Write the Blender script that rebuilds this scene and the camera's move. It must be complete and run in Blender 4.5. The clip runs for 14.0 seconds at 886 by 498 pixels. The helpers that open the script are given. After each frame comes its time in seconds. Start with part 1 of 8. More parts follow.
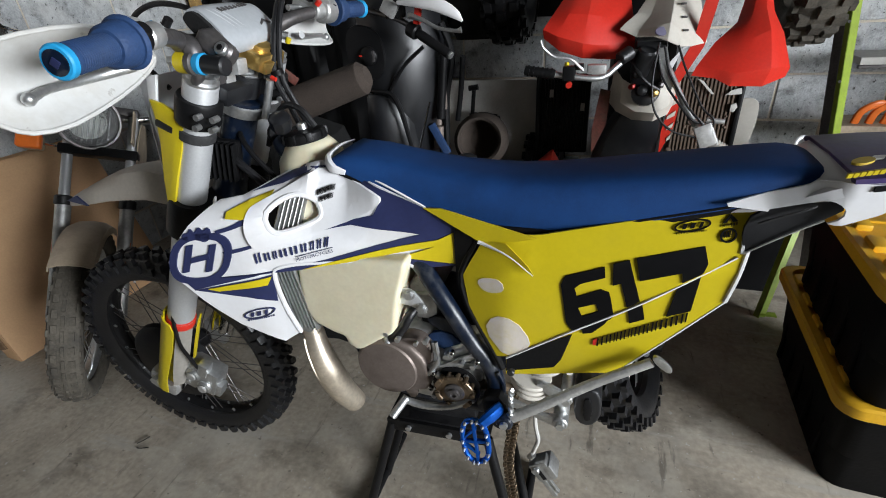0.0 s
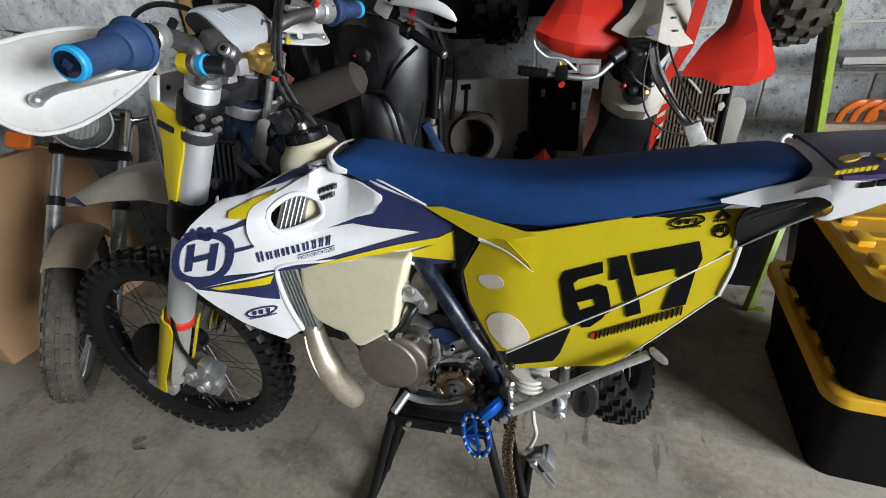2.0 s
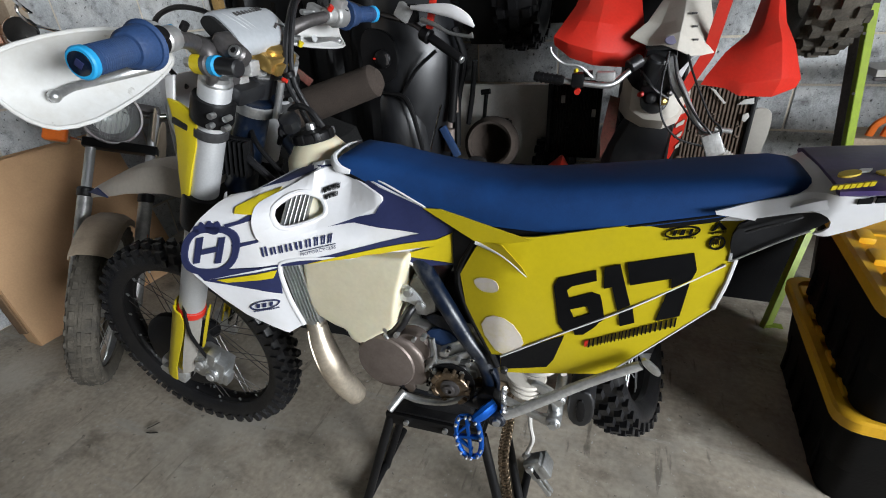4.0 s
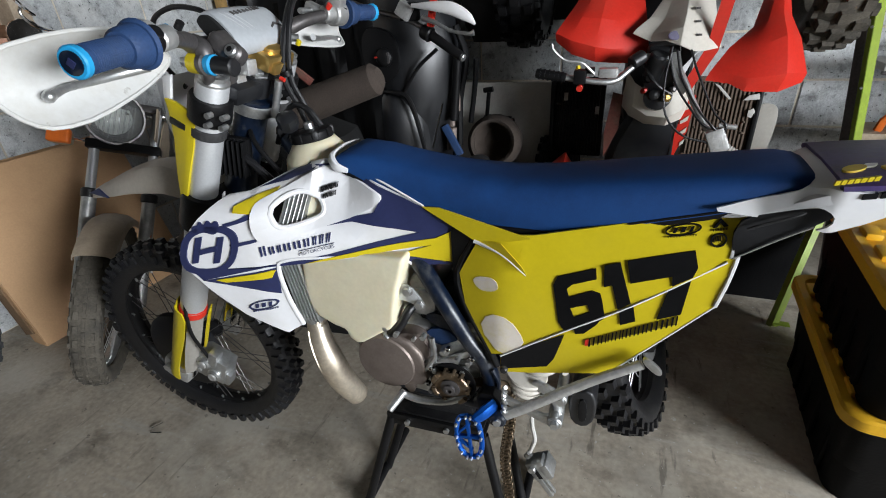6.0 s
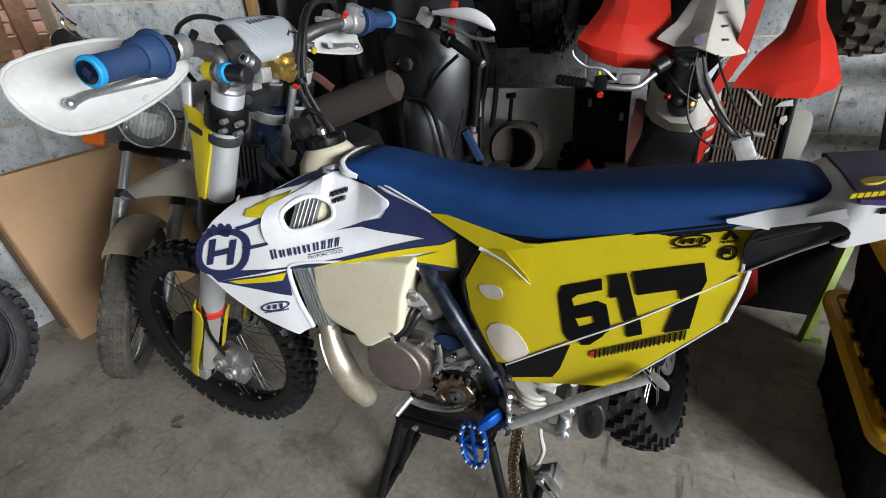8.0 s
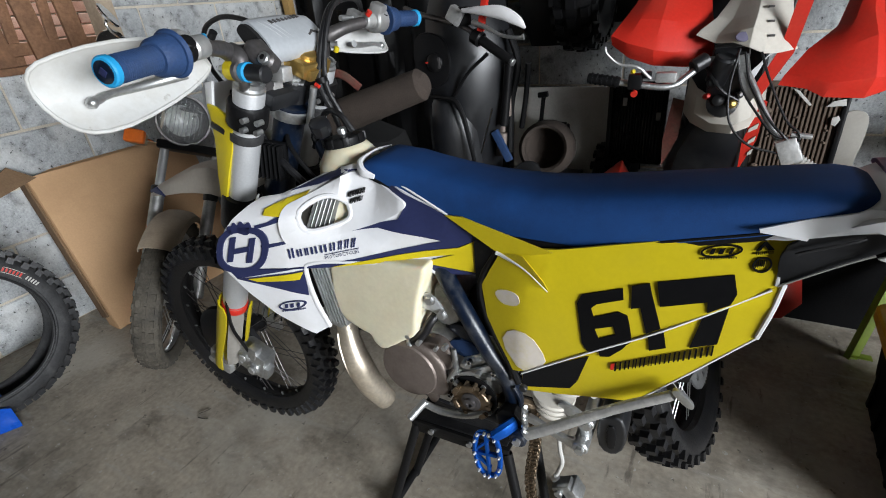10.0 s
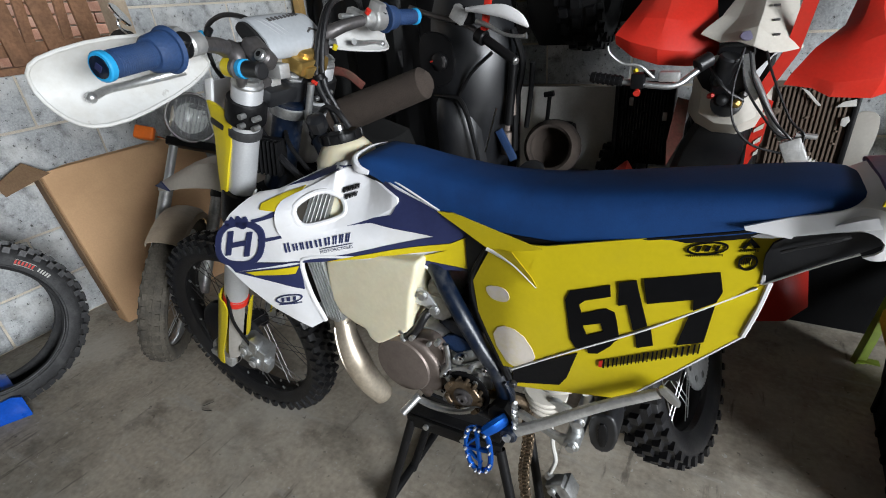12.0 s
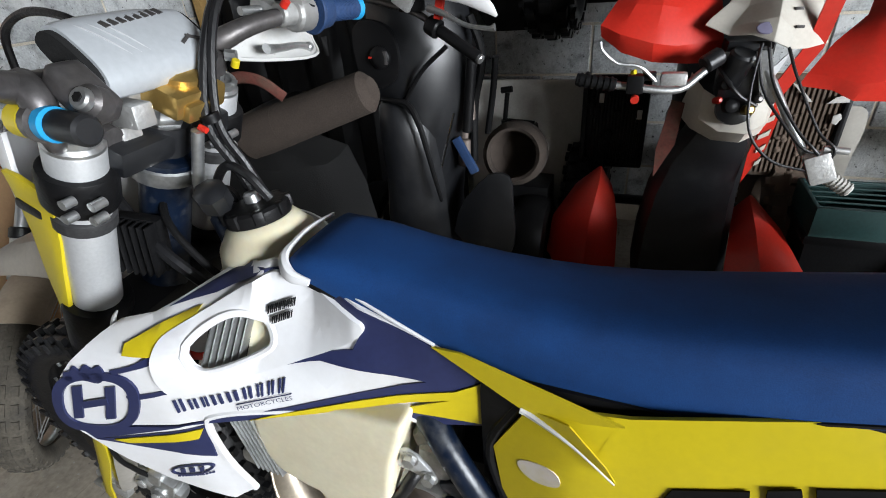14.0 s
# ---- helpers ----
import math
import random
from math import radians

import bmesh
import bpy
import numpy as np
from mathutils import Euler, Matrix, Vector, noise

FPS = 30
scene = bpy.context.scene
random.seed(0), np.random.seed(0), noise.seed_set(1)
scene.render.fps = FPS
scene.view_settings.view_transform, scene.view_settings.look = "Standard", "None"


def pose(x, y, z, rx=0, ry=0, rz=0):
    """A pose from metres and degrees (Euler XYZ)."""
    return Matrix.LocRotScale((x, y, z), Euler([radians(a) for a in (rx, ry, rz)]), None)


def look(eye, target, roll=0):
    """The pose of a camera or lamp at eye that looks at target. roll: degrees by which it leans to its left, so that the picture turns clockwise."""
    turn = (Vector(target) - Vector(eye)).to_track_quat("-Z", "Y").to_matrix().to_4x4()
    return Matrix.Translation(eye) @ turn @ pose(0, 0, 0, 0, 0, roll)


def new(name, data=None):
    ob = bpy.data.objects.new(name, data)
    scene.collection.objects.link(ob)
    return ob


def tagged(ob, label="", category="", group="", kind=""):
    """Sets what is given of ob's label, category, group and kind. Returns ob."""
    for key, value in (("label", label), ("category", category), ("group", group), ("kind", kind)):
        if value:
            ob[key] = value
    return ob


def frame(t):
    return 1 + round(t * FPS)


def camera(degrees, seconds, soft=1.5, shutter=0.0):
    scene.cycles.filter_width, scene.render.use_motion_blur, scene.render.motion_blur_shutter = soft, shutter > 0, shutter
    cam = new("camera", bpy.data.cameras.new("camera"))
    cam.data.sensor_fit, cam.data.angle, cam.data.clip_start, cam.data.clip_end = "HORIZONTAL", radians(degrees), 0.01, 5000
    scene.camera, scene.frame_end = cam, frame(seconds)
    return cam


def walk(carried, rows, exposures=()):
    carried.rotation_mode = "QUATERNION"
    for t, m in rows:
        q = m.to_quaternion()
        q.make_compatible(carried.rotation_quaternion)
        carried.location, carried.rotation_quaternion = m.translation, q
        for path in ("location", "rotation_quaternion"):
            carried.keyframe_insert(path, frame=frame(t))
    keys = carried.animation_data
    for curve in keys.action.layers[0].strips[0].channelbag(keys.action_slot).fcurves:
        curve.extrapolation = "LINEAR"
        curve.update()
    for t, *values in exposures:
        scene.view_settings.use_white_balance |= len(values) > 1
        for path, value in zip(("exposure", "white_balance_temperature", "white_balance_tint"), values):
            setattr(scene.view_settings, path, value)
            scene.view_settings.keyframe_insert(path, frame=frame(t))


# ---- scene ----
cam = camera(86.1, 14.0, soft=1.0)
PATH = [
    (0, (0.432, 0.626, 1.21), (-0.158, 2.278, 0.25), -4.2),
    (0.5, (0.427, 0.627, 1.208), (-0.165, 2.278, 0.247), -4.2),
    (1, (0.412, 0.618, 1.21), (-0.176, 2.271, 0.248), -4.3),
    (1.5, (0.389, 0.608, 1.207), (-0.179, 2.267, 0.245), -4.6),
    (2, (0.418, 0.606, 1.216), (-0.131, 2.268, 0.25), -4.0),
    (2.5, (0.457, 0.609, 1.213), (-0.106, 2.268, 0.249), -3.0),
    (3, (0.471, 0.606, 1.217), (-0.129, 2.256, 0.259), -2.7),
    (3.5, (0.467, 0.607, 1.218), (-0.166, 2.249, 0.267), -3.0),
    (6, (0.477, 0.619, 1.213), (-0.191, 2.247, 0.262), -4.0),
    (6.5, (0.49, 0.616, 1.214), (-0.209, 2.233, 0.268), -4.4),
    (7, (0.499, 0.615, 1.217), (-0.23, 2.223, 0.277), -4.6),
    (7.5, (0.504, 0.621, 1.215), (-0.247, 2.224, 0.285), -4.6),
    (8, (0.512, 0.635, 1.214), (-0.265, 2.228, 0.287), -4.6),
    (8.5, (0.516, 0.648, 1.213), (-0.296, 2.227, 0.292), -4.6),
    (9, (0.519, 0.656, 1.212), (-0.34, 2.212, 0.295), -5.1),
    (11.5, (0.556, 0.675, 1.203), (-0.37, 2.191, 0.284), -5.3),
    (12, (0.565, 0.675, 1.202), (-0.379, 2.183, 0.287), -5.4),
    (12.5, (0.568, 0.673, 1.201), (-0.39, 2.174, 0.29), -5.6),
    (13, (0.561, 0.695, 1.196), (-0.397, 2.194, 0.282), -5.7),
    (13.5, (0.474, 0.815, 1.188), (-0.349, 2.356, 0.215), -4.6),
    (14, (0.323, 0.986, 1.226), (-0.363, 2.567, 0.211), -5.1),
]
walk(cam, [(t, look(eye, target, roll)) for t, eye, target, roll in PATH],
     [(0.0, 0.10, 6380, 10.0), (13.0, 0.05, 6380, 10.0), (14.0, 0.30, 6380, 10.0)])
# light: a wide open doorway in the right wall, and a slatted window in the left wall
world = bpy.data.worlds.new("world")
scene.world = world
world.use_nodes = True
_sky = world.node_tree.nodes.new("ShaderNodeTexSky")
_sky.sky_type, _sky.sun_disc, _sky.sun_elevation, _sky.sun_rotation = "NISHITA", False, radians(54), radians(31)
world.node_tree.links.new(_sky.outputs["Color"], world.node_tree.nodes["Background"].inputs["Color"])
world.node_tree.nodes["Background"].inputs["Strength"].default_value = 0.12
_sun = new("sun", bpy.data.lights.new("sun", "SUN"))
_sun.data.energy, _sun.data.angle, _sun.data.color = 5.0, radians(2), (1.0, 0.95, 0.88)
_sun.matrix_world = look((3, 5, 8), (0, 0, 0))


def opening_light(name, at, target, size_x, size_y, watts, color, spread=180):
    la = bpy.data.lights.new(name, "AREA")
    la.shape, la.size, la.size_y, la.energy, la.color = "RECTANGLE", size_x, size_y, watts, color
    la.spread = radians(spread)
    ob = new(name, la)
    ob.matrix_world = look(at, target)
    return ob


opening_light("doorway_daylight", (4.66, -0.42, 1.45), (-0.2, 1.8, 0.8), 2.4, 1.20, 178, (0.93, 0.965, 1.0), 110)
opening_light("window_daylight", (-2.3, 1.56, 1.55), (0, 1.56, 1.3), 1.1, 0.85, 1.2, (1.0, 0.97, 0.93))
# ---------------------------------------------------------------- helpers
ORIGIN = {}


def thing(name, at, label, category, group="", kind=""):
    """An empty at the foot of a thing, which carries its parts."""
    ob = new(name)
    ob.empty_display_size = 0.05
    ob.location = at
    ORIGIN[ob.name] = Vector(at)
    return tagged(ob, label, category, group, kind)


def part(name, bm, mat, parent=None, label="", smooth=True, crease=38):
    """Links a bmesh, given in world coordinates, as one mesh under a thing or a part."""
    me = bpy.data.meshes.new(name)
    origin = ORIGIN[parent.name] if parent else Vector((0, 0, 0))
    bmesh.ops.translate(bm, vec=-origin, verts=bm.verts)
    bmesh.ops.recalc_face_normals(bm, faces=bm.faces)
    bm.to_mesh(me)
    bm.free()
    me.materials.append(mat)
    if smooth:
        for p in me.polygons:
            p.use_smooth = True
        me.set_sharp_from_angle(angle=radians(crease))
    ob = new(name, me)
    if parent:
        ob.parent = parent
    ORIGIN[ob.name] = origin
    if label:
        ob["label"] = label
    return ob


def single(name, bm, mat, label, category, group="", kind="", smooth=True):
    """A thing of one mesh."""
    return tagged(part(name, bm, mat, None, "", smooth), label, category, group, kind)


def shifted(bm, m):
    bmesh.ops.transform(bm, matrix=m, verts=bm.verts)
    return bm


def join(*bms):
    out = bmesh.new()
    for b in bms:
        me = bpy.data.meshes.new("tmp")
        b.to_mesh(me)
        b.free()
        out.from_mesh(me)
        bpy.data.meshes.remove(me)
    return out


def soften(bm, w, seg=2, angle=30):
    edges = [e for e in bm.edges if len(e.link_faces) == 2 and e.calc_face_angle(0) > radians(angle)]
    if edges and w > 0:
        bmesh.ops.bevel(bm, geom=edges, offset=w, segments=seg, affect="EDGES", profile=0.6, clamp_overlap=True)
    return bm


def box(c, s, m=None, w=0.0, seg=2):
    bm = bmesh.new()
    bmesh.ops.create_cube(bm, size=1, matrix=Matrix.LocRotScale(c, None, s))
    soften(bm, w, seg)
    return shifted(bm, m) if m else bm


def lathe(profile, m=None, seg=24, cap=True):
    """Turns (radius, height) pairs round the z axis."""
    bm = bmesh.new()
    rings = []
    for r, h in profile:
        rings.append([bm.verts.new((r * math.cos(2 * math.pi * i / seg), r * math.sin(2 * math.pi * i / seg), h)) for i in range(seg)])
    for a, b in zip(rings, rings[1:]):
        for i in range(seg):
            bm.faces.new((a[i], a[(i + 1) % seg], b[(i + 1) % seg], b[i]))
    if cap:
        for ring in (rings[0], rings[-1]):
            bm.faces.new(ring)
    return shifted(bm, m) if m else bm


def rod(a, b, r, seg=14, r2=None, w=0.0):
    """A straight round bar from a to b."""
    a, b = Vector(a), Vector(b)
    q = (b - a).to_track_quat("Z", "Y").to_matrix().to_4x4()
    r2 = r if r2 is None else r2
    L = (b - a).length
    prof = [(r, 0), (r2, L)] if not w else [(r - w, 0), (r, w), (r2, L - w), (r2 - w, L)]
    return lathe(prof, Matrix.Translation(a) @ q, seg)


def spline(points, n=6):
    """Catmull-Rom through points."""
    P = [Vector(p) for p in points]
    P = [P[0] * 2 - P[1]] + P + [P[-1] * 2 - P[-2]]
    out = []
    for i in range(1, len(P) - 2):
        for k in range(n):
            t = k / n
            a, b, c, d = P[i - 1:i + 3]
            out.append(0.5 * (2 * b + (c - a) * t + (2 * a - 5 * b + 4 * c - d) * t * t + (3 * b - a - 3 * c + d) * t ** 3))
    return out + [P[-2]]


def tube(points, r, seg=10, n=6, closed=False, flat=1.0, curved=True):
    """A bent tube; r is one radius or one for each point; flat squeezes it across."""
    radii = [r] * len(points) if isinstance(r, (int, float)) else list(r)
    if curved:
        pts = spline(points, n)
        rr = [x[0] for x in spline([(v, 0, 0) for v in radii], n)]
    else:
        pts, rr = [Vector(p) for p in points], radii
    bm = bmesh.new()
    up = None
    rings = []
    for i, p in enumerate(pts):
        if closed:
            d = pts[(i + 1) % len(pts)] - pts[i - 1]
        else:
            d = pts[min(i + 1, len(pts) - 1)] - pts[max(i - 1, 0)]
        d.normalize()
        if up is None:
            up = d.orthogonal().normalized() if abs(d.y) > 0.9 else d.cross(Vector((0, 1, 0))).normalized()
        up = (up - d * up.dot(d)).normalized()
        side = d.cross(up)
        rings.append([bm.verts.new(p + rr[i] * (math.cos(a) * up + flat * math.sin(a) * side)) for a in (2 * math.pi * k / seg for k in range(seg))])
    pairs = list(zip(rings, rings[1:])) + ([(rings[-1], rings[0])] if closed else [])
    for a, b in pairs:
        for i in range(seg):
            bm.faces.new((a[i], a[(i + 1) % seg], b[(i + 1) % seg], b[i]))
    if not closed:
        bm.faces.new(rings[0])
        bm.faces.new(rings[-1])
    return bm


def loft(sections, closed=True, cap=True):
    """Skins rows of points that all have the same count."""
    bm = bmesh.new()
    rows = [[bm.verts.new(p) for p in s] for s in sections]
    n = len(rows[0])
    for a, b in zip(rows, rows[1:]):
        for i in range(n if closed else n - 1):
            bm.faces.new((a[i], a[(i + 1) % n], b[(i + 1) % n], b[i]))
    if cap and closed:
        bm.faces.new(rows[0])
        bm.faces.new(rows[-1])
    return bm


def prism(outline, y0, y1, w=0.0, seg=2):
    """An (x, z) outline, drawn out from y0 to y1."""
    bm = loft([[(x, y, z) for x, z in outline] for y in (y0, y1)])
    bmesh.ops.recalc_face_normals(bm, faces=bm.faces)
    return soften(bm, w, seg)


def rounded(outline, k=2):
    """Cuts the corners of a closed outline."""
    for _ in range(k):
        out = []
        for (x0, z0), (x1, z1) in zip(outline, outline[1:] + outline[:1]):
            out += [(x0 * 0.75 + x1 * 0.25, z0 * 0.75 + z1 * 0.25), (x0 * 0.25 + x1 * 0.75, z0 * 0.25 + z1 * 0.75)]
        outline = out
    return outline


def sheet(outline, f, thick, holes=(), step=0.03, w=0.0):
    """A curved plate over an (x, z) outline, on the surface y = f(x, z), as thick as given towards +y."""
    bm = bmesh.new()
    for loop in (outline, *holes):
        vs = [bm.verts.new((x, 0, z)) for x, z in loop]
        for a, b in zip(vs, vs[1:] + vs[:1]):
            bm.edges.new((a, b))
    bmesh.ops.triangle_fill(bm, edges=bm.edges, use_beauty=True, normal=(0, -1, 0))
    for axis in (0, 2):
        lo, hi = min(v.co[axis] for v in bm.verts), max(v.co[axis] for v in bm.verts)
        n = int((hi - lo) / step)
        for i in range(1, n + 1):
            co, no = [0, 0, 0], [0, 0, 0]
            co[axis], no[axis] = lo + (hi - lo) * i / (n + 1), 1
            bmesh.ops.bisect_plane(bm, geom=bm.verts[:] + bm.edges[:] + bm.faces[:], plane_co=co, plane_no=no, dist=1e-5)
    bmesh.ops.recalc_face_normals(bm, faces=bm.faces)
    if sum(fc.normal.y * fc.calc_area() for fc in bm.faces) > 0:
        bmesh.ops.reverse_faces(bm, faces=bm.faces)
    front = {v: f(v.co.x, v.co.z) for v in bm.verts}
    ret = bmesh.ops.duplicate(bm, geom=bm.verts[:] + bm.edges[:] + bm.faces[:])
    twin = ret["vert_map"]
    rim = [e for e in bm.edges if e.is_boundary and e.verts[0] in front and e.verts[1] in front]
    for v, y in front.items():
        v.co.y = y
        twin[v].co.y = y + thick
    for e in rim:
        a, b = e.verts
        bm.faces.new((a, b, twin[b], twin[a]))
    bmesh.ops.recalc_face_normals(bm, faces=bm.faces)
    return bm


def lerp(x, xs, ys):
    return float(np.interp(x, xs, ys))


# ---------------------------------------------------------------- materials
def mat(name, color, rough=0.5, metal=0.0, vary=0.15, scale=6.0, fine=120.0, bump=0.15, dirt=None, dirt_amount=0.35, dirt_scale=3.0, coat=0.0, sss=0.0, trans=0.0, detail_rough=0.1, per_object=0.0, spec=0.35):
    """A surface with large stains and fine grain."""
    m = bpy.data.materials.new(name)
    m.use_nodes = True
    nt = m.node_tree
    N, L = nt.nodes, nt.links
    b = N["Principled BSDF"]
    tc = N.new("ShaderNodeTexCoord")
    big = N.new("ShaderNodeTexNoise")
    big.inputs["Scale"].default_value, big.inputs["Detail"].default_value, big.inputs["Roughness"].default_value = scale, 6, 0.6
    small = N.new("ShaderNodeTexNoise")
    small.inputs["Scale"].default_value, small.inputs["Detail"].default_value = fine, 4
    for n in (big, small):
        L.new(tc.outputs["Object"], n.inputs["Vector"])
    base = N.new("ShaderNodeMix")
    base.data_type = "RGBA"
    lo = [max(0, c * (1 - vary)) for c in color[:3]] + [1]
    hi = [min(1, c * (1 + vary)) for c in color[:3]] + [1]
    base.inputs["A"].default_value, base.inputs["B"].default_value = lo, hi
    mixf = N.new("ShaderNodeMath")
    mixf.operation = "MULTIPLY_ADD"
    mixf.inputs[1].default_value, mixf.inputs[2].default_value = 0.5, 0.0
    add = N.new("ShaderNodeMath")
    add.operation = "ADD"
    L.new(big.outputs["Fac"], add.inputs[0])
    L.new(small.outputs["Fac"], add.inputs[1])
    L.new(add.outputs[0], mixf.inputs[0])
    con = N.new("ShaderNodeMapRange")
    con.inputs["From Min"].default_value, con.inputs["From Max"].default_value = 0.32, 0.68
    L.new(mixf.outputs[0], con.inputs["Value"])
    L.new(con.outputs[0], base.inputs["Factor"])
    col = base.outputs["Result"]
    if dirt:
        dn = N.new("ShaderNodeTexNoise")
        dn.inputs["Scale"].default_value, dn.inputs["Detail"].default_value, dn.inputs["Roughness"].default_value = dirt_scale, 9, 0.68
        L.new(tc.outputs["Object"], dn.inputs["Vector"])
        dr = N.new("ShaderNodeMapRange")
        dr.inputs["From Min"].default_value, dr.inputs["From Max"].default_value = 0.48, 0.72
        dr.inputs["To Max"].default_value = dirt_amount
        L.new(dn.outputs["Fac"], dr.inputs["Value"])
        dm = N.new("ShaderNodeMix")
        dm.data_type = "RGBA"
        dm.inputs["B"].default_value = (*dirt, 1)
        L.new(dr.outputs[0], dm.inputs["Factor"])
        L.new(col, dm.inputs["A"])
        col = dm.outputs["Result"]
    if per_object:
        oi = N.new("ShaderNodeObjectInfo")
        om = N.new("ShaderNodeMapRange")
        om.inputs["To Min"].default_value, om.inputs["To Max"].default_value = 1 - per_object, 1 + per_object
        L.new(oi.outputs["Random"], om.inputs["Value"])
        hs = N.new("ShaderNodeHueSaturation")
        L.new(om.outputs[0], hs.inputs["Value"])
        L.new(col, hs.inputs["Color"])
        col = hs.outputs["Color"]
    L.new(col, b.inputs["Base Color"])
    rr = N.new("ShaderNodeMapRange")
    rr.inputs["To Min"].default_value, rr.inputs["To Max"].default_value = max(0.02, rough - detail_rough), min(1, rough + detail_rough)
    L.new(big.outputs["Fac"], rr.inputs["Value"])
    L.new(rr.outputs[0], b.inputs["Roughness"])
    b.inputs["Metallic"].default_value = metal
    b.inputs["Specular IOR Level"].default_value = spec
    b.inputs["Coat Weight"].default_value = coat
    b.inputs["Coat Roughness"].default_value = 0.12
    if sss:
        b.inputs["Subsurface Weight"].default_value = sss
        b.inputs["Subsurface Radius"].default_value = (0.03, 0.02, 0.012)
        b.inputs["Subsurface Scale"].default_value = 0.5
    if trans:
        b.inputs["Transmission Weight"].default_value = trans
    if bump:
        bp = N.new("ShaderNodeBump")
        bp.inputs["Strength"].default_value, bp.inputs["Distance"].default_value = bump, 0.003
        L.new(small.outputs["Fac"], bp.inputs["Height"])
        L.new(bp.outputs["Normal"], b.inputs["Normal"])
    return m


def stain(m, color, amount=0.6, scale=3.0, lo=0.5, hi=0.6, stretch=(1, 1, 1), detail=8.0):
    """Lays a further stain with a shape of its own over a material."""
    nt = m.node_tree
    N, L = nt.nodes, nt.links
    b = N["Principled BSDF"]
    old = b.inputs["Base Color"].links[0].from_socket
    tc, mp, no, rg, mx = (N.new("ShaderNode" + k) for k in ("TexCoord", "Mapping", "TexNoise", "MapRange", "Mix"))
    mp.inputs["Scale"].default_value = stretch
    no.inputs["Scale"].default_value, no.inputs["Detail"].default_value, no.inputs["Roughness"].default_value = scale, detail, 0.62
    rg.inputs["From Min"].default_value, rg.inputs["From Max"].default_value, rg.inputs["To Max"].default_value = lo, hi, amount
    mx.data_type = "RGBA"
    mx.inputs["B"].default_value = (*color, 1)
    L.new(tc.outputs["Object"], mp.inputs["Vector"])
    L.new(mp.outputs["Vector"], no.inputs["Vector"])
    L.new(no.outputs["Fac"], rg.inputs["Value"])
    L.new(rg.outputs[0], mx.inputs["Factor"])
    L.new(old, mx.inputs["A"])
    L.new(mx.outputs["Result"], b.inputs["Base Color"])
    return m


CONCRETE = mat("concrete", (0.40, 0.352, 0.282), 0.7, vary=0.30, scale=3.0, fine=60, bump=0.3, dirt=(0.10, 0.088, 0.07), dirt_amount=0.8, dirt_scale=2.0)
stain(CONCRETE, (0.48, 0.45, 0.385), 0.65, 2.6, 0.50, 0.64)
stain(CONCRETE, (0.075, 0.064, 0.05), 0.6, 4.2, 0.56, 0.70, (1, 1.7, 1))
stain(CONCRETE, (0.42, 0.40, 0.36), 0.5, 8.0, 0.58, 0.67, (0.3, 2.4, 1))
stain(CONCRETE, (0.065, 0.056, 0.046), 0.6, 11.0, 0.61, 0.69, (2.2, 0.35, 1))
stain(CONCRETE, (0.48, 0.46, 0.42), 0.75, 55.0, 0.67, 0.71, detail=2.0)
stain(CONCRETE, (0.05, 0.044, 0.037), 0.6, 38.0, 0.65, 0.71, detail=4.0)
BLOCK = mat("concrete_block", (0.46, 0.475, 0.48), 0.9, vary=0.32, scale=11, fine=120, bump=1.0, dirt=(0.07, 0.065, 0.06), dirt_amount=0.85, dirt_scale=16, per_object=0.16)
stain(BLOCK, (0.62, 0.62, 0.60), 0.5, 5.0, 0.5, 0.62)
stain(BLOCK, (0.05, 0.048, 0.045), 0.9, 60.0, 0.63, 0.67, detail=3.0)
MORTAR = mat("mortar", (0.60, 0.54, 0.44), 0.95, vary=0.25, scale=12, fine=220, bump=0.8, dirt=(0.14, 0.12, 0.1), dirt_amount=0.5)
# Near-black base for unseen walls and ceiling, chosen to cut bounced light.
UNSEEN_WALL = mat("unseen_dark_wall", (0.045, 0.043, 0.041), 0.9, vary=0.15, scale=2)
BRICK = mat("pink_brick", (0.45, 0.25, 0.18), 0.9, vary=0.3, scale=14, fine=160, bump=0.5, dirt=(0.5, 0.42, 0.36), dirt_amount=0.6, dirt_scale=8, per_object=0.2)
WOOD = mat("weathered_wood", (0.23, 0.12, 0.065), 0.75, vary=0.35, scale=7, fine=90, bump=0.4, dirt=(0.09, 0.05, 0.03), dirt_amount=0.6, dirt_scale=9)
PALE_WOOD = mat("pale_wood", (0.42, 0.34, 0.25), 0.75, vary=0.25, scale=8, fine=90, bump=0.3, dirt=(0.2, 0.15, 0.1))
CARD = mat("cardboard", (0.56, 0.35, 0.19), 0.85, vary=0.08, scale=3, fine=140, bump=0.1, dirt=(0.25, 0.14, 0.07), dirt_amount=0.3)
# Darker copy of CARD; the flaps' shade is put into its colour.
DARK_CARD = mat("shaded_cardboard", (0.20, 0.125, 0.07), 0.9, vary=0.25, scale=6, fine=140, bump=0.15, dirt=(0.08, 0.05, 0.03), dirt_amount=0.6)
WHITE = mat("white_plastic", (0.63, 0.63, 0.64), 0.33, vary=0.03, scale=8, bump=0.04, dirt=(0.55, 0.52, 0.47), dirt_amount=0.35, dirt_scale=9)
stain(WHITE, (0.47, 0.45, 0.41), 0.35, 7.0, 0.52, 0.66)
YELLOW = mat("yellow_plastic", (0.53, 0.42, 0.010), 0.36, vary=0.05, scale=5, bump=0.04, dirt=(0.5, 0.4, 0.03), dirt_amount=0.4, dirt_scale=6)
NAVY = mat("navy_decal", (0.021, 0.026, 0.075), 0.38, vary=0.12, scale=8, bump=0.03)
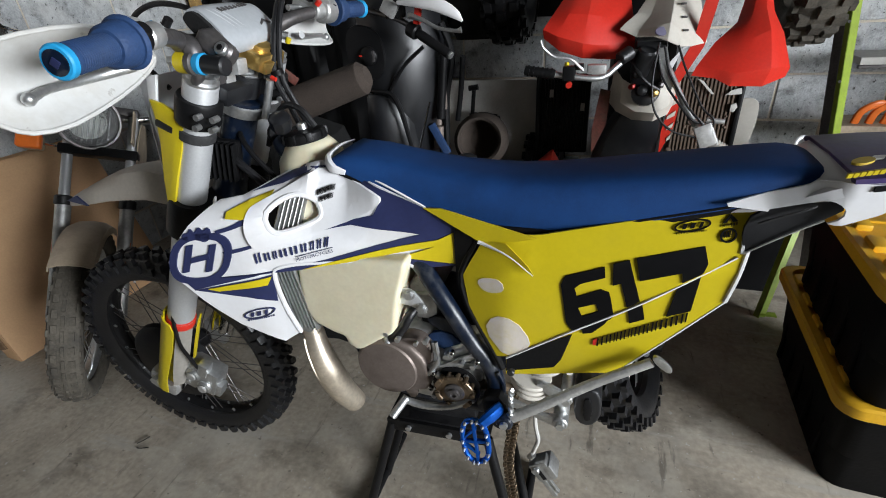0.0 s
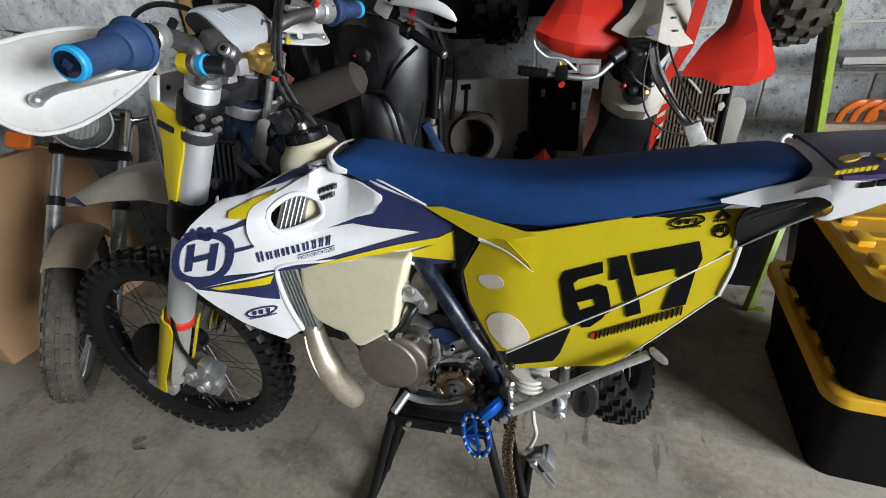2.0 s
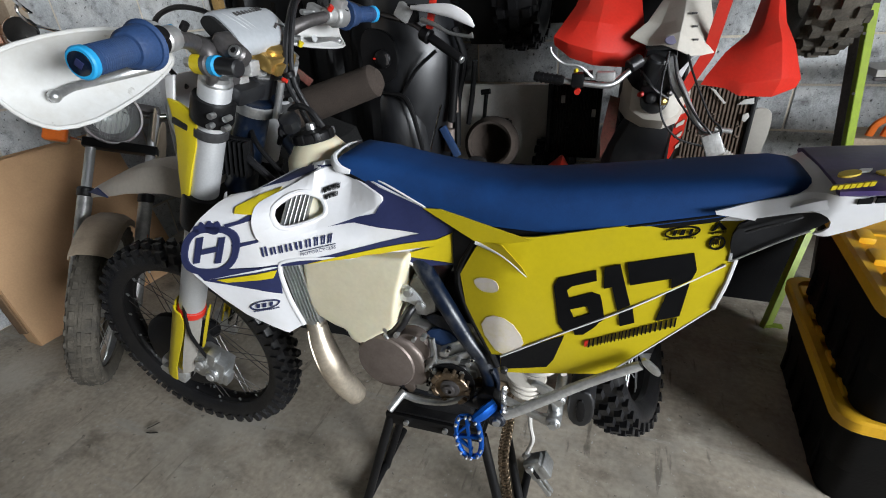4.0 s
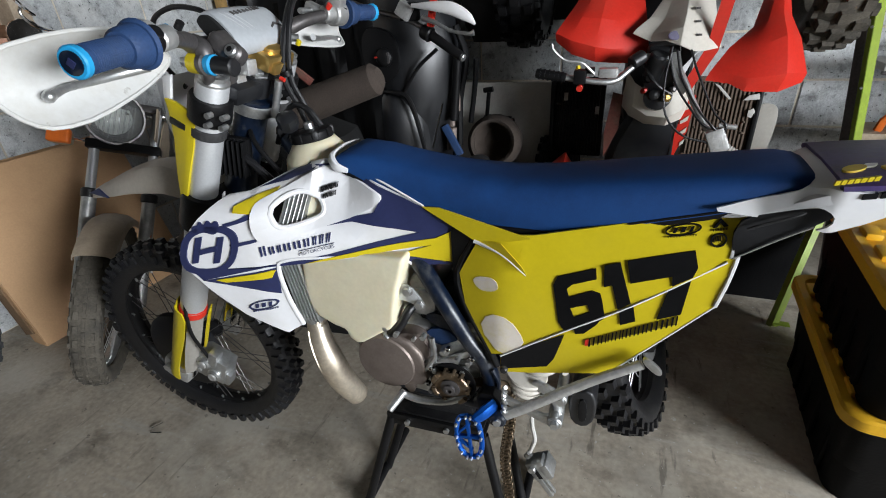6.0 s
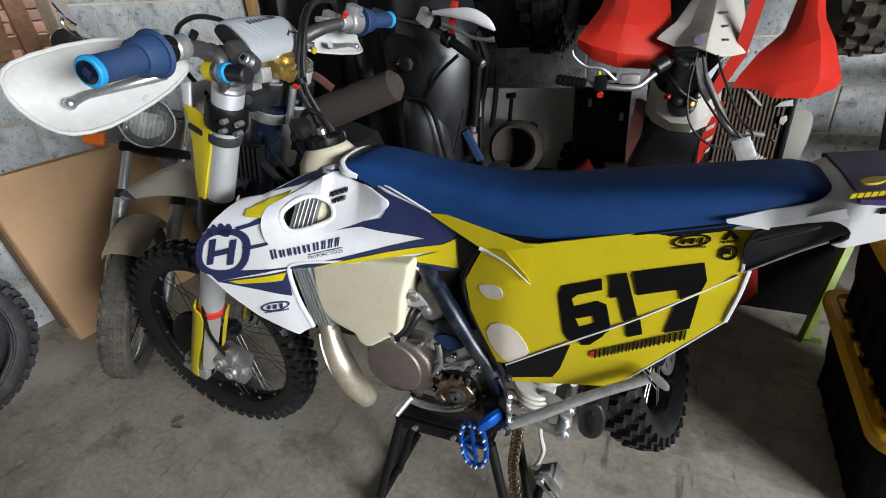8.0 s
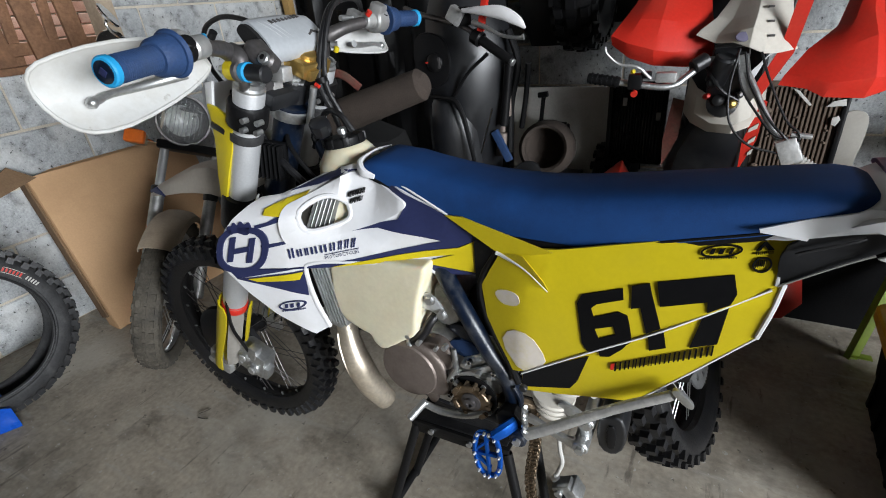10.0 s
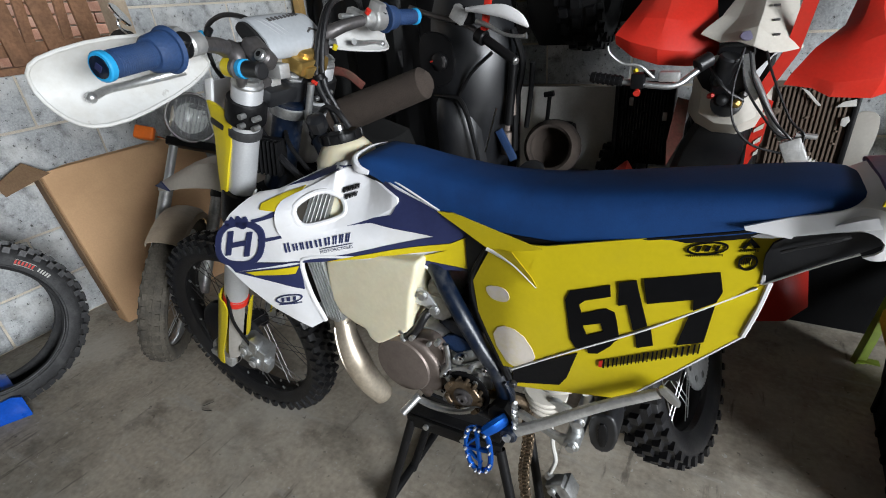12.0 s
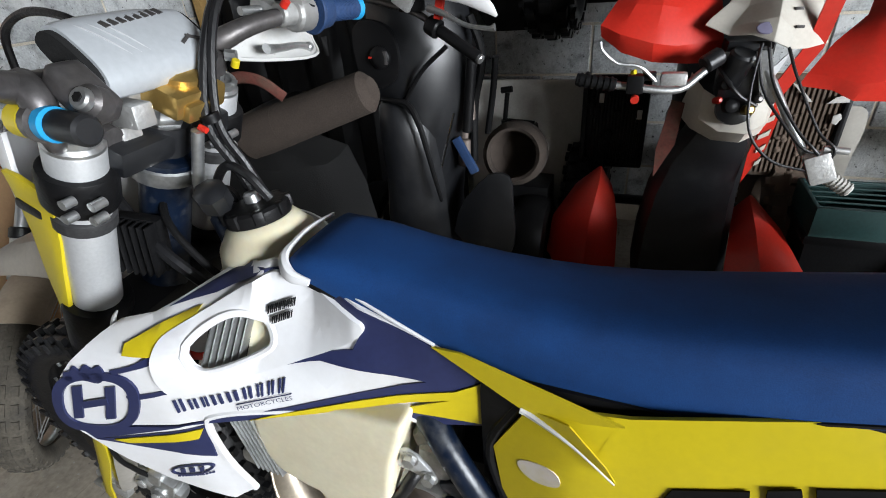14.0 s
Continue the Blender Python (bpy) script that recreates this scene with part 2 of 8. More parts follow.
NAVY_PAINT = mat("navy_frame_paint", (0.003, 0.0075, 0.019), 0.34, vary=0.3, scale=18, bump=0.12, dirt=(0.10, 0.10, 0.095), dirt_amount=0.5, dirt_scale=26)
BLACK_DECAL = mat("black_decal", (0.004, 0.004, 0.0045), 0.45, vary=0.2, scale=8, bump=0.04, spec=0.12)
SEAT = mat("blue_seat_cover", (0.008, 0.046, 0.165), 0.7, vary=0.16, scale=5, fine=700, bump=0.1, dirt=(0.004, 0.008, 0.03), dirt_amount=0.5, dirt_scale=3, spec=0.2)
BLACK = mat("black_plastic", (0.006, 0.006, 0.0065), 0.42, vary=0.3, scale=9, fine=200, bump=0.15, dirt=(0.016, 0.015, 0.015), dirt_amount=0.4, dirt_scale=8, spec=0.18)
BLACK_GLOSS = mat("black_bodywork", (0.006, 0.0065, 0.008), 0.4, vary=0.25, scale=6, bump=0.05, dirt=(0.05, 0.05, 0.05), dirt_amount=0.3, dirt_scale=7, spec=0.6)
RUBBER = mat("tyre_rubber", (0.007, 0.007, 0.008), 0.42, vary=0.3, scale=20, fine=180, bump=0.3, dirt=(0.030, 0.029, 0.028), dirt_amount=0.5, dirt_scale=14, spec=0.5)
GREYED = mat("greyed_tyre_rubber", (0.028, 0.028, 0.029), 0.6, vary=0.4, scale=16, fine=160, bump=0.3, dirt=(0.09, 0.09, 0.088), dirt_amount=0.6, dirt_scale=18)
DUSTY = mat("dusty_tyre_rubber", (0.075, 0.066, 0.052), 0.85, vary=0.4, scale=14, fine=150, bump=0.35, dirt=(0.02, 0.02, 0.02), dirt_amount=0.7, dirt_scale=11)
ALU = mat("aluminium", (0.52, 0.53, 0.53), 0.38, 0.9, vary=0.18, scale=20, fine=150, bump=0.12, dirt=(0.14, 0.13, 0.11), dirt_amount=0.4, dirt_scale=16)
CAST = mat("cast_metal", (0.50, 0.50, 0.49), 0.46, 0.7, vary=0.25, scale=25, fine=160, bump=0.3, dirt=(0.08, 0.07, 0.06), dirt_amount=0.55, dirt_scale=20)
FORK = mat("anodised_silver", (0.56, 0.57, 0.58), 0.42, 0.55, vary=0.08, scale=9, fine=250, bump=0.06)
CHROME = mat("chrome", (0.72, 0.72, 0.72), 0.16, 1.0, vary=0.08, scale=15, bump=0.04, dirt=(0.3, 0.27, 0.22), dirt_amount=0.3, dirt_scale=25)
PIPE = mat("nickel_pipe", (0.70, 0.62, 0.50), 0.40, 0.75, vary=0.18, scale=9, bump=0.08, dirt=(0.24, 0.17, 0.11), dirt_amount=0.5, dirt_scale=7)
BRONZE = mat("bronze_cover", (0.20, 0.165, 0.145), 0.5, 0.55, vary=0.12, scale=14, fine=180, bump=0.12, dirt=(0.09, 0.07, 0.06), dirt_amount=0.5, dirt_scale=14)
DARK_METAL = mat("dark_metal", (0.12, 0.113, 0.113), 0.42, 0.7, vary=0.25, scale=15, bump=0.15, dirt=(0.2, 0.18, 0.15), dirt_amount=0.3, dirt_scale=20)
CHAIN = mat("oily_chain", (0.20, 0.15, 0.10), 0.38, 0.8, vary=0.35, scale=40, bump=0.2, dirt=(0.03, 0.02, 0.015), dirt_amount=0.6, dirt_scale=40)
GOLD = mat("gold_anodised", (0.55, 0.37, 0.12), 0.32, 0.85, vary=0.12, scale=20, bump=0.05)
BLUE_ANO = mat("blue_anodised", (0.01, 0.10, 0.48), 0.3, 0.7, vary=0.15, scale=20, bump=0.05)
BLUE_GRIP = mat("blue_grip_rubber", (0.016, 0.042, 0.115), 0.65, vary=0.2, scale=14, fine=240, bump=0.35, dirt=(0.05, 0.06, 0.08), dirt_amount=0.3, dirt_scale=16)
CYAN = mat("light_blue_plastic", (0.02, 0.28, 0.55), 0.45, vary=0.1)
RED = mat("red_plastic", (0.50, 0.024, 0.014), 0.36, vary=0.1, scale=5, bump=0.05, dirt=(0.30, 0.055, 0.035), dirt_amount=0.4, dirt_scale=6)
# Dirt and the quad's left panel shade are mixed into this dark red.
WORN_SHADED_RED = mat("worn_shaded_red", (0.10, 0.03, 0.022), 0.7, vary=0.4, scale=18, bump=0.2, dirt=(0.07, 0.05, 0.035), dirt_amount=0.9, dirt_scale=20)
FADED = mat("faded_patch", (0.64, 0.58, 0.51), 0.45, vary=0.06, scale=9, bump=0.03, dirt=(0.54, 0.45, 0.10), dirt_amount=0.5, dirt_scale=24)
ORANGE = mat("orange_plastic", (0.70, 0.15, 0.02), 0.35, vary=0.1, bump=0.05)
CREAM = mat("translucent_tank_plastic", (0.66, 0.61, 0.45), 0.42, vary=0.06, scale=4, bump=0.05, dirt=(0.5, 0.42, 0.27), dirt_amount=0.5, dirt_scale=5, sss=0.25)
BEIGE = mat("beige_paint", (0.42, 0.34, 0.25), 0.42, vary=0.1, scale=7, bump=0.08, dirt=(0.13, 0.11, 0.085), dirt_amount=0.5, dirt_scale=6)
GREEN = mat("lime_green_steel", (0.22, 0.30, 0.03), 0.45, vary=0.15, scale=12, bump=0.1, dirt=(0.11, 0.1, 0.05), dirt_amount=0.5, dirt_scale=15)
TOTE = mat("black_tote_plastic", (0.003, 0.003, 0.0034), 0.6, vary=0.3, scale=6, bump=0.2, dirt=(0.007, 0.007, 0.007), dirt_amount=0.4, dirt_scale=5, spec=0.1)
LID = mat("yellow_lid_plastic", (0.66, 0.37, 0.018), 0.42, vary=0.07, scale=7, bump=0.05, dirt=(0.4, 0.2, 0.02), dirt_amount=0.35, dirt_scale=9)
GREY = mat("grey_board", (0.46, 0.45, 0.42), 0.6, vary=0.1, scale=4, bump=0.08, dirt=(0.22, 0.2, 0.17), dirt_amount=0.5, dirt_scale=4)
AGED_WHITE = mat("aged_white_plastic", (0.50, 0.47, 0.415), 0.42, vary=0.06, scale=6, bump=0.05, dirt=(0.30, 0.26, 0.21), dirt_amount=0.45, dirt_scale=7)
GUARD_GREY = mat("grey_guard_plastic", (0.24, 0.225, 0.20), 0.5, vary=0.12, scale=9, bump=0.05)
GUARD_WHITE = mat("scuffed_white_plastic", (0.50, 0.50, 0.485), 0.42, vary=0.05, scale=9, bump=0.05, dirt=(0.36, 0.33, 0.28), dirt_amount=0.5, dirt_scale=14)
stain(GUARD_WHITE, (0.22, 0.20, 0.17), 0.5, 60.0, 0.66, 0.72, detail=3.0)
SILVER_PAD = mat("silver_vinyl", (0.40, 0.42, 0.44), 0.36, 0.15, vary=0.08, scale=8, bump=0.08)
FOAM = mat("black_foam", (0.007, 0.007, 0.007), 0.95, vary=0.3, scale=30, fine=300, bump=0.5)
CLOTH = mat("dusty_cloth", (0.12, 0.088, 0.066), 0.95, vary=0.2, scale=9, fine=260, bump=0.5, dirt=(0.1, 0.075, 0.06), dirt_amount=0.5)
# Grimy brown with the shade on the roll and the housing mixed in.
DARK_CLOTH = mat("grimy_shaded_cloth", (0.055, 0.042, 0.034), 0.95, vary=0.35, scale=14, fine=260, bump=0.6, dirt=(0.012, 0.010, 0.009), dirt_amount=0.8, dirt_scale=7)
BLUE_TAPE = mat("blue_film", (0.005, 0.07, 0.42), 0.3, vary=0.2, scale=14, bump=0.15)
TEAL = mat("teal_plastic", (0.014, 0.042, 0.040), 0.5, vary=0.2)

REFLECT = mat("lamp_reflector", (0.62, 0.62, 0.60), 0.30, 0.6, vary=0.05, bump=0.02)
GLASS = bpy.data.materials.new("lamp_glass")
GLASS.use_nodes = True
_g = GLASS.node_tree.nodes["Principled BSDF"]
_g.inputs["Transmission Weight"].default_value = 0.95
_g.inputs["Roughness"].default_value = 0.06
_g.inputs["IOR"].default_value = 1.12
_g.inputs["Specular IOR Level"].default_value = 0.8
_g.inputs["Base Color"].default_value = (0.86, 0.88, 0.88, 1)

# ---------------------------------------------------------------- the room
X0, X1, Y0, Y1, H = -2.0, 4.6, -1.9, 3.4, 2.55
WIN = (1.0, 2.13, 1.09, 2.0)   # window in the left wall: y from, y to, sill, head
DOOR = (-1.68, 0.84, 2.14)    # doorway in the right wall: y from, y to, head


def slab(name, bm, mat_, label, category):
    return tagged(part(name, bm, mat_, None, "", False), label, category, kind="structure")


slab("floor", box(((X0 + X1) / 2, (Y0 + Y1) / 2, -0.05), (X1 - X0 + 0.6, Y1 - Y0 + 0.6, 0.1)), CONCRETE, "stained bare grey concrete garage floor", "floor")
slab("ceiling", box(((X0 + X1) / 2, (Y0 + Y1) / 2, H + 0.05), (X1 - X0 + 0.6, Y1 - Y0 + 0.6, 0.1)), UNSEEN_WALL, "unseen garage ceiling, near-black to cut bounced light", "ceiling")
YL, XB = 0.22, 1.85    # past these the unseen walls turn near-black to cut bounced light
slab("wall_left_end", box((X0 - 0.11, (Y0 + YL) / 2, H / 2), (0.19, YL - Y0, H)), UNSEEN_WALL, "unseen end of the side wall, near-black to cut bounced light", "wall")
slab("wall_back_end", box(((XB + X1) / 2 + 0.1, Y1 + 0.11, H / 2), (X1 - XB + 0.2, 0.19, H)), UNSEEN_WALL, "unseen end of the back wall, near-black to cut bounced light", "wall")
wall_left = slab("wall_left", join(box((X0 - 0.11, (YL + WIN[0]) / 2, H / 2), (0.19, WIN[0] - YL, H)),
     box((X0 - 0.11, (WIN[1] + Y1) / 2, H / 2), (0.19, Y1 - WIN[1], H)),
     box((X0 - 0.11, (WIN[0] + WIN[1]) / 2, WIN[2] / 2), (0.19, WIN[1] - WIN[0], WIN[2])),
     box((X0 - 0.11, (WIN[0] + WIN[1]) / 2, (WIN[3] + H) / 2), (0.19, WIN[1] - WIN[0], H - WIN[3]))), MORTAR, "bare grey concrete block wall with pale mortar joints", "wall")
wall_back = slab("wall_back", box(((X0 - 0.2 + XB) / 2, Y1 + 0.11, H / 2), (XB - X0 + 0.2, 0.19, H)), MORTAR, "bare grey concrete block wall behind the parked machines", "wall")
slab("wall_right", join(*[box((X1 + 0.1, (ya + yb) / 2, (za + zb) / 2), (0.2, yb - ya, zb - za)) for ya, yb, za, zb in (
     (Y0 - 0.2, DOOR[0], 0, H), (DOOR[0], DOOR[1], DOOR[2], H), (DOOR[1], Y1 + 0.2, 0, H))]), UNSEEN_WALL, "unseen near-black wall with an open doorway", "wall")
# Unseen low wall, added only to keep doorway light off the floor.
slab("wall_low", box((2.36, 2.78, 0.42), (0.12, 1.26, 0.84)), UNSEEN_WALL, "unseen low wall added to block light beyond the rack", "wall")
slab("wall_front", box(((X0 + X1) / 2, Y0 - 0.1, H / 2), (X1 - X0, 0.2, H)), UNSEEN_WALL, "unseen near-black wall behind the camera", "wall")
slab("ground", box((64.9, 0, -0.1), (120, 160, 0.1)), mat("gravel", (0.2, 0.19, 0.17), 0.9, vary=0.3, scale=3), "grey gravel yard outside the garage", "ground")
# ---------------------------------------------------------------- the enduro motorcycle on its lift stand
YC = 1.40      # the bike's middle plane
bike = thing("enduro_motorcycle", (0.0, YC, 0.0), "white, navy and yellow enduro motorcycle on a lift stand", "motorcycle")


def mirror_y(bm):
    """The same part on the other side of the bike."""
    bmesh.ops.transform(bm, matrix=Matrix.Translation((0, 2 * YC, 0)) @ Matrix.Diagonal((1, -1, 1, 1)), verts=bm.verts)
    bmesh.ops.reverse_faces(bm, faces=bm.faces)
    return bm


def f_shroud(x, z):
    """The shroud's outer face: bowed along the bike, folding in towards the tank at its top."""
    y = lerp(x, (-0.38, -0.294, -0.24, -0.154, -0.128, -0.03, 0.112, 0.213, 0.40), (1.170, 1.184, 1.199, 1.222, 1.235, 1.273, 1.321, 1.342, 1.345)) + 0.1 * max(0, 0.70 - z)
    y += lerp(x, (-0.12, -0.06), (1, 0)) * 27 * max(0, z - 0.87) ** 2
    return y + lerp(x, (-0.12, -0.05, 0.0, 0.06, 0.145, 0.30), (0, 1, 1, 0.45, 0.15, 0)) * lerp(z, (0.82, 0.885, 0.95), (0, 0.052, 0.078))


def f_panel(x, z):
    return lerp(z, (0.55, 0.68, 0.82, 0.86, 0.92), (1.287, 1.293, 1.306, 1.322, 1.349)) + 0.24 * max(0, 0.30 - x)


def off(f, d):
    return lambda x, z: f(x, z) - d


SHROUD = [(-0.3045, 0.8006), (-0.2826, 0.8332), (-0.2636, 0.8546), (-0.2439, 0.8743), (-0.2263, 0.8899), (-0.2154, 0.8993), (-0.2040, 0.9066), (-0.1671, 0.9105), (-0.1445, 0.9197), (-0.1032, 0.9395), (-0.0490, 0.9527), (-0.0146, 0.9480),
          (0.1535, 0.8765), (0.2120, 0.8408), (0.3030, 0.7850), (0.2225, 0.7646), (0.1417, 0.7593), (0.1143, 0.7671), (0.0839, 0.7767), (-0.0440, 0.7805), (-0.1075, 0.7774), (-0.1236, 0.7620),
          (-0.1193, 0.6936), (-0.1085, 0.6224), (-0.1400, 0.6030), (-0.2116, 0.6548), (-0.2649, 0.7184), (-0.2922, 0.7574)]
HOLE = rounded([(-0.1160, 0.8833), (-0.1099, 0.8936), (-0.0960, 0.9027), (-0.0767, 0.9057), (-0.0589, 0.8973), (-0.0393, 0.8713), (-0.0390, 0.8581), (-0.0669, 0.8501), (-0.1079, 0.8448)], 2)
FRAME_RING = rounded([(-0.1425, 0.8805), (-0.1414, 0.8961), (-0.1330, 0.9023), (-0.1028, 0.9145), (-0.0505, 0.9416), (-0.0362, 0.9416), (-0.0065, 0.9292), (0.0663, 0.9016), (0.0741, 0.8904), (0.0637, 0.8780), (0.0165, 0.8544), (-0.0400, 0.8400), (-0.1217, 0.8246), (-0.1397, 0.8250), (-0.1467, 0.8499)], 2)

shroud = part("radiator_shroud", sheet(SHROUD, f_shroud, 0.004, [HOLE], step=0.02), WHITE, bike, "white radiator shroud with navy and yellow graphics")
part("air_duct", sheet(FRAME_RING, off(f_shroud, 0.008), 0.010, [HOLE], step=0.015), WHITE, shroud)
part("duct_lip", tube([(x, f_shroud(x, z) - 0.004, z) for x, z in HOLE[::2]], 0.0055, 8, 2, closed=True), WHITE, shroud)
hx0, hx1, hz0, hz1 = min(p[0] for p in HOLE), max(p[0] for p in HOLE), min(p[1] for p in HOLE), max(p[1] for p in HOLE)
hxm = hx0 + 0.52 * (hx1 - hx0)
part("inner_duct", loft([[(x, f_shroud(x, z) + dy, z) for x, z in ((hxm, hz0 - 0.006), (hxm + 0.006, hz1 + 0.006), (hx1 + 0.008, hz1 + 0.006), (hx1 + 0.008, hz0 - 0.006))] for dy in (0.018, 0.024)]), CREAM, shroud)
part("duct_back", loft([[(x, f_shroud(x, z) + dy, z) for x, z in ((hx0 - 0.006, hz0 - 0.006), (hx0 - 0.006, hz1 + 0.006), (hxm, hz1 + 0.006), (hxm, hz0 - 0.006))] for dy in (0.024, 0.028)]), BLACK, shroud)
for i in range(6):
    x = hx0 - 0.002 + (hxm - hx0) * i / 5.6
    part("duct_louvre", loft([[(x + dx + k * 0.012, f_shroud(x, z) + dy, z) for dx, dy in ((0, 0.012), (0.0036, 0.010), (0.0046, 0.022), (0.001, 0.023))] for k, z in ((0, hz0 - 0.004), (1, hz1 + 0.004))]), ALU, shroud, smooth=False)


def decal(name, outline, f, material, parent, lift=0.0022, label=""):
    return part(name, sheet(outline, off(f, lift), 0.0018, step=0.02), material, parent, label)


decal("navy_decal", [(-0.1527, 0.9147), (-0.0821, 0.9442), (-0.0163, 0.9449), (0.1517, 0.8757), (0.2120, 0.8388), (0.2597, 0.8188), (0.1726, 0.8188), (0.0661, 0.8001), (-0.0673, 0.7715), (-0.2625, 0.7648), (-0.2883, 0.7680), (-0.2712, 0.7416),
                     (-0.1246, 0.7732), (-0.0283, 0.7880), (0.0671, 0.8122), (0.1412, 0.8284), (0.0171, 0.8471), (-0.0746, 0.8360), (0.0567, 0.8636), (0.0706, 0.8891), (-0.0004, 0.9333), (-0.0476, 0.9424), (-0.1095, 0.9203)], f_shroud, NAVY, shroud)
decal("navy_decal", [(-0.2718, 0.7409), (-0.1246, 0.7661), (-0.1274, 0.7076), (-0.1690, 0.7197)], f_shroud, NAVY, shroud)
decal("navy_decal", [(-0.1984, 0.8633), (-0.1711, 0.8704), (-0.1478, 0.8809), (-0.1358, 0.8748), (-0.1680, 0.8644), (-0.1978, 0.8561)], f_shroud, NAVY, shroud, 0.0025)
decal("navy_decal", [(-0.1971, 0.8208), (-0.1458, 0.8307), (-0.1458, 0.8246), (-0.1951, 0.8131)], f_shroud, NAVY, shroud)
decal("navy_decal", [(-0.2982, 0.8083), (-0.2916, 0.8129), (-0.2922, 0.8001), (-0.2976, 0.7980)], f_shroud, NAVY, shroud)
decal("navy_decal", [(0.1006, 0.7814), (0.2115, 0.7648), (0.1417, 0.7603), (0.1143, 0.7671)], f_shroud, NAVY, shroud)
decal("yellow_decal", [(-0.0692, 0.7726), (0.0661, 0.8011), (0.1726, 0.8188), (0.2121, 0.8378), (0.2597, 0.8137), (0.2999, 0.7861), (0.2115, 0.7679), (0.0985, 0.7833), (0.1662, 0.8046), (0.0101, 0.7805)], f_shroud, YELLOW, shroud, 0.0045)
decal("yellow_decal", [(-0.1764, 0.8843), (-0.1455, 0.8816), (-0.1187, 0.9011), (-0.1163, 0.9148), (-0.1482, 0.9067), (-0.1778, 0.8938)], f_shroud, YELLOW, shroud, 0.0055)
decal("yellow_decal", [(-0.2446, 0.7435), (-0.1255, 0.7631), (-0.1353, 0.7459), (-0.2248, 0.7379)], f_shroud, YELLOW, shroud, 0.0045)


def ring_outline(cx, cz, rx, rz, n=28, shear=0.0, power=2.6):
    out = []
    for i in range(n):
        a = 2 * math.pi * i / n
        c, s = math.cos(a), math.sin(a)
        x, z = rx * abs(c) ** (2 / power) * (1 if c >= 0 else -1), rz * abs(s) ** (2 / power) * (1 if s >= 0 else -1)
        out.append((cx + x + shear * z, cz + z))
    return out


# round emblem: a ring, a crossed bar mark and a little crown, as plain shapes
EX, EZ = -0.2410, 0.8080
part("emblem", sheet(ring_outline(EX, EZ, 0.056, 0.052, shear=0.42), off(f_shroud, 0.003), 0.0025, [ring_outline(EX, EZ, 0.043, 0.040, shear=0.42)]), NAVY, shroud, "round navy emblem ring")
for dx in (-0.023, 0.019):
    decal("emblem_bar", [(EX + dx - 0.006 - 0.012, EZ - 0.028), (EX + dx + 0.007 - 0.012, EZ - 0.026), (EX + dx + 0.007 + 0.012, EZ + 0.03), (EX + dx - 0.006 + 0.012, EZ + 0.028)], f_shroud, NAVY, shroud, 0.003)
decal("emblem_bar", [(EX - 0.018, EZ - 0.008), (EX + 0.018, EZ), (EX + 0.02, EZ + 0.011), (EX - 0.016, EZ + 0.003)], f_shroud, NAVY, shroud, 0.004)
decal("emblem_crown", rounded([(-0.2613, 0.8443), (-0.2572, 0.8612), (-0.2470, 0.8602), (-0.2404, 0.8717), (-0.2354, 0.8597), (-0.2252, 0.8742), (-0.2191, 0.8630), (-0.2084, 0.8728), (-0.2049, 0.8601), (-0.2178, 0.8399), (-0.2385, 0.8489)], 2), f_shroud, NAVY, shroud, 0.003)
# brand lettering as plain bars
random.seed(4)


def plate(outline, f, lift, thick=0.0016):
    """A small flat mark with four or more corners laid on a surface."""
    return loft([[(x, f(x, z) - lift, z) for x, z in outline], [(x, f(x, z) - lift + thick, z) for x, z in outline]])


def letter_bars(name, a, b, height, n, f, material, parent, lift=0.003, slant=0.25, gap=0.28, tall=()):
    """A row of plain bars for lettering, from a to b along its foot; the bars named in tall are higher."""
    (ax, az), (bx, bz) = a, b
    cuts = [0.0]
    for i in range(n):
        cuts.append(cuts[-1] + random.choice((0.8, 1.0, 1.0, 1.2)))
    for i in range(n):
        h = height * (1.3 if i in tall else 1.0)
        w = cuts[i + 1] - cuts[i] - gap
        for lo, hi in ((0.0, 0.24), (0.60, 0.84)):
            t0, t1 = (cuts[i] + w * lo) / cuts[-1], (cuts[i] + w * hi) / cuts[-1]
            x0, z0, x1, z1 = ax + (bx - ax) * t0, az + (bz - az) * t0, ax + (bx - ax) * t1, az + (bz - az) * t1
            part(name, plate([(x0, z0), (x1, z1), (x1 + slant * h, z1 + h), (x0 + slant * h, z0 + h)], f, lift), material, parent, smooth=False)


def words(text, a, b, height, f, material, parent, lift=0.003, name="word"):
    """Raised lettering in the built-in font, along the line from a to b on the surface y = f(x, z)."""
    cu = bpy.data.curves.new("text", "FONT")
    cu.body, cu.resolution_u = text, 2
    tmp = bpy.data.objects.new("text", cu)
    scene.collection.objects.link(tmp)
    bm = bmesh.new()
    me = tmp.to_mesh()
    bm.from_mesh(me)
    tmp.to_mesh_clear()
    bpy.data.objects.remove(tmp)
    xs, zs = [v.co.x for v in bm.verts], [v.co.y for v in bm.verts]
    w, h = max(xs) - min(xs), max(zs)
    x_lo = min(xs)
    for v in bm.verts:
        t, k = (v.co.x - x_lo) / w, v.co.y / h * height
        x, z = a[0] + (b[0] - a[0]) * t, a[1] + (b[1] - a[1]) * t + k
        v.co = Vector((x, f(x, z) - lift, z))
    return part(name, bm, material, parent, smooth=False)


letter_bars("letter_bar", (-0.1441, 0.7933), (-0.0144, 0.8165), 0.0155, 9, f_shroud, NAVY, shroud, 0.003, 0.02, 0.3, (0,))
